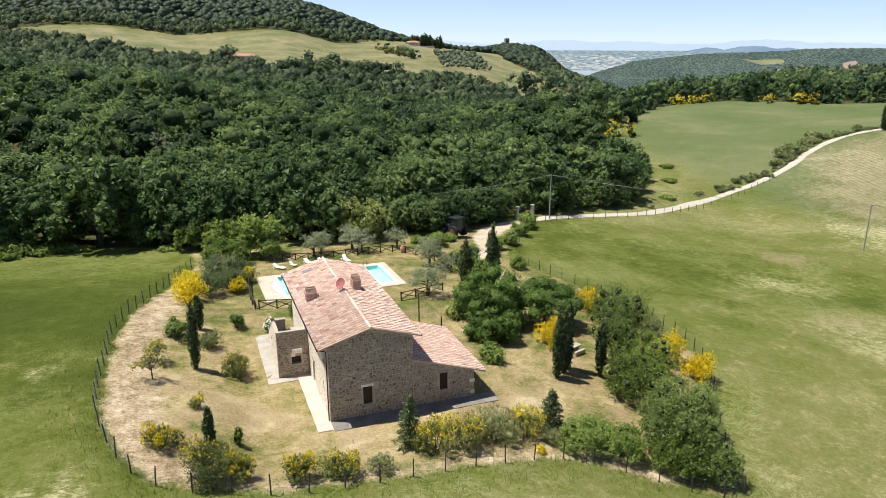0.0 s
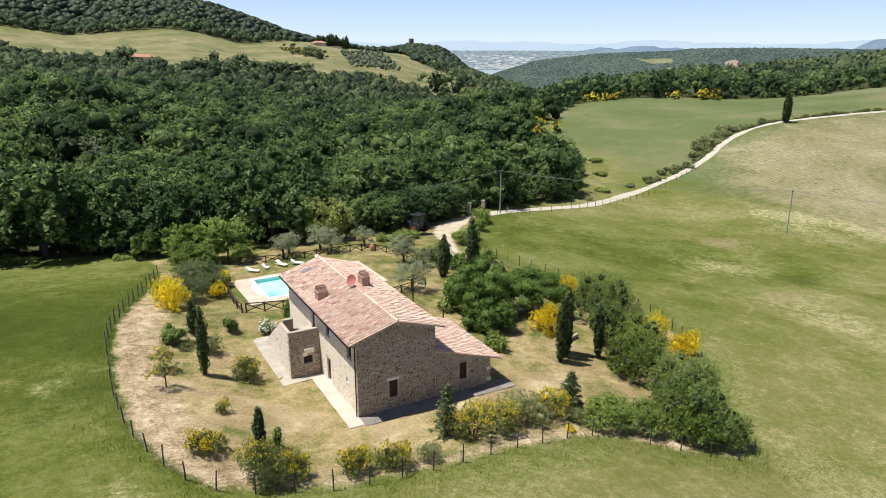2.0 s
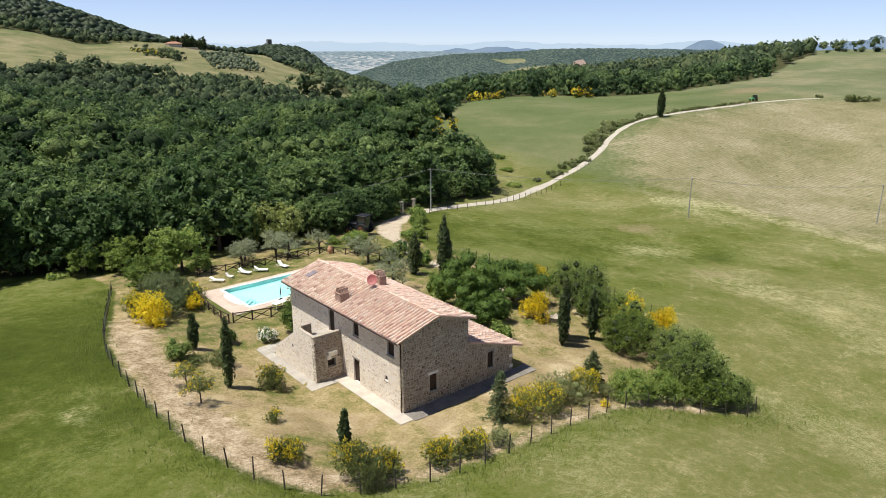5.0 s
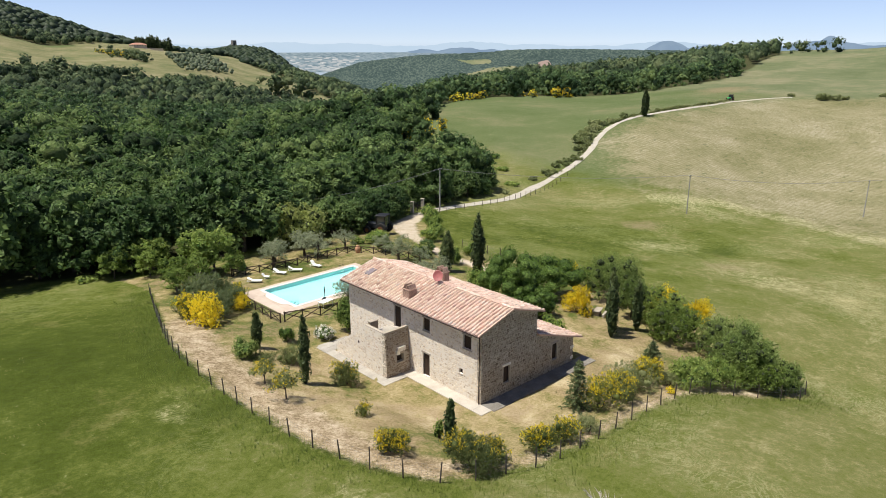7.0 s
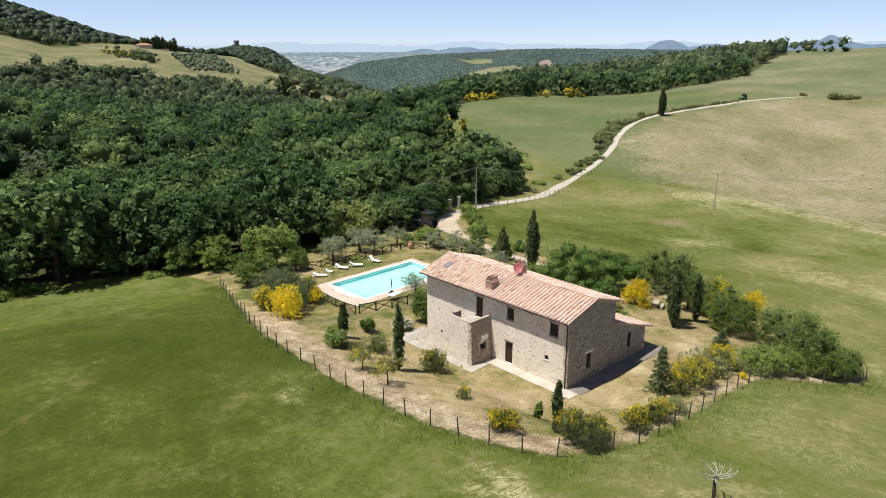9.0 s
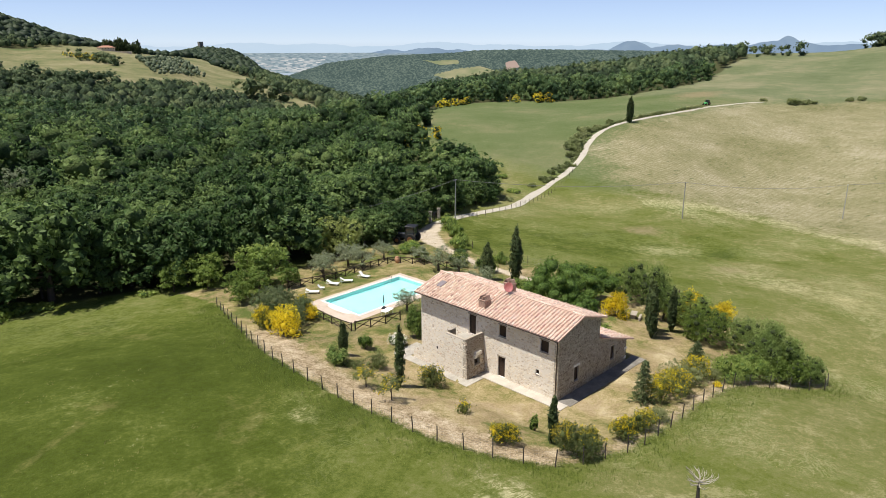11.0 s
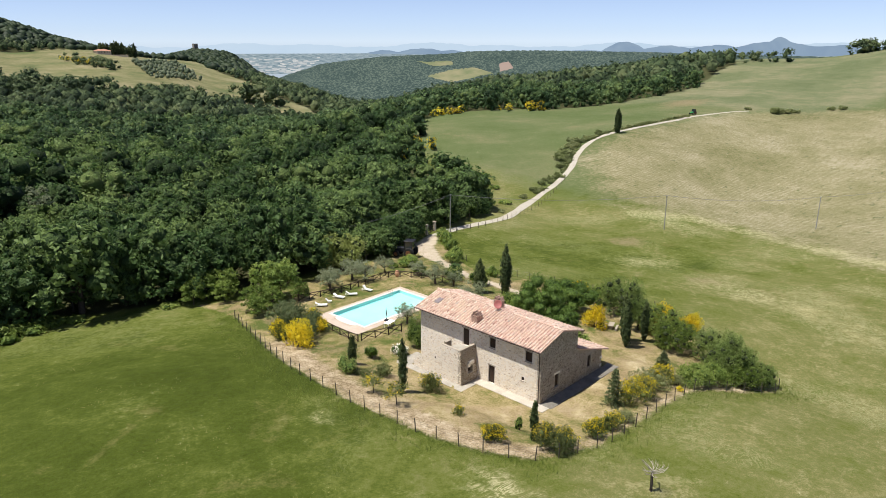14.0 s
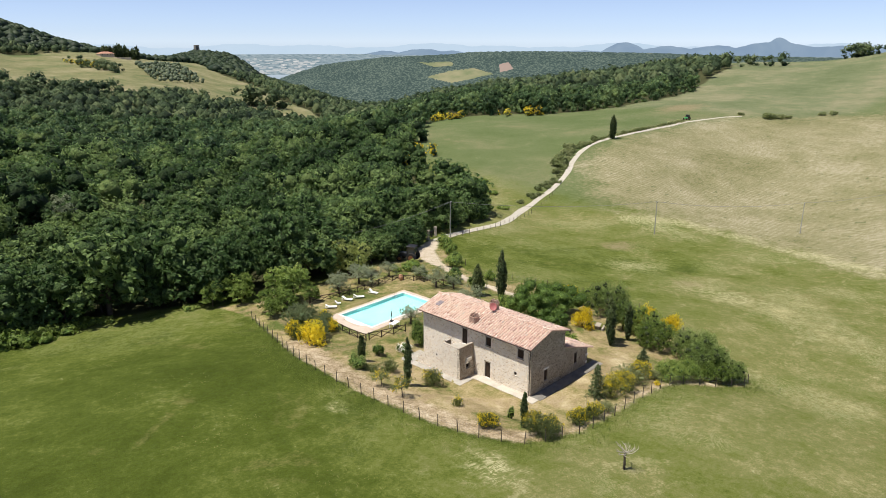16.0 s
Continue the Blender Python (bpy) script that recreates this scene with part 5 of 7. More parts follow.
def chimney(x, y, wx, wy, height, label):
    """A squat stone stack under two tents of leaning tiles."""
    z = top_of(x)
    c = thing("chimney", x, y, z, label, "chimney")
    c.parent = house
    del c["category"]
    bm = bmesh.new()
    box(bm, -wx / 2, -wy / 2, -0.45, wx / 2, wy / 2, height, 0.02)
    box(bm, -wx / 2 - 0.05, -wy / 2 - 0.05, height, wx / 2 + 0.05, wy / 2 + 0.05, height + 0.07, 0.01)
    part("stack", bm, M["chimney"], c)
    for tent in (-1, 1):
        for lean in (-1, 1):
            for row in (-1, 0, 1):
                bm = bmesh.new()
                box(bm, -0.14 * wx, -0.028, 0, 0.14 * wx, 0.028, 0.44, 0.008)
                bmesh.ops.transform(bm, matrix=pose(row * 0.30 * wx, tent * wy * 0.25 + lean * wy * 0.21, height + 0.06, lean * 24, 0, 0), verts=bm.verts)
                part("leaning_tile", bm, M["chimney"], c)
    for tent in (-1, 1):
        bm = bmesh.new()
        box(bm, -wx / 2 + 0.02, tent * wy * 0.25 - 0.07, height + 0.44, wx / 2 - 0.02, tent * wy * 0.25 + 0.07, height + 0.49, 0.015)
        part("cap_slab", bm, M["chimney"], c)
    return c


chimney(0.55, 9.75, 0.95, 0.9, 0.66, "stone chimney stack with leaning cap tiles")
chimney(4.75, 9.9, 0.75, 1.1, 0.85, "weathered chimney with leaning cap tiles")
# skylight
sl = slope_slab(1.95, 0.95, 16.5, 17.25, lambda x: top_of(x) + 0.155, 0.07)
part("skylight", sl, M["roof_pane"], house, "small dark roof light")
# satellite dish on a mast by the ridge
dish = thing("satellite_dish", 3.3, 8.9, RIDGE_Z - 0.03, "terracotta-red satellite dish on a short mast", "dish")
bm = bmesh.new()
rings = [[bm.verts.new((0.47 * r * math.cos(a), 0.52 * r * math.sin(a), 0.16 * r * r)) for a in np.linspace(0, 2 * math.pi, 20, endpoint=False)] for r in (0.3, 0.6, 0.85, 1.0)]
bm.faces.new(rings[0])
for lo, hi in zip(rings, rings[1:]):
    for k in range(20):
        bm.faces.new((lo[k], lo[(k + 1) % 20], hi[(k + 1) % 20], hi[k]))
bmesh.ops.recalc_face_normals(bm, faces=bm.faces)
bmesh.ops.solidify(bm, geom=bm.faces, thickness=0.015)
bmesh.ops.transform(bm, matrix=pose(-0.12, -0.1, 0.68, 62, 0, -50), verts=bm.verts)
part("reflector", bm, M["dish"], dish, smooth=True)
part("mast", tubed([(0, 0, -0.2), (0, 0, 0.72)], [0.025, 0.025], 8), M["iron"], dish)
part("receiver_arm", tubed([(-0.05, -0.05, 0.42), (-0.5, -0.42, 0.75)], [0.012, 0.012], 6), M["iron"], dish)

# ---- the outside stair ----
stair = thing("outside_stair", 0, 0, 0, "stone outside stair with a walled landing", "stair")
LAND_Z, PAR_Z = 3.55, 4.30


def prism(quad_lo, quad_hi):
    bm = bmesh.new()
    vs = [bm.verts.new(p) for p in (*quad_lo, *quad_hi)]
    for f in ((3, 2, 1, 0), (4, 5, 6, 7), (0, 1, 5, 4), (1, 2, 6, 5), (2, 3, 7, 6), (3, 0, 4, 7)):
        bm.faces.new([vs[i] for i in f])
    bmesh.ops.recalc_face_normals(bm, faces=bm.faces)
    return bm


# near wall, battered, with a small opening; outer wall that falls with the flight
def stair_wall():
    bm = bmesh.new()
    for a, b, lo, hi in ((-2.85, -1.6, -0.5, PAR_Z), (-0.75, -0.06, -0.5, PAR_Z), (-1.6, -0.75, -0.5, 1.16), (-1.6, -0.75, 1.93, PAR_Z)):
        f = lambda z: 9.0 + 0.35 * max(z, 0) / PAR_Z
        lo4 = [(a, f(lo), lo), (b, f(lo), lo), (b, 9.62, lo), (a, 9.62, lo)]
        hi4 = [(a, f(hi), hi), (b, f(hi), hi), (b, 9.62, hi), (a, 9.62, hi)]
        sub = prism(lo4, hi4)
        me = bpy.data.meshes.new("tmp")
        sub.to_mesh(me)
        sub.free()
        bm.from_mesh(me)
        bpy.data.meshes.remove(me)
    return bm


near_wall = part("wall", stair_wall(), M["mortar_dark"], stair, "battered rubble-stone wall in shade")
face_stones(courses(srng, -2.85, -0.06, 0, 4.24, clear_of([(-1.62, -0.73, 1.14, 1.95), (-1.8, -0.62, 1.9, 2.7)], lambda u: 4.26)), lambda u, d, z: (u, 9.0 + 0.35 * max(z, 0) / PAR_Z + d, z), near_wall, look="stone_shaded_umber")
# Dark back plate paints the shade inside the small opening.
part("opening_back", boxed(-1.6, 9.5, 1.16, -0.75, 9.6, 1.93), M["frame"], stair)
lint = bmesh.new()
box(lint, -1.68, 9.02, 1.95, -1.28, 9.4, 2.36, 0.02)
box(lint, -1.55, 8.98, 2.25, -0.66, 9.4, 2.66, 0.02)
part("lintel", lint, M["lintel"], stair, "stepped pale stone over the small opening")
outer_profile = lambda y: PAR_Z if y < 12.1 else max(PAR_Z - (y - 12.1) * 0.70, 0.9)
stair_out = bmesh.new()
ys = [9.62, 12.1, 13.5, 15, 16.9]
for a, b in zip(ys, ys[1:]):
    sub = prism([(-2.85, a, -0.5), (-2.56, a, -0.5), (-2.56, b, -0.5), (-2.85, b, -0.5)], [(-2.85, a, outer_profile(a)), (-2.56, a, outer_profile(a)), (-2.56, b, outer_profile(b)), (-2.85, b, outer_profile(b))])
    me = bpy.data.meshes.new("tmp")
    sub.to_mesh(me)
    sub.free()
    stair_out.from_mesh(me)
    bpy.data.meshes.remove(me)
outer_wall = part("wall", stair_out, M["mortar"], stair, "sunlit rubble-stone parapet falling with the flight")
slot = [(13.1, 13.36, 2.16, 2.45)]
face_stones(courses(srng, 9.05, 16.9, 0, 4.24, clear_of(slot, lambda u: outer_profile(u)), show=0.66, deep=0.45), lambda u, d, z: (-2.85 + d, u, z), outer_wall)
# Dark plate on the wall face in place of the vent's shaded hole.
part("vent_hole", boxed(-2.87, 13.12, 2.18, -2.83, 13.34, 2.43), M["frame"], stair)
part("landing", boxed(-2.56, 9.62, LAND_Z - 0.6, 0.0, 12.1, LAND_Z), M["paving_grey"], stair)
part("coping", boxed(-2.87, 9.335, PAR_Z, -0.02, 9.64, PAR_Z + 0.05, 0.01), M["mortar_dark"], stair)
part("coping", boxed(-2.87, 9.644, PAR_Z, -2.54, 12.1, PAR_Z + 0.05, 0.01), M["mortar_dark"], stair)
part("end_wall", boxed(-2.55, 11.72, LAND_Z + 0.002, -1.65, 12.08, PAR_Z + 0.30, 0.02), M["stone_shaded_brown"], stair, "raised stone block at the end of the landing")
part("coping", boxed(-2.6, 11.68, PAR_Z + 0.302, -1.6, 12.12, PAR_Z + 0.36, 0.01), M["lintel_grey"], stair)
for k in range(19):
    z1 = LAND_Z - (k + 1) * 0.187
    if z1 > 0.02:
        part("step", boxed(-2.56, 12.1 + k * 0.27, z1 - 0.5, 0.0, 12.1 + (k + 1) * 0.27, z1, 0.008), M["paving_grey"], stair)

# ---- paving round the house ----
def slabs(name, x0, y0, x1, y1, nx, ny, z, material, label, rng):
    root = tagged(new(name), label, "paving", kind="structure")
    unit = bpy.data.meshes.new("slab")
    bm = boxed(-0.5, -0.5, -1, 0.5, 0.5, 0)
    bm.to_mesh(unit)
    bm.free()
    unit.materials.append(material)
    for i in range(nx):
        for j in range(ny):
            w, h = (x1 - x0) / nx, (y1 - y0) / ny
            ob = under("paving_slab", unit, root)
            ob.matrix_basis = Matrix.LocRotScale((x0 + (i + 0.5) * w, y0 + (j + 0.5) * h, z + 0.006 * rng.random()), Euler((0, 0, 0.006 * rng.normal())), (w - 0.015, h - 0.015, 0.2))
    return root


prng = np.random.default_rng(31)
slabs("pavement", -1.25, -1.3, 0.0, 9.0, 1, 9, 0.06, M["paving"], "pale stone paving along the long wall", prng)
slabs("pavement", -3.9, 8.1, -1.25, 9.0, 3, 1, 0.05, M["paving_grey"], "grey stone paving at the foot of the stair", prng)
slabs("pavement", -3.9, 9.0, -2.85, 17.4, 1, 8, 0.05, M["paving_grey"], "grey stone paving beside the stair", prng)
slabs("pavement", -3.9, 17.4, 0.0, 19.4, 4, 2, 0.04, M["paving_grey"], "grey stone paving at the foot of the flight", prng)
slabs("pavement", 0.0, -1.55, 14.2, 0.0, 12, 1, 0.05, M["shade_paving"], "stone paving along the gable, darkened for its shade", prng)

# ---- the woods ----
wrng = np.random.default_rng(41)
oak_kinds = [broad_tree("oak", np.random.default_rng(50 + k), 5.2, 11.5 + 0.7 * (k % 3), 0.8 + 0.5 * (k % 2), 0.33, 2900, M["oak"], 26, 0.26, 0.72 + 0.05 * (k % 3), 0.80, shell=0.74, core_size=0.60, core_look="canopy", stick=0.32, ruffle=0.6, skirt=True) for k in range(6)]
edge_kinds = [broad_tree("maple", np.random.default_rng(60 + k), 2.3, 6.2, 0.5, 0.19, 2700, M["young_leaf"], 20, 0.12, 0.62, 0.84, 6, shell=0.6, core_size=0.45, core_look="canopy_green", stick=0.75, ruffle=0.7) for k in range(3)]


def scatter(rng, x0, x1, y0, y1, gap):
    """A jittered lattice of places."""
    xs, ys = np.meshgrid(np.arange(x0, x1, gap), np.arange(y0, y1, gap * 0.9))
    xs = xs + (np.arange(len(xs)) % 2)[:, None] * gap / 2
    p = np.stack([xs.ravel(), ys.ravel()], 1)
    return p + rng.uniform(-0.36, 0.36, p.shape) * gap


def in_wood(p, margin):
    return (inside(p[:, 0], p[:, 1], WOOD) > margin) & np.all([inside(p[:, 0], p[:, 1], poly) < -margin for poly in [FAR_FIELD]], 0)


places = scatter(wrng, -85, 150, 50, 150, 8.2)
places = places[in_wood(places, 2.6) & (np.hypot(places[:, 0] + 25, places[:, 1] + 42) < 165)]
places = places[np.argsort(np.hypot(places[:, 0] + 25, places[:, 1] + 42))]
for n, (x, y) in enumerate(places[:130]):
    k = 0.56 + 0.72 * wrng.random() ** 1.3
    planted("oak_tree", oak_kinds[n % 6], x, y, "dense dark green oak at the edge of the wood", "tree", "trees of the wood", (k * (0.9 + 0.25 * wrng.random()), k * (0.9 + 0.25 * wrng.random()), k * (0.80 + 0.35 * wrng.random())), wrng.random() * 360, 0.2)
for n, (x, y, k) in enumerate(((20.5, 63.0, 0.55), (24.2, 61.4, 0.5), (28.0, 63.0, 0.6), (31.4, 62.8, 0.5), (34.6, 66.0, 0.55), (38.4, 69.4, 0.6), (44.5, 73.4, 0.6), (-23.0, 71.0, 1.42), (-12.4, 69.4, 1.18), (-29.5, 72.5, 1.05), (-37.5, 73.5, 0.95), (-5.5, 66.0, 1.0), (48.5, 73.5, 0.6), (54, 75.4, 0.55), (60, 75.6, 0.5), (65.5, 77, 0.6), (71, 77.6, 0.5), (76.5, 79, 0.6), (82, 80, 0.5), (87, 83, 0.6), (91.5, 87, 0.5), (97, 94, 0.6), (104, 103, 0.6), (110, 111, 0.55), (41, 70.5, 0.6))):
    planted("oak_tree", oak_kinds[n % 6], x, y, "dense dark green oak at the edge of the wood", "tree", "trees of the wood", (k, k, k), n * 71, 0.2)
near_reach = np.hypot(places[:130, 0] + 25, places[:130, 1] + 42).max()


def stand(rng, pts, radius, tall, sprays, leaf, sides, rings, lobes):
    """Crowns for many trees as arrays: lumps of lobes under leaf sprays."""
    n = len(pts)
    base = land(pts[:, 0], pts[:, 1])
    size = 0.60 + 0.95 * rng.random(n) ** 1.6
    tallness = tall * (0.35 + 0.45 * size + 0.55 * rng.random(n))
    tone = rng.normal(size=n) * 0.30
    cs, rs = [], []
    for k in range(lobes):
        a = 2.4 * k + rng.random(n) * 2
        d = radius * size * (0.0 if k == 0 else 0.55)
        z = base + tallness * (0.78 if k == 0 else 0.14 if k == lobes - 1 else 0.24 + 0.45 * rng.random(n))
        cs.append(np.stack([pts[:, 0] + d * np.cos(a), pts[:, 1] + d * np.sin(a), z], 1))
        r = radius * size * ((0.72 if lobes > 1 else 1.0) if k == 0 else 0.55)
        rs.append(np.stack([r, r, r * (0.8 if lobes > 1 else 0.95 if radius < 5 else 0.6)], 1))
    cs, rs = np.concatenate(cs), np.concatenate(rs)
    th = np.pi * (0.05 + 0.72 * np.arange(rings + 1) / rings)
    ph = 2 * np.pi * np.arange(sides) / sides
    ball = np.stack([np.sin(th)[:, None] * np.cos(ph), np.sin(th)[:, None] * np.sin(ph), np.repeat(np.cos(th)[:, None], sides, 1)], -1).reshape(-1, 3)
    lump = 0.76 + 0.42 * rng.random((len(cs), len(ball), 1))
    v = cs[:, None] + ball[None] * rs[:, None] * lump * (0.64 if sprays > 100 else 0.80 if sprays else 1.0)
    ix = np.arange((rings + 1) * sides).reshape(rings + 1, sides)
    q1 = np.stack([ix[:-1], ix[1:], np.roll(ix[1:], -1, 1), np.roll(ix[:-1], -1, 1)], -1).reshape(-1, 4)
    q = (q1[None] + np.arange(len(cs))[:, None, None] * len(ball)).reshape(-1, 4)
    core = (v.reshape(-1, 3), q)
    shade = np.repeat(np.tile(tone, lobes), len(q1))
    if not sprays:
        return (*core, 0, shade)
    who = []
    cloud = leaf_cloud(rng, cs, rs, sprays * n, leaf, 1.0, 0.80, slim=0.5, tuft=5, stick=0.30, loose=0.5, who=who, ruffle=0.6)
    return (*joined(cloud, core), len(q), np.concatenate([tone[who[0] % n], shade]))


def wood_block(name, pts, rng, label, material, look="canopy_far", **how):
    pts = pts[rng.random(len(pts)) > 0.12]
    v, q, inner, tone = stand(rng, pts, **how)
    me = fast_mesh(name, v, q, material, inner, look)
    me.attributes.new("tone", "FLOAT", "FACE").data.foreach_set("value", tone.astype(np.float32))
    return tagged(new(name, me), label, "woodland", kind="stuff")


def ring(p, lo, hi):
    d = np.hypot(p[:, 0] + 25, p[:, 1] + 42)
    return p[(d >= lo) & (d < hi)]


def in_view(p, lo=-16, hi=84):
    """Places on the side of the house that the land falls away to."""
    a = np.degrees(np.arctan2(p[:, 0] + 10, p[:, 1] + 50))
    return (a > lo - 6) & (a < hi)


mid = scatter(wrng, -180, 330, 50, 340, 7.4)
mid = ring(mid[in_wood(mid, 2.6) & in_view(mid)], near_reach, 285)
wood_block("oak_wood", mid, wrng, "dense oak wood in full leaf on the valley side", M["oak"], "canopy", radius=4.6, tall=9.6, sprays=440, leaf=0.46, sides=6, rings=3, lobes=8)
mid2 = scatter(wrng, -260, 620, 60, 620, 8.2)
mid2 = ring(mid2[in_wood(mid2, 1.8) & in_view(mid2)], 285, 520)
wood_block("oak_wood", mid2, wrng, "dense oak wood over the ridge and valley", M["oak_mid"], "canopy", radius=4.5, tall=8.4, sprays=130, leaf=0.70, sides=5, rings=2, lobes=5)
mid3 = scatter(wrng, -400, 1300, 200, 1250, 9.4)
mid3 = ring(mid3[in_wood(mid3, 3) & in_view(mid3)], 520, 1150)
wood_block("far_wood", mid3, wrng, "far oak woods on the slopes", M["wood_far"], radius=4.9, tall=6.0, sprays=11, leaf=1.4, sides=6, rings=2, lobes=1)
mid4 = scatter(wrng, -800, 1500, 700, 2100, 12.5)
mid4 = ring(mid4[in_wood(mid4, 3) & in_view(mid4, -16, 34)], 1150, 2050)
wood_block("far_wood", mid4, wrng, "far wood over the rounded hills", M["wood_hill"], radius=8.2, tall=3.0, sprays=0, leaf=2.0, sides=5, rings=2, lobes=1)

# tree groups, hedges and an olive grove in the far fields
def clump(x, y, n, spread, radius, tall, name, label, material, stretch=1.0, turn=0.0):
    a = wrng.normal(size=(n, 2)) * np.array([spread * stretch, spread])
    c, s = math.cos(radians(turn)), math.sin(radians(turn))
    pts = np.stack([x + a[:, 0] * c - a[:, 1] * s, y + a[:, 0] * s + a[:, 1] * c], 1)
    return wood_block(name, pts, wrng, label, material, radius=radius, tall=min(tall, radius * 1.7), sprays=130, leaf=radius * 0.14, sides=6, rings=3, lobes=3)


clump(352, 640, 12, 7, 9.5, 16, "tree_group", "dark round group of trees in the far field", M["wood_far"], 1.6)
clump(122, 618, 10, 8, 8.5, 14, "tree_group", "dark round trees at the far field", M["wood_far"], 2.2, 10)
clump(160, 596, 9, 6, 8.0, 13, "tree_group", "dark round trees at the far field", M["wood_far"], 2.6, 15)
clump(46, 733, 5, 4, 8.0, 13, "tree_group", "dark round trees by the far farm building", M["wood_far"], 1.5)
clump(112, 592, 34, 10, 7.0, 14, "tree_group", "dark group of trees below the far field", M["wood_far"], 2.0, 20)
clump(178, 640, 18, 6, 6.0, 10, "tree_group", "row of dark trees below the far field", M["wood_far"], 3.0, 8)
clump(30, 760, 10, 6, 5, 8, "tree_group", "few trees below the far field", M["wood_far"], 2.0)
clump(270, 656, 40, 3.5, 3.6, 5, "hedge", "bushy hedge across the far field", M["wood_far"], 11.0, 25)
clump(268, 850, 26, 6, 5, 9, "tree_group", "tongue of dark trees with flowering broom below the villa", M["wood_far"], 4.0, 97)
clump(262, 905, 18, 4, 3.2, 4, "broom_thicket", "yellow flowering broom on the far slope", M["broom_gold"], 9.0, 97)
clump(310, 612, 16, 4, 3.0, 4, "hedge", "grey-green shrubs along the far terraces", M["olive"], 3.0, 60)
grove = []
for i in range(15):
    for j in range(15):
        u, w = i / 14, j / 14
        gx_ = (334 * (1 - u) + 422 * u) * (1 - w) + (290 * (1 - u) + 384 * u) * w
        gy_ = (895 * (1 - u) + 965 * u) * (1 - w) + (745 * (1 - u) + 812 * u) * w
        grove.append((gx_ + wrng.normal() * 0.6, gy_ + wrng.normal() * 0.6))
wood_block("olive_grove", np.array(grove), wrng, "rows of grey olive trees on the far slope", M["grove"], radius=2.4, tall=4.0, sprays=0, leaf=1.0, sides=6, rings=3, lobes=1)
for x, y, r, t, n in ((127.5, 163, 1.7, 2.2, 5), (126.5, 152, 1.8, 2.2, 5), (209, 219, 1.7, 2.2, 4), (220, 216, 1.6, 2.0, 4), (246, 205, 1.5, 1.8, 3), (263, 199, 2.0, 2.6, 5)):
    clump(x, y, n + 2, 2.6, r * 1.35, t * 1.4, "broom_thicket", "yellow flowering broom at the edge of the wood", M["broom_gold"], 1.4)
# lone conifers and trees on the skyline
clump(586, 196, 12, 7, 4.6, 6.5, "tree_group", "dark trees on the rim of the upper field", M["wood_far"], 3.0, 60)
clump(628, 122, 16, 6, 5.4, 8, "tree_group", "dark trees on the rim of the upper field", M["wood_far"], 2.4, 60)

# ---- villa and tower far off ----
def villa(x, y, w, d, h, label, turn):
    v = thing("villa", x, y, land(x, y), label, "house", turn=turn)
    part("wall", boxed(-w / 2, -d / 2, -3, w / 2, d / 2, h), M["plaster"], v)
    bm = bmesh.new()
    b = [bm.verts.new(p) for p in ((-w / 2 - 0.8, -d / 2 - 0.8, h), (w / 2 + 0.8, -d / 2 - 0.8, h), (w / 2 + 0.8, d / 2 + 0.8, h), (-w / 2 - 0.8, d / 2 + 0.8, h), (-w / 4, 0, h + 2.6), (w / 4, 0, h + 2.6))]
    for f in ((3, 2, 1, 0), (0, 1, 5, 4), (1, 2, 5), (2, 3, 4, 5), (3, 0, 4)):
        bm.faces.new([b[i] for i in f])
    part("roof", bm, M["far_roof"], v)
    for k in range(5):
        part("window", boxed(-w / 2 + 2 + k * (w - 4) / 4 - 0.6, -d / 2 - 0.06, h * 0.45, -w / 2 + 2 + k * (w - 4) / 4 + 0.6, -d / 2 + 0.1, h * 0.8), M["frame"], v)
    return v


villa(338, 1006, 20, 11, 4.0, "pale villa with a red hipped roof on a ridge", 10)
villa(60, 742, 30, 9, 5.5, "long low pale farm building at the far field's edge", 4)
part("terrace_wall", boxed(346, 993, land(356, 993) - 4, 368, 994.5, land(356, 993) + 2.0), M["plaster"], None)
tagged(bpy.data.objects["terrace_wall"], "pale terrace wall before the far villa", "wall", kind="structure")
far_cyp = cypress_meshes("pine", np.random.default_rng(77), 3.6, 15, 500, 1.3, 0.5)
for k in range(10):
    planted("cypress", far_cyp, 342 + k * 4.6 + wrng.normal(), 1022 - k * 1.2 + wrng.normal() * 3, "dark conifer beside the far villa", "tree", "conifers by the villa", (1, 1, 0.8 + 0.35 * wrng.random()), k * 40)
tower = thing("tower", 815, 1668, land(815, 1668) - 2, "ruined square stone tower on a wooded hill", "tower")
bm = boxed(-5, -5, 0, 5, 5, 22)
for x in (-3.6, 0, 3.6):
    box(bm, x - 1.0, -5, 22, x + 1.0, 5, 23.4)
part("masonry", bm, M["far_stone"], tower)
# No hole is cut: a dark block paints the shade of the tower's opening.
bm = boxed(-2, -5.3, 12, 0, -4.9, 16)
part("opening", bm, M["frame"], tower)

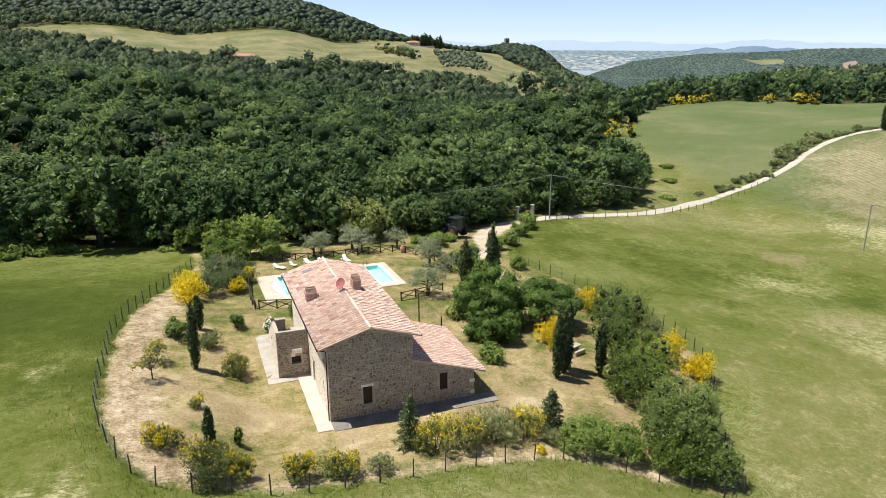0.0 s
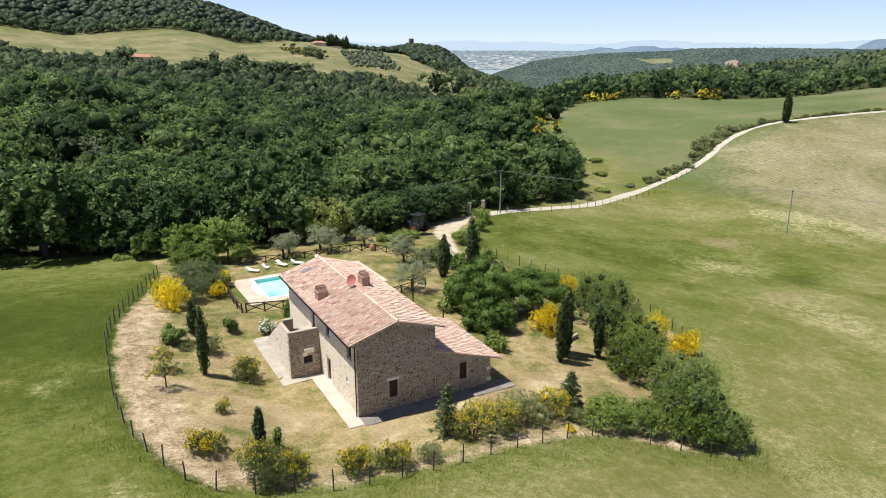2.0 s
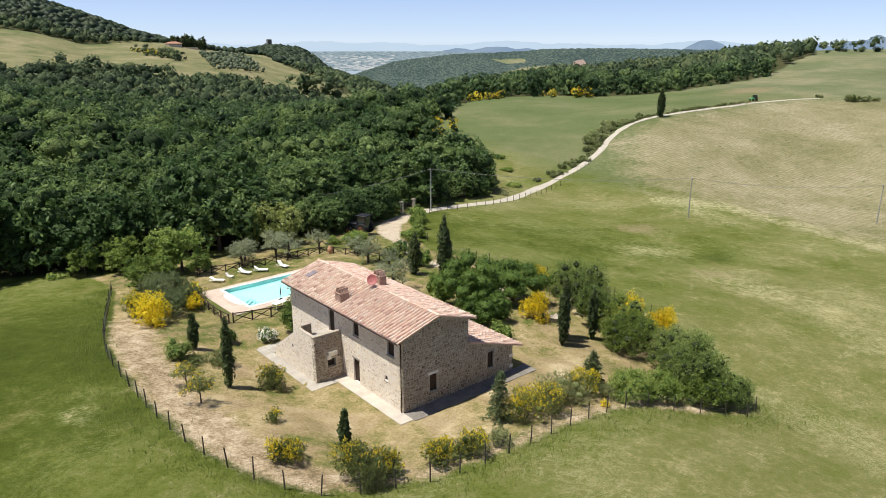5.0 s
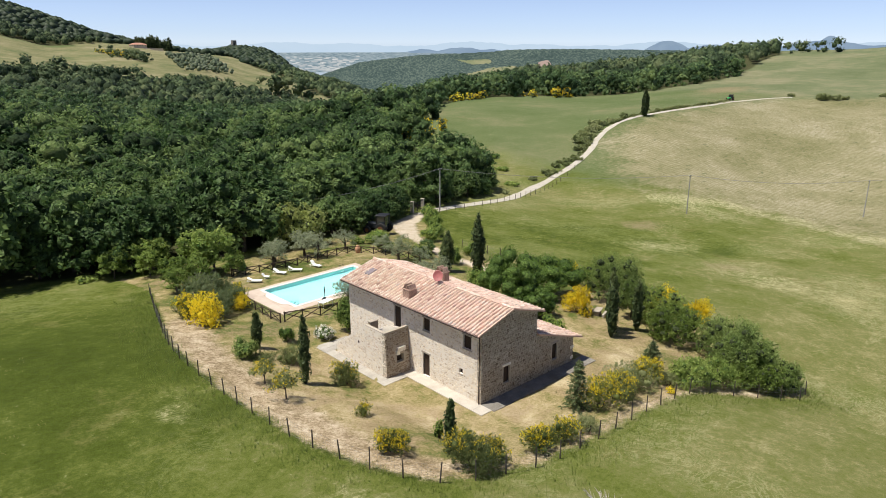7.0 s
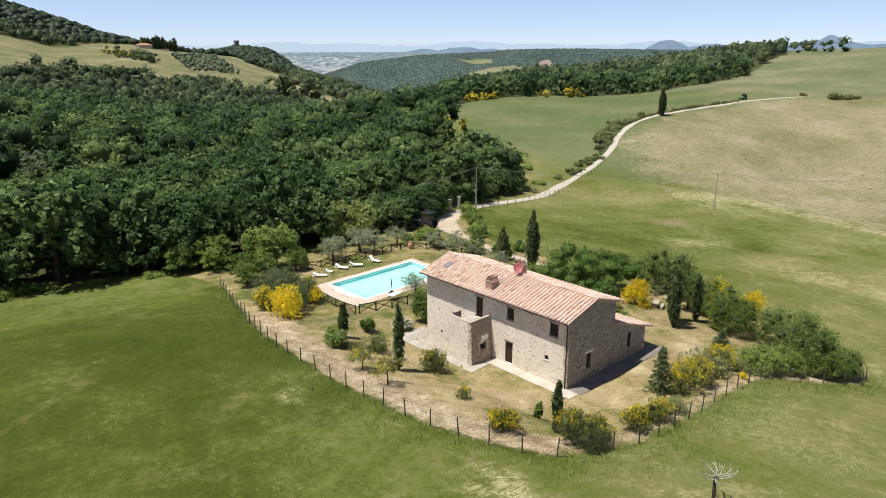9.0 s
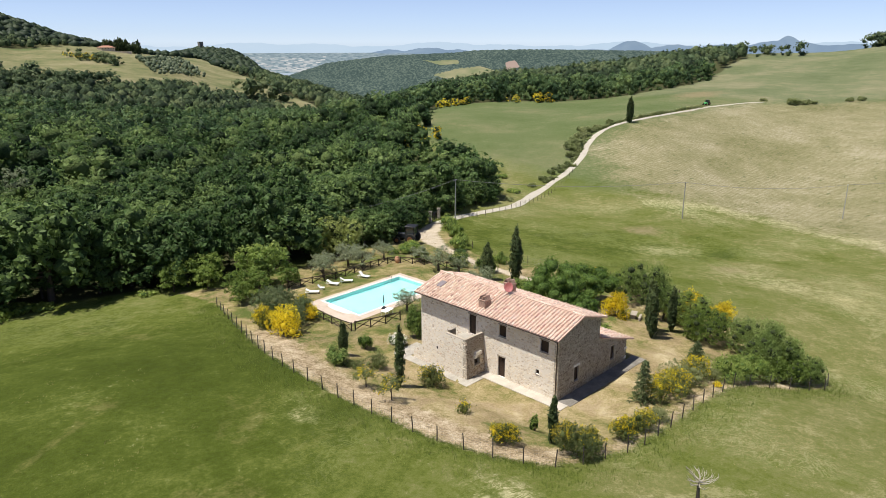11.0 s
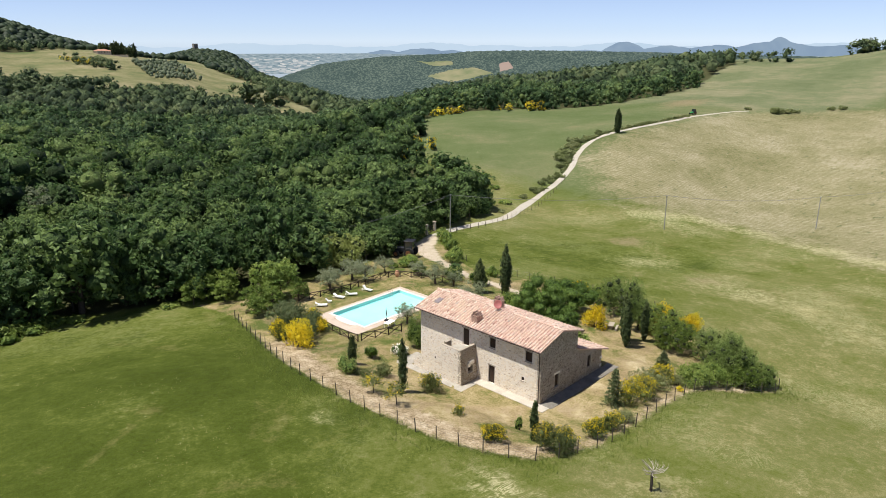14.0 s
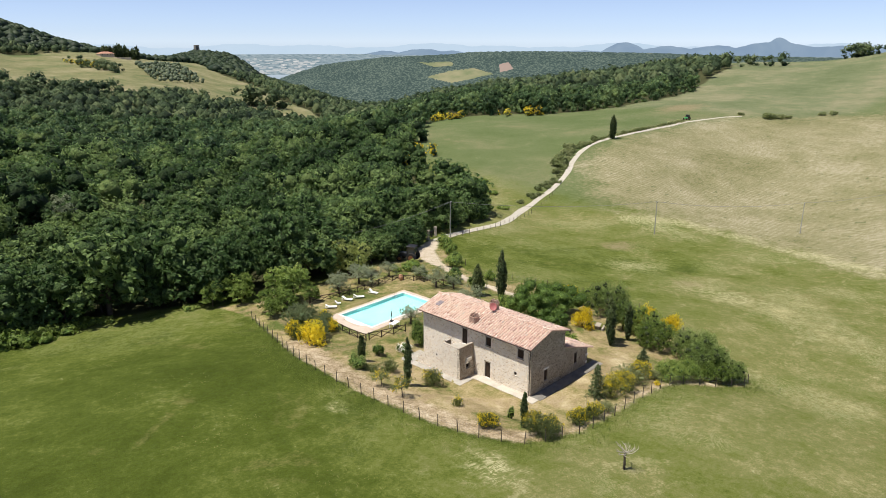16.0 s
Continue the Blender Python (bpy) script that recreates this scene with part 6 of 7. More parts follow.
# ---- the distance: glowing plain and hills, haze in their colour ----
def ridge_line(name, heading0, heading1, dist, base, tops, material, label, step=0.12):
    """A range of hills far off: a long low form with a rounded back. tops: (heading, height, half width)."""
    hs = np.arange(heading0, heading1, step)
    zz = np.zeros(len(hs))
    for h, z, w in tops:
        zz = np.maximum(zz, z * np.exp(-0.5 * ((hs - h) / w) ** 2))
    zz += 1.6 * np.sin(hs * 3.1) + 1.0 * np.sin(hs * 7.7 + 1)
    rows_ = []
    for off, k in ((-160, 0.0), (-90, 0.62), (-30, 0.93), (0, 1.0), (80, 0.8), (150, 0.0)):
        d = dist + off
        rows_.append(np.stack([d * np.sin(np.radians(hs)), d * np.cos(np.radians(hs)), base + (zz + 6) * k - 6], 1))
    v = np.stack(rows_, 1).reshape(-1, 3)
    ix = np.arange(len(v)).reshape(len(hs), -1)
    q = np.stack([ix[:-1, :-1], ix[1:, :-1], ix[1:, 1:], ix[:-1, 1:]], -1).reshape(-1, 4)
    return tagged(new(name, fast_mesh(name, v, q, material)), label, "backdrop", kind="structure")


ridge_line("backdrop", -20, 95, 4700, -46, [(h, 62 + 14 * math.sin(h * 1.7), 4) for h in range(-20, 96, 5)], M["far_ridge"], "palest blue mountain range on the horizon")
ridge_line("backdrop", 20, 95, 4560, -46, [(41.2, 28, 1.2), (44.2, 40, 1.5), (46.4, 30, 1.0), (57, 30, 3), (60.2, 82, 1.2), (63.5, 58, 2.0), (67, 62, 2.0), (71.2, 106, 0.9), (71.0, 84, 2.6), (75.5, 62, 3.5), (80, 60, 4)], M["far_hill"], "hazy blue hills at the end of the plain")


def sheet(name, headings, ranges, height, material, label):
    """A far sheet of land between headings, its height a function of heading and range."""
    hh, rr = np.meshgrid(np.radians(headings), ranges, indexing="ij")
    v = np.stack([rr * np.sin(hh), rr * np.cos(hh), height(np.degrees(hh), rr)], -1).reshape(-1, 3)
    ix = np.arange(len(v)).reshape(hh.shape)
    q = np.stack([ix[:-1, :-1], ix[:-1, 1:], ix[1:, 1:], ix[1:, :-1]], -1).reshape(-1, 4)
    return tagged(new(name, fast_mesh(name, v, q, material)), label, "backdrop", kind="structure")


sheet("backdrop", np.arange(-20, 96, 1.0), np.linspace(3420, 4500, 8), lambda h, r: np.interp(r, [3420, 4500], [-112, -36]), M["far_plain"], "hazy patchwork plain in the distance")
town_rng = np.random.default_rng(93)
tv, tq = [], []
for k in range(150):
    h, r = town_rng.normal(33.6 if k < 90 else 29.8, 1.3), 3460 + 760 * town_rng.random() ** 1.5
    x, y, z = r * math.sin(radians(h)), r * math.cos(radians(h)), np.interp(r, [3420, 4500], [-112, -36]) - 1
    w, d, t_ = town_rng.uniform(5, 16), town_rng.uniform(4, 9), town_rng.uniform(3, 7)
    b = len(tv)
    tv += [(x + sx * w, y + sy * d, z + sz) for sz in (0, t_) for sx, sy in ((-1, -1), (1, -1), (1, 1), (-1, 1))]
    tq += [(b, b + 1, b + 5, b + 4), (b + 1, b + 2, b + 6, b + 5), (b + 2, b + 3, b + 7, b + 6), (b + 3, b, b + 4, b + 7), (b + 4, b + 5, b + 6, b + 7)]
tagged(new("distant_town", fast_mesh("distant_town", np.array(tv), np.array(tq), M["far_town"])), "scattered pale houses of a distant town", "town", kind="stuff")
HILL_CREST = ([26, 30, 32, 33.5, 36, 38, 41, 44, 46.5, 48, 52, 56, 62, 70, 90], [-260, -170, -132, -102, -60, -46, -28, -22, -16, -6, -2, -4, -8, -20, -30])
hill_rng = np.random.default_rng(91)


def far_hill(h, r):
    """A broad wooded hill across the valley: a concave slope up to its crest, rough with crowns."""
    top = np.interp(h, *HILL_CREST)
    k = np.clip((r - 2350) / 850, 0, 1)
    return -235 + (top + 235) * (1 - (1 - k) ** 1.35) + 6 * np.sin(h * 2.3 + r / 140) * k * (1 - k) + hill_rng.uniform(-2.2, 2.2, h.shape)


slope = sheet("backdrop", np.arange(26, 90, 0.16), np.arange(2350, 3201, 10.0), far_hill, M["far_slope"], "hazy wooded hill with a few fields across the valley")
HILL_FIELDS = [[(44.4, 2806), (46.55, 2719), (49.95, 2804), (48.35, 2885), (46.55, 2878), (45.15, 2835)], [(43.65, 3033), (46.55, 3012), (46.65, 2946), (45.15, 2945)], [(50.45, 2837), (50.35, 2940), (51.15, 2961), (51.55, 2861)]]
hx_ = np.empty(len(slope.data.vertices) * 3)
slope.data.vertices.foreach_get("co", hx_)
hx_ = hx_.reshape(-1, 3)
bearing, reach_ = np.degrees(np.arctan2(hx_[:, 0], hx_[:, 1])) * 50, np.hypot(hx_[:, 0], hx_[:, 1])
for key, polys in (("field", HILL_FIELDS[:2]), ("earth", HILL_FIELDS[2:])):
    d = np.max([inside(bearing, reach_, [(h * 50, r) for h, r in poly]) for poly in polys], 0)
    slope.data.attributes.new(key, "FLOAT", "POINT").data.foreach_set("value", np.clip(0.5 + d / 10, 0, 1).astype(np.float32))


# ---- the garden's trees and shrubs ----
def rng_of(k):
    return np.random.default_rng(k)


TREES = [
    # x, y, radius, height, low, leaf, sprays, material, squash, label
    (20.9, 15.4, 3.5, 6.9, 0.3, 0.27, 3400, "garden_green", 0.85, "broad dark green garden tree with a rounded crown"),
    (19.3, 11.0, 2.5, 3.8, 0.1, 0.27, 1800, "garden_green", 0.7, "low spreading dark green tree behind the annex"),
    (27.4, 14.6, 3.5, 5.6, 1.4, 0.22, 3000, "garden_green", 0.7, "bright green mulberry with an umbrella crown"),
    (33.4, 9.4, 3.0, 6.8, 0.4, 0.25, 2600, "pear", 1.0, "tall grey-green pear tree beside the lawn"),
    (27.6, -2.4, 2.5, 4.6, 0.2, 0.26, 2200, "fresh", 0.85, "leafy garden tree with low branches"),
    (31.2, 1.4, 2.7, 5.0, 0.2, 0.26, 2200, "fresh", 0.85, "leafy grey-green garden tree with low branches"),
    (23.8, -13.0, 1.8, 3.3, 0.1, 0.26, 1900, "fresh", 0.85, "spreading green tree by the wire fence"),
    (25.4, -11.0, 2.8, 5.6, 0.1, 0.27, 2900, "pear", 0.9, "tall spreading tree by the wire fence"),
    (28.4, -7.8, 2.9, 5.4, 0.1, 0.27, 2800, "pear", 0.9, "tall spreading tree by the meadow fence"),
    (26.6, -13.8, 1.9, 3.4, 0.1, 0.26, 1700, "pear", 0.9, "low leafy tree at the corner of the fence"),
    (17.7, -9.4, 1.8, 3.0, 0.1, 0.24, 1700, "young_leaf", 0.85, "bright green low tree by the fence"),
    (20.3, -10.6, 1.8, 2.9, 0.1, 0.24, 1700, "young_leaf", 0.85, "bright green low tree by the fence"),
    (29.8, 4.4, 1.7, 5.4, 0.8, 0.25, 1700, "pear", 1.0, "grey-green tree behind the cypresses"),
    (36.2, 13.6, 2.4, 4.2, 0.2, 0.25, 1500, "fresh", 0.85, "leafy tree by the meadow fence"),
]
for n, (x, y, r, h, low, leaf, count, mat, sq, lab) in enumerate(TREES):
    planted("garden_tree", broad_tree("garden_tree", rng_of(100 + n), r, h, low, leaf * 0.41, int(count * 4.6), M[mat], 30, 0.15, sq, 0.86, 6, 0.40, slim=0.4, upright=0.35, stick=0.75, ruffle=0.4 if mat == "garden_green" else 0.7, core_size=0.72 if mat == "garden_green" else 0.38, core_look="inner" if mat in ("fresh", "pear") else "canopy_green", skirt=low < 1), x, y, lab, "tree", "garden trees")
CYPRESSES = [(-9.2, 21.0, 0.42, 3.5), (-9.8, 11.4, 0.40, 6.2), (-9.2, -6.0, 0.24, 3.9), (21.8, 1.8, 0.52, 6.4), (23.7, 3.3, 0.50, 6.9), (26.3, 1.6, 0.46, 5.6), (22.9, 2.6, 0.46, 6.2), (26.1, 26.0, 0.95, 8.4), (23.9, 29.6, 0.95, 5.6), (198.7, 107.4, 1.15, 9.2)]
for n, (x, y, r, h) in enumerate(CYPRESSES):
    planted("cypress", cypress_meshes("cypress", rng_of(130 + n), r, h, 1500 if r < 0.8 else 1900, 0.15 if r < 1 else 0.4), x, y, "slender dark green columnar cypress", "tree", "cypresses")
SHRUBS = [
    # x, y, radius, height, material, leaf, sprays, name, label
    (-6.4, 10.4, 1.45, 2.9, "broom_thin", 0.14, 1500, "broom_bush", "round olive-green twiggy bush beside the paving"),
    (-10.0, 2.9, 0.85, 1.4, "broom", 0.11, 420, "broom_bush", "small flowering broom on the dry lawn"),
    (-12.3, -3.6, 1.55, 2.1, "broom", 0.14, 1100, "broom_bush", "round broom bush with yellow tips"),
    (-9.3, -8.3, 2.1, 3.5, "broom_thin", 0.16, 2100, "broom_bush", "big round green broom bush with yellow tips"),
    (-7.7, -8.7, 1.2, 2.2, "broom", 0.14, 800, "broom_bush", "yellow-tipped broom by the fence"),
    (-7.3, -2.8, 0.45, 2.1, "fresh", 0.12, 300, "sapling", "slim young sapling on the lawn"),
    (-3.9, -9.3, 1.4, 2.1, "broom", 0.14, 900, "broom_bush", "flowering broom along the front fence"),
    (-1.2, -9.4, 1.6, 2.3, "broom", 0.14, 1100, "broom_bush", "flowering broom along the front fence"),
    (1.6, -9.6, 1.1, 1.4, "shrub_grey", 0.13, 600, "shrub", "grey-green low shrub along the front fence"),
    (6.2, -7.6, 2.1, 3.2, "broom", 0.15, 1300, "broom_bush", "tall flowering broom by the front fence"),
    (8.6, -7.4, 2.1, 3.0, "broom_thin", 0.15, 1200, "broom_bush", "tall sparse broom by the front fence"),
    (11.2, -7.2, 2.3, 2.9, "shrub_grey", 0.15, 1300, "shrub", "grey-green twiggy shrub by the front fence"),
    (13.8, -7.2, 1.9, 3.0, "broom", 0.15, 1200, "broom_bush", "flowering broom by the front fence"),
    (15.6, -8.4, 1.2, 1.5, "shrub_grey", 0.13, 600, "shrub", "low grey shrub by the front fence"),
    (13.9, -9.6, 0.5, 0.8, "broom_gold", 0.11, 260, "broom_bush", "small golden broom in full flower"),
    (16.9, 5.9, 1.5, 2.2, "fresh", 0.16, 1200, "garden_bush", "round green bush by the annex"),
    (-2.0, 20.4, 1.4, 1.9, "oleander", 0.13, 800, "oleander", "white flowering oleander beside the paving"),
    (1.2, 20.6, 1.5, 4.3, "young_leaf", 0.17, 2600, "garden_bush", "tall dense green bush against the house"),
    (-5.4, 22.0, 1.0, 2.3, "garden_green", 0.13, 700, "garden_bush", "clipped round green bush"),
    (-8.5, 16.4, 1.45, 2.3, "shrub_grey", 0.14, 800, "shrub", "grey-green shrub in the border"),
    (-11.4, 19.1, 1.6, 2.4, "feather", 0.15, 1100, "shrub", "leafy shrub in the border"),
    (-10.4, 17.8, 1.5, 0.8, "shrub_grey", 0.12, 600, "lavender", "low grey lavender border"),
    (-10.2, 30.6, 2.3, 4.1, "broom_gold", 0.17, 1900, "broom_bush", "large golden broom in full flower"),
    (-9.8, 36.0, 1.4, 2.8, "broom_gold", 0.17, 1000, "broom_bush", "golden broom in full flower behind"),
    (-4.4, 33.8, 1.4, 2.5, "broom_gold", 0.15, 800, "broom_bush", "golden broom by the pool fence"),
    (-10.4, 34.6, 1.5, 3.2, "broom", 0.16, 1100, "broom_bush", "golden broom among grey shrubs"),
    (-7.4, 33.0, 2.0, 3.6, "tamarisk", 0.17, 1400, "shrub", "grey-green bush beside the golden broom"),
    (-5.0, 35.4, 2.0, 3.4, "tamarisk", 0.17, 1200, "shrub", "grey-green bush by the pool fence"),
    (-2.9, 37.6, 1.4, 2.6, "broom", 0.16, 900, "broom_bush", "yellow-tipped broom by the pool fence"),
    (-6.5, 40.0, 2.6, 3.8, "tamarisk", 0.19, 1400, "shrub", "grey-green thicket by the wood"),
    (-3.6, 41.4, 2.2, 3.0, "tamarisk", 0.19, 1200, "shrub", "grey-green thicket by the wood"),
    (25.0, 8.6, 1.95, 3.6, "broom_gold", 0.17, 1700, "broom_bush", "golden broom in full flower on the lawn"),
    (35.4, 18.2, 2.1, 3.8, "broom_gold", 0.18, 1400, "broom_bush", "golden broom in full flower by the meadow"),
    (35.6, 3.8, 2.2, 3.8, "broom_gold", 0.18, 1500, "broom_bush", "golden broom in full flower by the meadow"),
    (36.6, -0.4, 2.0, 3.4, "broom_gold", 0.18, 1500, "broom_bush", "golden broom in full flower by the meadow"),
    (38.0, 9.4, 1.8, 3.0, "shrub_grey", 0.17, 900, "shrub", "grey twiggy shrub among the brooms"),
    (50.0, 62.2, 2.5, 4.0, "fresh", 0.22, 1500, "garden_bush", "leafy bush beside the gate"),
    (45.6, 56.8, 2.0, 3.0, "fresh", 0.22, 1200, "garden_bush", "leafy bush along the drive"),
    (40.6, 50.4, 1.9, 2.9, "young_leaf", 0.2, 1000, "garden_bush", "leafy bush along the drive"),
    (24.5, 44.0, 1.8, 2.6, "fresh", 0.18, 900, "garden_bush", "green bush near the drive"),
    (26.2, 37.6, 1.8, 3.0, "vine", 0.17, 1000, "garden_bush", "pale flowering bush near the drive"),
    (20.4, 20.4, 1.9, 3.8, "fresh", 0.17, 1800, "garden_bush", "green bush behind the annex"),
    (17.5, 17.5, 1.5, 1.9, "vine", 0.16, 800, "garden_bush", "yellow-green bush behind the annex"),
    (27.2, 49.8, 2.2, 2.6, "fresh", 0.2, 1000, "garden_bush", "bright green bush near the olives"),
    (28.0, 51.8, 1.6, 1.8, "fresh", 0.17, 900, "garden_bush", "low bright green bush behind the olives"),
    (24.6, 51.6, 1.4, 1.6, "fresh", 0.17, 800, "garden_bush", "low bright green bush behind the olives"),
    (30.6, 52.6, 1.5, 1.8, "fresh", 0.17, 900, "garden_bush", "low bright green bush beside the drive"),
    (36.8, 47.4, 2.0, 2.9, "fresh", 0.19, 1200, "garden_bush", "leafy bush along the drive"),
    (29.2, 40.0, 1.7, 2.6, "oak", 0.18, 1000, "garden_bush", "dark green bush beside the drive"),
    (34.8, 36.0, 1.6, 2.2, "fresh", 0.18, 900, "garden_bush", "green bush beside the drive"),
    (27.6, 33.0, 1.9, 3.0, "fresh", 0.19, 1200, "garden_bush", "green bush beside the drive"),
    (33.2, 21.4, 1.8, 2.8, "fresh", 0.19, 1100, "garden_bush", "green bush beside the drive"),
]
for n, (x, y, r, h, mat, leaf, count, name, lab) in enumerate(SHRUBS):
    wispy = mat.startswith("broom") or mat in ("shrub_grey", "tamarisk")
    planted(name, bush_meshes(name, rng_of(200 + n), r, h, leaf * (0.62 if wispy else 0.55), int(count * (3.6 if wispy else 2.6)), M[mat], slim=0.28 if wispy else 0.42, upright=0.5 if wispy else 0.0, core=0.32 if wispy else 0.6), x, y, lab, "bush", "garden shrubs", names=("stems", "foliage"))
# small open broom trees on the lawn
for n, (x, y, r, h) in enumerate(((-13.0, 12.6, 1.2, 2.4), (-13.3, 8.6, 1.5, 3.0))):
    planted("broom_tree", broad_tree("broom_tree", rng_of(300 + n), r, h, 0.9, 0.13, 900, M["broom_thin"], 9, 0.05, 0.75, 0.7, 7, 0.3, False, 0.25), x, y, "small open broom tree on a bare stem", "tree")
planted("spruce", conifer_meshes("spruce", rng_of(310), 1.25, 4.8, 10, M["spruce"]), 4.6, -6.4, "young dark spruce at the corner of the house", "tree")
planted("conifer", conifer_meshes("conifer", rng_of(311), 1.35, 3.6, 9, M["spruce"]), 16.8, -5.9, "young dark conifer on the lawn", "tree")
# olives behind the pool
olive_kinds = [broad_tree("olive", rng_of(320 + k), 1.9, 3.7, 0.5, 0.10, 3000, M["olive"], 11, 0.13, 0.85, 0.66, 5, 0.20, False, 0.26) for k in range(3)]
for n, (x, y, k) in enumerate(((7.4, 47.4, 0.95), (8.9, 49.8, 0.9), (13.6, 49.4, 1.05), (14.4, 47.0, 0.95), (20.4, 48.8, 0.85), (23.4, 43.6, 0.75), (21.8, 37.6, 0.95), (17.2, 25.4, 1.1), (23.6, 35.0, 0.7), (6.0, 27.6, 0.8))):
    planted("olive_tree", olive_kinds[n % 3], x, y, "silvery grey-green olive tree", "tree", "olive trees", (k * 1.3, k * 1.3, k * 1.2), n * 67)
# young broadleaf trees along the wood
for n, (x, y, k) in enumerate(((-9.8, 60.4, 0.75), (-7.2, 61.4, 0.9), (-4.6, 60.0, 0.95), (-6.0, 57.4, 0.7), (-1.6, 52.6, 1.1), (0.4, 51.0, 1.25), (1.4, 47.4, 0.6), (-5.6, 49.2, 0.75), (-3.4, 47.6, 0.7), (-6.8, 46.4, 0.6))):
    planted("young_tree", edge_kinds[n % 3], x, y, "bright green young tree before the wood", "tree", "young trees", (k, k, k), n * 83)
# brambles at the foot of the wood
bramble = bush_meshes("bramble", rng_of(345), 2.6, 1.5, 0.2, 1500, M["fresh"], 12, 5, 0.5, 0.45, 0.0, 0.6)
for n, (x, y, k) in enumerate(((-28, 69.0, 1.0), (-31.5, 68.0, 1.2), (-35, 67.8, 1.6), (-38.5, 68.2, 2.1), (-42.5, 68.8, 1.9), (-46.5, 69.4, 2.2), (-51, 70.4, 2.3), (-25.0, 67.6, 0.7), (-12.6, 62.4, 0.7), (50, 74.5, 0.7), (66, 76, 0.8), (84, 80.5, 0.9), (101, 86.5, 0.9), (112, 100, 0.9), (120, 112, 0.9))):
    planted("bramble", bramble, x, y, "low green bramble thicket at the foot of the wood", "bush", "brambles", (k, k, k), n * 77, names=("stems", "foliage"))
# oaks that overhang the yard and the gate
for n, (x, y, k) in enumerate(((25.5, 60.0, 0.62), (30.0, 60.6, 0.66), (34.6, 62.6, 0.68), (39.2, 66.0, 0.66), (41.6, 66.6, 0.55), (44.6, 68.4, 0.66), (47.8, 70.6, 0.60), (58.0, 75.2, 0.55))):
    planted("oak_tree", oak_kinds[(n * 5 + 1) % 6], x, y, "dark oak overhanging the yard", "tree", "trees of the wood", (k, k, k * 0.92), n * 97, 0.2)
# creeper-hung dead tree behind the olives
planted("ivy_tree", broad_tree("ivy_tree", rng_of(340), 4.1, 8.4, 0.3, 0.20, 7200, M["vine"], 15, 0.3, 0.9, 0.70, 7, 0.5, stick=0.75, ruffle=0.7, skirt=True), 16.9, 56.6, "yellow-green creeper hanging over an old tree", "tree")
planted("silver_tree", broad_tree("silver_tree", rng_of(341), 2.6, 13.5, 4.0, 0.16, 2600, M["olive"], 16, 0.2, 0.9, 0.7, 6, 0.5, stick=0.6, ruffle=0.7), -13.2, 118.5, "pale silvery tree standing among the dark oaks", "tree")
# bushes along the road
brush = [(176.5, 114, 2.4), (178, 112.5, 1.8), (170, 110.2, 2.2), (158, 105.2, 2.9), (154, 103.2, 2.5), (161, 106.8, 2.2), (147, 99.6, 1.6), (128, 93.2, 1.3), (120.5, 91.2, 1.2), (112, 88.5, 1.1), (195, 114, 1.5), (185, 113, 1.4), (318, 101, 1.6), (316, 86, 3.0), (320, 82, 2.4), (324, 79, 1.6), (343, 68, 1.8), (347, 64, 2.0), (90, 79.0, 1.0), (132, 94.8, 1.0)]
brng = rng_of(351)
scrub = smooth_line([(p[0] - 0.8, p[1] + 2.3) for p in DRIVE[7:17]], 2.0)
brush += [(float(x + brng.normal() * 0.8), float(y + brng.normal() * 0.8), 0.5 + 0.8 * float(brng.random()) ** 2) for x, y in scrub for rep in range(2) if brng.random() < 0.8]
road_bush = bush_meshes("roadside_bush", rng_of(350), 1.3, 1.3, 0.2, 500, M["shrub_grey"])
for n, (x, y, k) in enumerate(brush):
    planted("roadside_bush", road_bush, x, y, "scrubby bush beside the gravel road", "bush", "roadside bushes", (k, k, k), n * 51, names=("stems", "foliage"))

# ---- the pool ----
pool = thing("swimming_pool", POOL_X, POOL_Y, POOL_Z, "rectangular swimming pool of clear turquoise water", "pool", turn=POOL_TURN)
PU0, PU1, PV0, PV1, DEEP = -6.3, 7.45, -3.45, 3.75, 1.05
bm = bmesh.new()
for a in (((PU0, PV0, -DEEP), (PU1, PV0, -DEEP), (PU1, PV1, -DEEP), (PU0, PV1, -DEEP)), ((PU0, PV0, -DEEP), (PU0, PV0, -0.02), (PU1, PV0, -0.02), (PU1, PV0, -DEEP)), ((PU0, PV1, -DEEP), (PU1, PV1, -DEEP), (PU1, PV1, -0.02), (PU0, PV1, -0.02)), ((PU0, PV0, -DEEP), (PU0, PV1, -DEEP), (PU0, PV1, -0.02), (PU0, PV0, -0.02)), ((PU1, PV0, -DEEP), (PU1, PV0, -0.02), (PU1, PV1, -0.02), (PU1, PV1, -DEEP))):
    bm.faces.new([bm.verts.new(p) for p in a])
bmesh.ops.remove_doubles(bm, verts=bm.verts, dist=0.001)
bmesh.ops.recalc_face_normals(bm, faces=bm.faces)
bmesh.ops.reverse_faces(bm, faces=bm.faces)
part("basin", bm, M["pool_lining"], pool, "pale turquoise lined basin")
# rounded steps at the shallow end
for k, z in enumerate((-0.25, -0.55, -0.85)):
    bm = bmesh.new()
    r = 1.2 + 0.38 * k
    arc = [(PU0 + r * math.cos(a), -0.1 + r * 1.25 * math.sin(a)) for a in np.linspace(-math.pi / 2, math.pi / 2, 13)]
    lo, hi = [bm.verts.new((x, y, -DEEP + 0.003 * (k + 1))) for x, y in arc], [bm.verts.new((x, y, z)) for x, y in arc]
    bm.faces.new(hi)
    for i in range(12):
        bm.faces.new((lo[i], lo[i + 1], hi[i + 1], hi[i]))
    part("step", bm, M["pool_lining"], pool)
bm = bmesh.new()
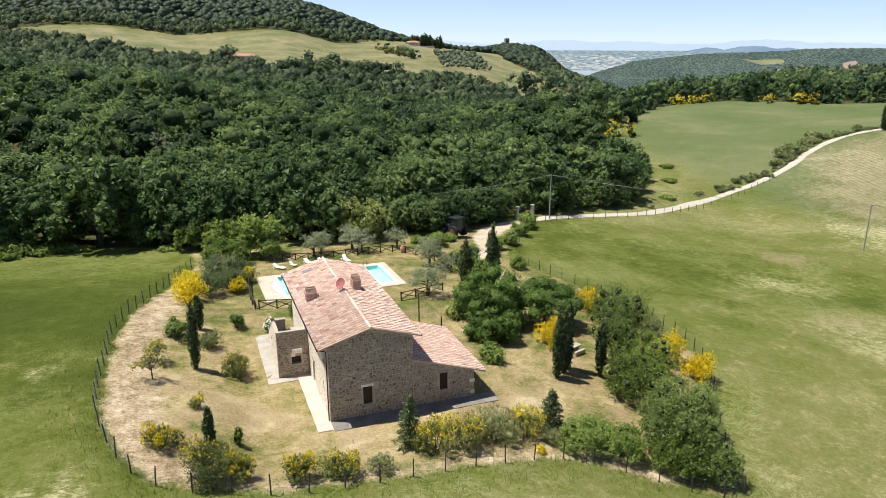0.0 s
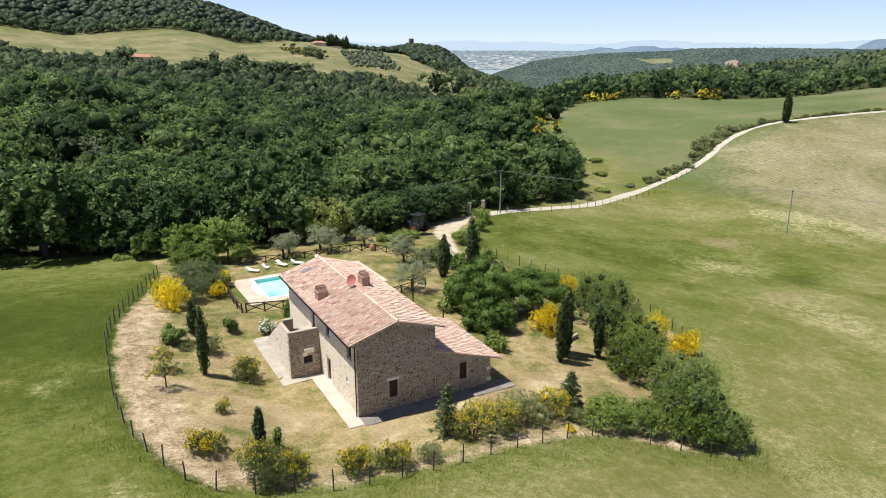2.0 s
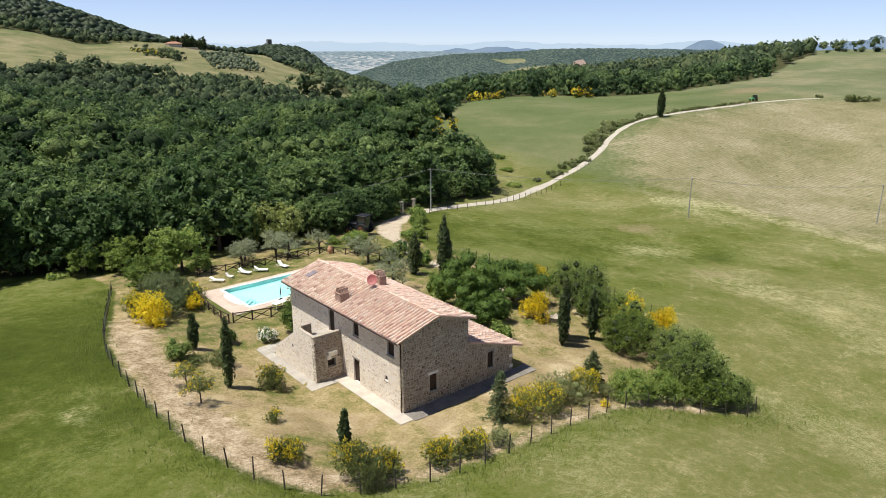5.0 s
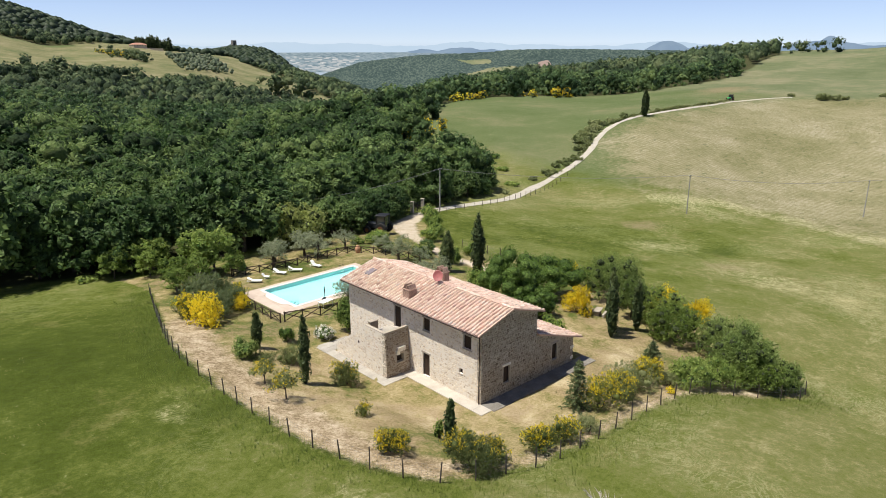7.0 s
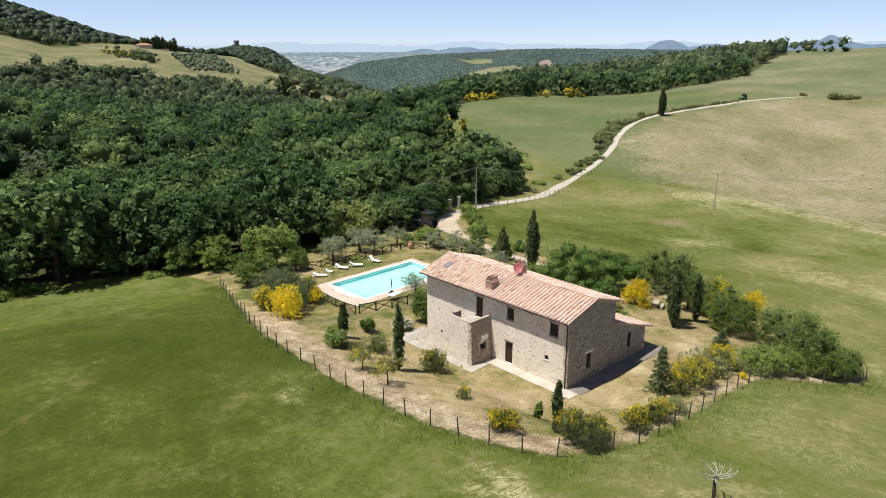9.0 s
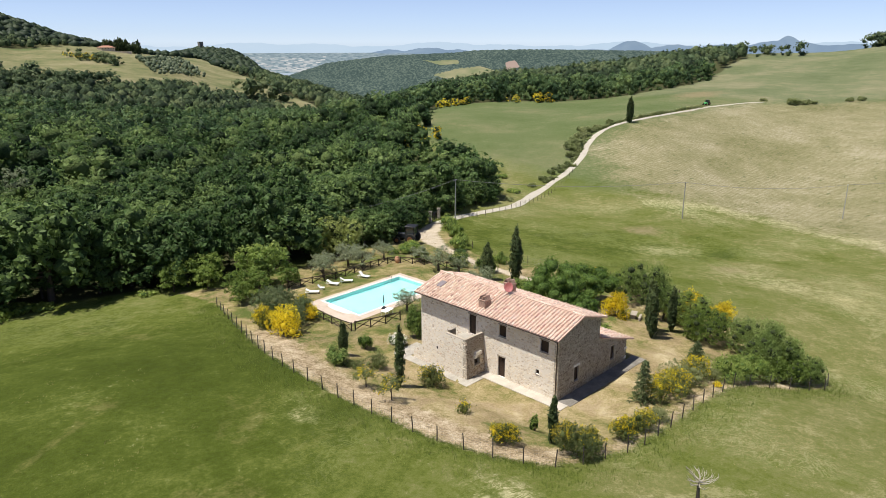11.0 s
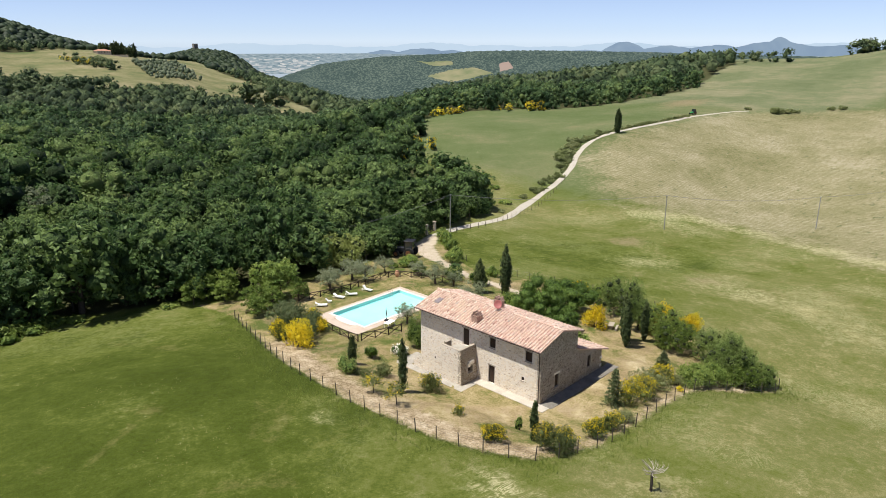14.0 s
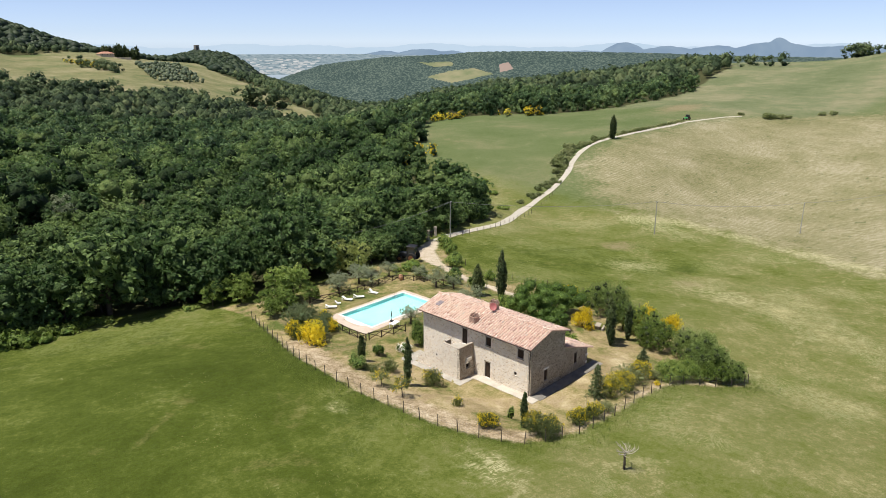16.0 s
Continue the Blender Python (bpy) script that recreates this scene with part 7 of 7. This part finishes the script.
bm.faces.new([bm.verts.new(p) for p in ((PU0 + 0.004, PV0 + 0.004, -0.10), (PU1 - 0.004, PV0 + 0.004, -0.10), (PU1 - 0.004, PV1 - 0.004, -0.10), (PU0 + 0.004, PV1 - 0.004, -0.10))])
bmesh.ops.subdivide_edges(bm, edges=bm.edges, cuts=8, use_grid_fill=True)
water = part("water", bm, M["water"], pool, "clear turquoise water")
water.visible_shadow = False


def ring_slabs(name, u0, u1, v0, v1, iu0, iu1, iv0, iv1, nu, nv, z, lift, material, parent):
    """Slabs round an opening, four runs end to end."""
    unit = bpy.data.meshes.new(name)
    b = boxed(-0.5, -0.5, -1, 0.5, 0.5, 0)
    b.to_mesh(unit)
    b.free()
    unit.materials.append(material)
    rng = np.random.default_rng(nu * 7 + nv)
    for a0, a1, b0, b1, na, nb in ((u0, u1, v0, iv0, nu, max(1, round(nu * (iv0 - v0) / (u1 - u0)))), (u0, u1, iv1, v1, nu, max(1, round(nu * (v1 - iv1) / (u1 - u0)))), (u0, iu0, iv0, iv1, max(1, round(nv * (iu0 - u0) / (iv1 - iv0))), nv), (iu1, u1, iv0, iv1, max(1, round(nv * (u1 - iu1) / (iv1 - iv0))), nv)):
        for i in range(na):
            for j in range(nb):
                w, h = (a1 - a0) / na, (b1 - b0) / nb
                ob = under(name, unit, parent)
                ob.matrix_basis = Matrix.LocRotScale((a0 + (i + 0.5) * w, b0 + (j + 0.5) * h, z + lift * rng.random()), None, (w - 0.012, h - 0.012, 0.16))


ring_slabs("coping_slab", PU0 - 0.38, PU1 + 0.38, PV0 - 0.38, PV1 + 0.38, PU0, PU1, PV0, PV1, 20, 10, 0.075, 0.004, M["coping"], pool)
deck = thing("pool_deck", POOL_X, POOL_Y, POOL_Z, "pale terracotta paving round the swimming pool", "paving", kind="structure", turn=POOL_TURN)
ring_slabs("paving_slab", -8.9, 8.6, -4.9, 4.75, PU0 - 0.39, PU1 + 0.39, PV0 - 0.39, PV1 + 0.39, 17, 9, 0.06, 0.006, M["pool_paving"], deck)
# pale surround of the shallow end
bm = bmesh.new()
arc = [(PU0 - 0.36 - 0.75 * math.sin(a) ** 0.6, -0.1 + 2.3 * math.cos(a)) for a in np.linspace(0.02, math.pi - 0.02, 15)]
arc = [(PU0 - 0.40, 2.2)] + arc + [(PU0 - 0.40, -2.4)]
top_, low_ = [bm.verts.new((x, y, 0.086)) for x, y in arc], [bm.verts.new((x, y, 0.0)) for x, y in arc]
bm.faces.new(top_)
for i in range(len(arc)):
    j = (i + 1) % len(arc)
    bm.faces.new((low_[i], low_[j], top_[j], top_[i]))
bmesh.ops.recalc_face_normals(bm, faces=bm.faces)
part("shallow_end_surround", bm, M["coping"], pool, "white rounded surround of the shallow end")


def at_pool(u, v):
    m = pose(POOL_X, POOL_Y, 0, 0, 0, POOL_TURN) @ Vector((u, v, 0))
    return m.x, m.y


# pool ladder
ladder = thing("pool_ladder", *at_pool(5.6, PV1), POOL_Z, "chrome ladder in the swimming pool", "ladder", turn=POOL_TURN)
for s in (-0.25, 0.25):
    part("rail", tubed([(s, 0.3, 0.06), (s, 0.3, 0.5), (s, 0.05, 0.72), (s, -0.12, 0.5), (s, -0.12, -0.9)], [0.02] * 5, 6), M["iron"], ladder)
for z in (-0.3, -0.6):
    part("tread", boxed(-0.25, -0.16, z - 0.02, 0.25, -0.08, z), M["white"], ladder)


# ---- loungers and other pool furniture ----
def lounger_thing(x, y, turn, back, label):
    z = land(x, y)
    o = thing("sun_lounger", x, y, z, label, "lounger", "loungers by the pool", turn=turn)
    bm = bmesh.new()
    for s in (-0.31, 0.31):
        box(bm, s - 0.025, -0.95, 0.27, s + 0.025, 0.95, 0.32)
    for yy in (-0.9, 0.3, 0.9):
        box(bm, -0.31, yy - 0.02, 0.275, 0.31, yy + 0.02, 0.315)
    part("frame", bm, M["white"], o)
    for s in (-0.29, 0.29):
        for yy in (-0.75, 0.7):
            part("leg", tubed([(s, yy, 0.28), (s * 1.05, yy, 0)], [0.022, 0.018], 6), M["white"], o)
    part("seat", boxed(-0.30, -0.95, 0.322, 0.30, 0.28, 0.37, 0.015), M["canvas"], o)
    bm = boxed(-0.30, 0, 0, 0.30, 0.72, 0.05, 0.015)
    bmesh.ops.transform(bm, matrix=pose(0, 0.28, 0.33, back, 0, 0), verts=bm.verts)
    part("backrest", bm, M["canvas"], o)
    return o


for x, y, turn, back in ((1.7, 42.2, 48, 28), (5.9, 43.2, 28, 30), (7.9, 42.6, 52, 34), (11.0, 42.4, 16, 48)):
    lounger_thing(x, y, turn, back, "white canvas sun lounger on the lawn by the pool")
stool = thing("folding_stool", 3.7, 42.7, land(3.7, 42.7), "small white folding canvas chair on the lawn", "chair", turn=40)
part("seat", boxed(-0.28, -0.35, 0.28, 0.28, 0.35, 0.33, 0.01), M["canvas"], stool)
bm = boxed(-0.28, 0, 0, 0.28, 0.5, 0.04, 0.01)
bmesh.ops.transform(bm, matrix=pose(0, 0.3, 0.3, 50, 0, 0), verts=bm.verts)
part("backrest", bm, M["canvas"], stool)
for s in (-0.25, 0.25):
    for yy in (-0.3, 0.3):
        part("leg", tubed([(s, -yy, 0.29), (s, yy, 0)], [0.014, 0.014], 5), M["white"], stool)
para = thing("parasol_stand", 4.7, 30.6, POOL_Z + 0.06, "closed parasol on a dark stone foot", "parasol")
part("foot", tubed([(0, 0, 0), (0, 0, 0.10), (0, 0, 0.30)], [0.36, 0.32, 0.08], 12), M["iron"], para)
part("pole", tubed([(0, 0, 0.28), (0, 0, 1.9)], [0.022, 0.018], 7), M["iron"], para)
part("closed_canopy", tubed([(0, 0, 0.75), (0, 0, 1.1), (0, 0, 1.75)], [0.05, 0.085, 0.03], 8), M["iron"], para)
tab = thing("garden_table", 3.5, 28.6, land(3.5, 28.6), "white garden table on the lawn by the fence", "table", turn=12)
part("tabletop", boxed(-0.85, -0.45, 0.70, 0.85, 0.45, 0.75, 0.01), M["canvas"], tab)
for sx in (-0.75, 0.75):
    for sy in (-0.36, 0.36):
        part("leg", boxed(sx - 0.03, sy - 0.03, 0, sx + 0.03, sy + 0.03, 0.70), M["white"], tab)
tab2 = thing("garden_table", 26.6, 6.9, land(26.6, 6.9), "grey stone garden table with benches under the broom", "table", turn=20)
part("tabletop", boxed(-0.8, -0.4, 0.62, 0.8, 0.4, 0.70, 0.02), M["lintel_grey"], tab2)
for s in (-0.5, 0.5):
    part("pedestal", boxed(s - 0.1, -0.25, 0, s + 0.1, 0.25, 0.62), M["lintel_grey"], tab2)
for s in (-0.8, 0.8):
    part("bench", boxed(-0.75, s - 0.15, 0.0, 0.75, s + 0.15, 0.4, 0.02), M["lintel_grey"], tab2)
jar_ = thing("terracotta_jar", 20.3, 45.4, land(20.3, 45.4), "large terracotta oil jar beside the rustic fence", "jar")
part("body", tubed([(0, 0, 0), (0, 0, 0.25), (0, 0, 0.65), (0, 0, 0.95), (0, 0, 1.05), (0, 0, 1.12)], [0.22, 0.36, 0.45, 0.34, 0.24, 0.30], 16), M["clay"], jar_, smooth=True)


# ---- rustic crossed-pole fences ----
def rustic_fence(pts, label, bay=1.9, high=1.0):
    line = smooth_line(pts, 0.25)
    run = np.r_[0, np.cumsum(np.hypot(*np.diff(line, axis=0).T))]
    n = max(1, int(round(run[-1] / bay)))
    at_ = [(float(np.interp(s, run, line[:, 0])), float(np.interp(s, run, line[:, 1]))) for s in np.linspace(0, run[-1], n + 1)]
    ps = [Vector((x, y, land(x, y))) for x, y in at_]
    f = thing("rustic_fence", *ps[0], label, "fence", "rustic fences")
    o = ps[0]
    rng = np.random.default_rng(n)
    up = lambda p, h: tuple(p - o + Vector((rng.normal() * 0.015, rng.normal() * 0.015, h)))
    for p in ps:
        part("post", tubed([up(p, -0.3), up(p, high + 0.12)], [0.085, 0.075], 7), M["rustic"], f)
    for a, b in zip(ps, ps[1:]):
        part("top_rail", tubed([up(a, high), up(b, high)], [0.06, 0.06], 6), M["rustic"], f)
        part("cross_pole", tubed([up(a, 0.1), up(b, high - 0.06)], [0.048, 0.048], 6), M["rustic"], f)
        part("cross_pole", tubed([up(a, high - 0.06), up(b, 0.1)], [0.048, 0.048], 6), M["rustic"], f)
    return f


rustic_fence([(1.0, 47.2), (5, 46.0), (8.6, 45.2), (13, 45.6), (17.8, 46.2), (20.6, 45.6)], "dark rustic fence of crossed poles behind the pool")
rustic_fence([(20.6, 45.0), (22.4, 42), (23.6, 39), (24.4, 36)], "dark rustic fence of crossed poles towards the drive")
rustic_fence([(-2.6, 38.4), (-2.9, 35.3), (-3.2, 31), (-3.0, 27.6)], "dark rustic fence of crossed poles along the pool deck")
rustic_fence([(-2.6, 27.4), (0.4, 26.6), (3.4, 26.0)], "dark rustic fence of crossed poles before the pool", 1.9, 1.1)
rustic_fence([(13.5, 24.4), (16.5, 25.4), (19.6, 26.6)], "dark rustic fence of crossed poles behind the house")


# ---- the wire fence round the garden ----
wire_fence = thing("wire_fence", 0, 0, 0, "low wire fence on dark wooden posts round the garden", "fence")
fl = smooth_line(FENCE, 0.3)
run = np.r_[0, np.cumsum(np.hypot(*np.diff(fl, axis=0).T))]
frng = np.random.default_rng(71)
stops = np.arange(0, run[-1], 2.35)
post_bm = tubed([(0, 0, -0.4), (0.01, 0, 0.8), (0, 0.01, 1.45)], [0.055, 0.05, 0.045], 7)
post_me = bpy.data.meshes.new("post")
post_bm.to_mesh(post_me)
post_bm.free()
post_me.materials.append(M["post"])
heads = []
for s in stops:
    x, y = float(np.interp(s, run, fl[:, 0])), float(np.interp(s, run, fl[:, 1]))
    z = float(land(x, y))
    ob = under("post", post_me, wire_fence)
    tall = 0.95 + 0.14 * frng.random()
    ob.matrix_basis = pose(x, y, z, frng.normal() * 2.2, frng.normal() * 2.2, frng.random() * 360) @ Matrix.Diagonal((1, 1, tall, 1))
    heads.append(Vector((x, y, z)))
for a, b in zip(heads, heads[1:]):
    bm = bmesh.new()
    for h in (0.25, 0.5, 0.75, 1.0, 1.25):
        tube(bm, [tuple(a + Vector((0, 0, h))), tuple((a + b) / 2 + Vector((0, 0, h - 0.015))), tuple(b + Vector((0, 0, h)))], [0.004] * 3, 4, False)
    d = (b - a)
    for k in range(1, 12):
        p = a + d * (k / 12)
        tube(bm, [tuple(p + Vector((0, 0, 0.05))), tuple(p + Vector((0, 0, 1.24)))], [0.0025] * 2, 3, False)
    part("wire_mesh", bm, M["wire"], wire_fence)


def far_fence(pts, gap, high, label):
    line = smooth_line(pts, 0.5)
    r_ = np.r_[0, np.cumsum(np.hypot(*np.diff(line, axis=0).T))]
    f = thing("field_fence", 0, 0, 0, label, "fence")
    last = None
    for s in np.arange(0, r_[-1], gap):
        x, y = float(np.interp(s, r_, line[:, 0])), float(np.interp(s, r_, line[:, 1]))
        ob = under("post", post_me, f)
        ob.matrix_basis = pose(x, y, land(x, y), frng.normal() * 2, frng.normal() * 2, 0) @ Matrix.Diagonal((1.1, 1.1, high / 1.45, 1))
        p = Vector((x, y, land(x, y)))
        if last is not None:
            bm = bmesh.new()
            for h in (0.45, 0.9, 1.2):
                tube(bm, [tuple(last + Vector((0, 0, h))), tuple(p + Vector((0, 0, h)))], [0.006] * 2, 3, False)
            part("wire", bm, M["wire"], f)
        last = p
    return f


far_fence([(40, 47), (45, 55), (51, 63.5), (60, 67.6), (76, 69.9), (97, 76.2), (115, 82.2), (138, 90.4)], 3.2, 1.4, "post and wire fence along the gravel road")

# ---- dark posts behind the annex ----
for x, y in ((13.35, 17.3), (13.36, 10.35)):
    post = thing("garden_post", x, y, 0.0, "slim dark metal post on the lawn behind the annex", "post", "garden posts")
    part("shaft", tubed([(0, 0, -0.3), (0, 0, 3.2)], [0.07, 0.07], 8), M["iron"], post)
    part("cap", tubed([(0, 0, 3.2), (0, 0, 3.25)], [0.085, 0.06], 8), M["iron"], post)

# ---- the gate ----
for x, y in ((51.4, 69.6), (55.6, 71.2)):
    g = thing("gate_pillar", x, y, land(x, y), "square stone gate pillar with a cap", "pillar", "gate pillars", turn=21)
    part("shaft", boxed(-0.28, -0.28, -0.3, 0.28, 0.28, 2.2, 0.02), M["mortar_dark"], g)
    part("cap", boxed(-0.36, -0.36, 2.2, 0.36, 0.36, 2.38, 0.03), M["lintel_grey"], g)
leaf_gate = thing("iron_gate", 51.7, 69.75, land(53.5, 70.4), "closed dark iron gate between stone pillars", "gate", turn=21)
part("gate_frame", joined_boxes([(0.05, -0.03, 0.12, 3.95, 0.03, 0.20), (0.05, -0.03, 1.72, 3.95, 0.03, 1.80), (0.02, -0.03, 0.05, 0.10, 0.03, 1.9), (3.90, -0.03, 0.05, 3.98, 0.03, 1.9), (1.96, -0.03, 0.05, 2.04, 0.03, 1.9)]), M["iron"], leaf_gate)
for k in range(18):
    part("bar", tubed([(0.28 + k * 0.205, 0, 0.2), (0.28 + k * 0.205, 0, 1.95)], [0.018, 0.015], 6), M["iron"], leaf_gate)

# ---- poles and wires ----
def utility_pole(x, y, tall, label):
    p = thing("utility_pole", x, y, land(x, y), label, "pole", "utility poles")
    part("shaft", tubed([(0, 0, -0.5), (0, 0, tall)], [0.15, 0.09], 8), M["concrete"], p)
    part("cross_arm", boxed(-0.5, -0.04, tall - 0.35, 0.5, 0.04, tall - 0.25), M["iron"], p)
    for s in (-0.4, 0.4):
        part("insulator", tubed([(s, 0, tall - 0.25), (s, 0, tall - 0.05)], [0.04, 0.03], 6), M["white"], p)
    return Vector((x, y, land(x, y) + tall - 0.1))


tops = [utility_pole(12, 68, 5.6, "grey utility pole in the wood"), utility_pole(57.9, 68.3, 9.0, "slim grey utility pole beside the gravel road"), utility_pole(111, 41, 9.2, "slim grey utility pole in the meadow"), utility_pole(151, 15.5, 9.2, "slim grey utility pole in the meadow"), utility_pole(191, -10, 9.2, "slim grey utility pole in the meadow")]
cable = thing("overhead_cable", 0, 0, 0, "thin overhead cables sagging between the poles", "cable")
for a, b in zip(tops, tops[1:]):
    for side in (0.0, 0.35):
        pts = [tuple(a.lerp(b, t) + Vector((side * 0.4, side, -4 * 1.3 * t * (1 - t)))) for t in np.linspace(0, 1, 17)]
        part("span", tubed(pts, [0.022] * 17, 4), M["wire"], cable)


# ---- machines ----
def tractor(x, y, turn, paint, label, k=1.0):
    z = land(x, y) + 0.12
    t_ = thing("tractor", x, y, z, label, "tractor", turn=turn)
    t_.matrix_basis = pose(x, y, z, 0, 0, turn) @ Matrix.Diagonal((k, k, k, 1))
    bm = boxed(-0.42, 0.3, 0.75, 0.42, 2.1, 1.45, 0.08)
    box(bm, -0.35, -0.9, 0.6, 0.35, 0.5, 1.0, 0.05)
    part("body", bm, paint, t_)
    bm = bmesh.new()
    for sx in (-0.7, 0.7):
        for sy, in ((-0.95,), (0.35,)):
            box(bm, sx - 0.05, sy - 0.05, 1.0, sx + 0.05, sy + 0.05, 2.55)
    box(bm, -0.82, -1.1, 2.55, 0.82, 0.5, 2.68, 0.04)
    part("cab_frame", bm, M["iron"], t_)
    part("cab_glass", boxed(-0.68, -0.93, 1.02, 0.68, 0.33, 2.54), M["pane"], t_)
    for sx in (-1, 1):
        for sy, r, w in ((-0.5, 0.82, 0.45), (1.65, 0.52, 0.32)):
            wh = bmesh.new()
            tube(wh, [(sx * 0.72, sy, r), (sx * 0.78, sy, r), (sx * (0.72 + w), sy, r), (sx * (0.78 + w), sy, r)], [r * 0.9, r, r, r * 0.9], 18)
            wheel = part("wheel", wh, M["rubber"], t_)
            part("rim", tubed([(sx * (0.775 + w), sy, r), (sx * (0.80 + w), sy, r)], [r * 0.55, r * 0.5], 14), M["rim"], wheel)
    part("exhaust", tubed([(0.3, 1.5, 1.4), (0.3, 1.5, 2.4)], [0.04, 0.04], 7), M["iron"], t_)
    return t_


tractor(33.0, 56.2, 25, M["blue_paint"], "dark tractor with orange wheel rims parked in the yard", 1.25)
tractor(279, 112.5, 80, M["green_paint"], "green tractor at work beside the far road", 0.95)

# ---- dead stump in the meadow ----
sx, sy = -9.3, -18.0
stump = thing("dead_tree", sx, sy, land(sx, sy), "small dead tree with a dark trunk and bleached bare branches", "tree")
part("trunk", tubed([(0, 0, -0.3), (0.04, 0, 0.7), (-0.02, 0.03, 1.45), (0.02, 0.0, 2.0)], [0.17, 0.13, 0.11, 0.07], 8), M["post"], stump)
srng2 = np.random.default_rng(5)
for k in range(13):
    a, up, reach = k * 2.4 + 0.4 * srng2.random(), 1.55 + 0.035 * k, 0.75 + 0.45 * srng2.random()
    ca, sa = math.cos(a), math.sin(a)
    rise = 0.15 + 0.75 * srng2.random()
    mid_ = (0.5 * reach * ca, 0.5 * reach * sa, up + 0.35 * rise)
    tip_ = (reach * math.cos(a + 0.25), reach * math.sin(a + 0.25), up + rise)
    bm = tubed([(0, 0, up), mid_, tip_], [0.05, 0.032, 0.010], 5)
    for j in range(3):
        w = a + (j - 1) * 0.8 + 0.3 * srng2.random()
        base_ = [m + (t - m) * (0.1 + 0.28 * j) for m, t in zip(mid_, tip_)]
        tube(bm, [base_, (base_[0] + 0.22 * math.cos(w), base_[1] + 0.22 * math.sin(w), base_[2] + 0.12), (base_[0] + 0.36 * math.cos(w + 0.3), base_[1] + 0.36 * math.sin(w + 0.3), base_[2] + 0.34)], [0.022, 0.015, 0.006], 4)
    part("branch", bm, M["dead_wood"], stump, "pale grey bare branch")


# ---- grass ----
def tufts(rng, pts, blades, tall, spread, width):
    """Bent blades in tufts: arrays of corners and quads."""
    n = len(pts)
    z = land(pts[:, 0], pts[:, 1])
    base = np.repeat(np.stack([pts[:, 0], pts[:, 1], z], 1), blades, 0) + np.concatenate([rng.normal(size=(n * blades, 2)) * spread, np.zeros((n * blades, 1))], 1)
    a = rng.random(n * blades) * 2 * np.pi
    h = tall * (0.5 + rng.random(n * blades))
    lean = (0.5 + 0.7 * rng.random(n * blades)) * h * rng.random(n * blades)
    side = np.stack([-np.sin(a), np.cos(a), np.zeros_like(a)], 1) * (width * (0.6 + 0.8 * rng.random(n * blades)))[:, None]
    tip = base + np.stack([np.cos(a) * lean, np.sin(a) * lean, h], 1)
    v = np.stack([base - side - [0, 0, 0.03], base + side - [0, 0, 0.03], tip + side * 0.25, tip - side * 0.25], 1)
    return v.reshape(-1, 3), np.arange(n * blades * 4).reshape(-1, 4)


grng = np.random.default_rng(81)


def around(x0, x1, y0, y1, n, test):
    p = np.stack([grng.uniform(x0, x1, n), grng.uniform(y0, y1, n)], 1)
    return p[test(p)]


outside = lambda p: inside(p[:, 0], p[:, 1], GARDEN) < -0.1
edge_band = lambda p: (inside(p[:, 0], p[:, 1], GARDEN) < 0.15) & (inside(p[:, 0], p[:, 1], GARDEN) > -4.5 * grng.random(len(p)) ** 1.3)
long_grass = around(-22, 30, -22, 50, 36000, edge_band)
tagged(new("long_grass", fast_mesh("long_grass", *tufts(grng, long_grass, 6, 0.15, 0.30, 0.020), M["blade"])), "long uncut grass outside the wire fence", "grass", kind="stuff")
dry = around(-40, 60, -30, 46, 7000, lambda p: outside(p) & (inside(p[:, 0], p[:, 1], WOOD) < -1) & (np.sin(p[:, 0] * 0.33 + 1.3 * np.sin(p[:, 1] * 0.21)) + np.cos(p[:, 1] * 0.41 + 0.8) > 0.9))
tagged(new("dry_grass", fast_mesh("dry_grass", *tufts(grng, dry, 4, 0.10, 0.2, 0.016), M["straw"])), "dry straw-coloured grass in the meadow", "grass", kind="stuff")
lawn = around(-17, 42, -11, 60, 9000, lambda p: (inside(p[:, 0], p[:, 1], GARDEN) > 0.8) & ~((p[:, 0] > -4) & (p[:, 0] < 14.5) & (p[:, 1] > -1.7) & (p[:, 1] < 20)) & ~((p[:, 0] > -2.2) & (p[:, 0] < 16.5) & (p[:, 1] > 29.2) & (p[:, 1] < 40.2)))
tagged(new("lawn_grass", fast_mesh("lawn_grass", *tufts(grng, lawn, 3, 0.09, 0.12, 0.02), M["straw"])), "sparse dry lawn grass", "grass", kind="stuff")
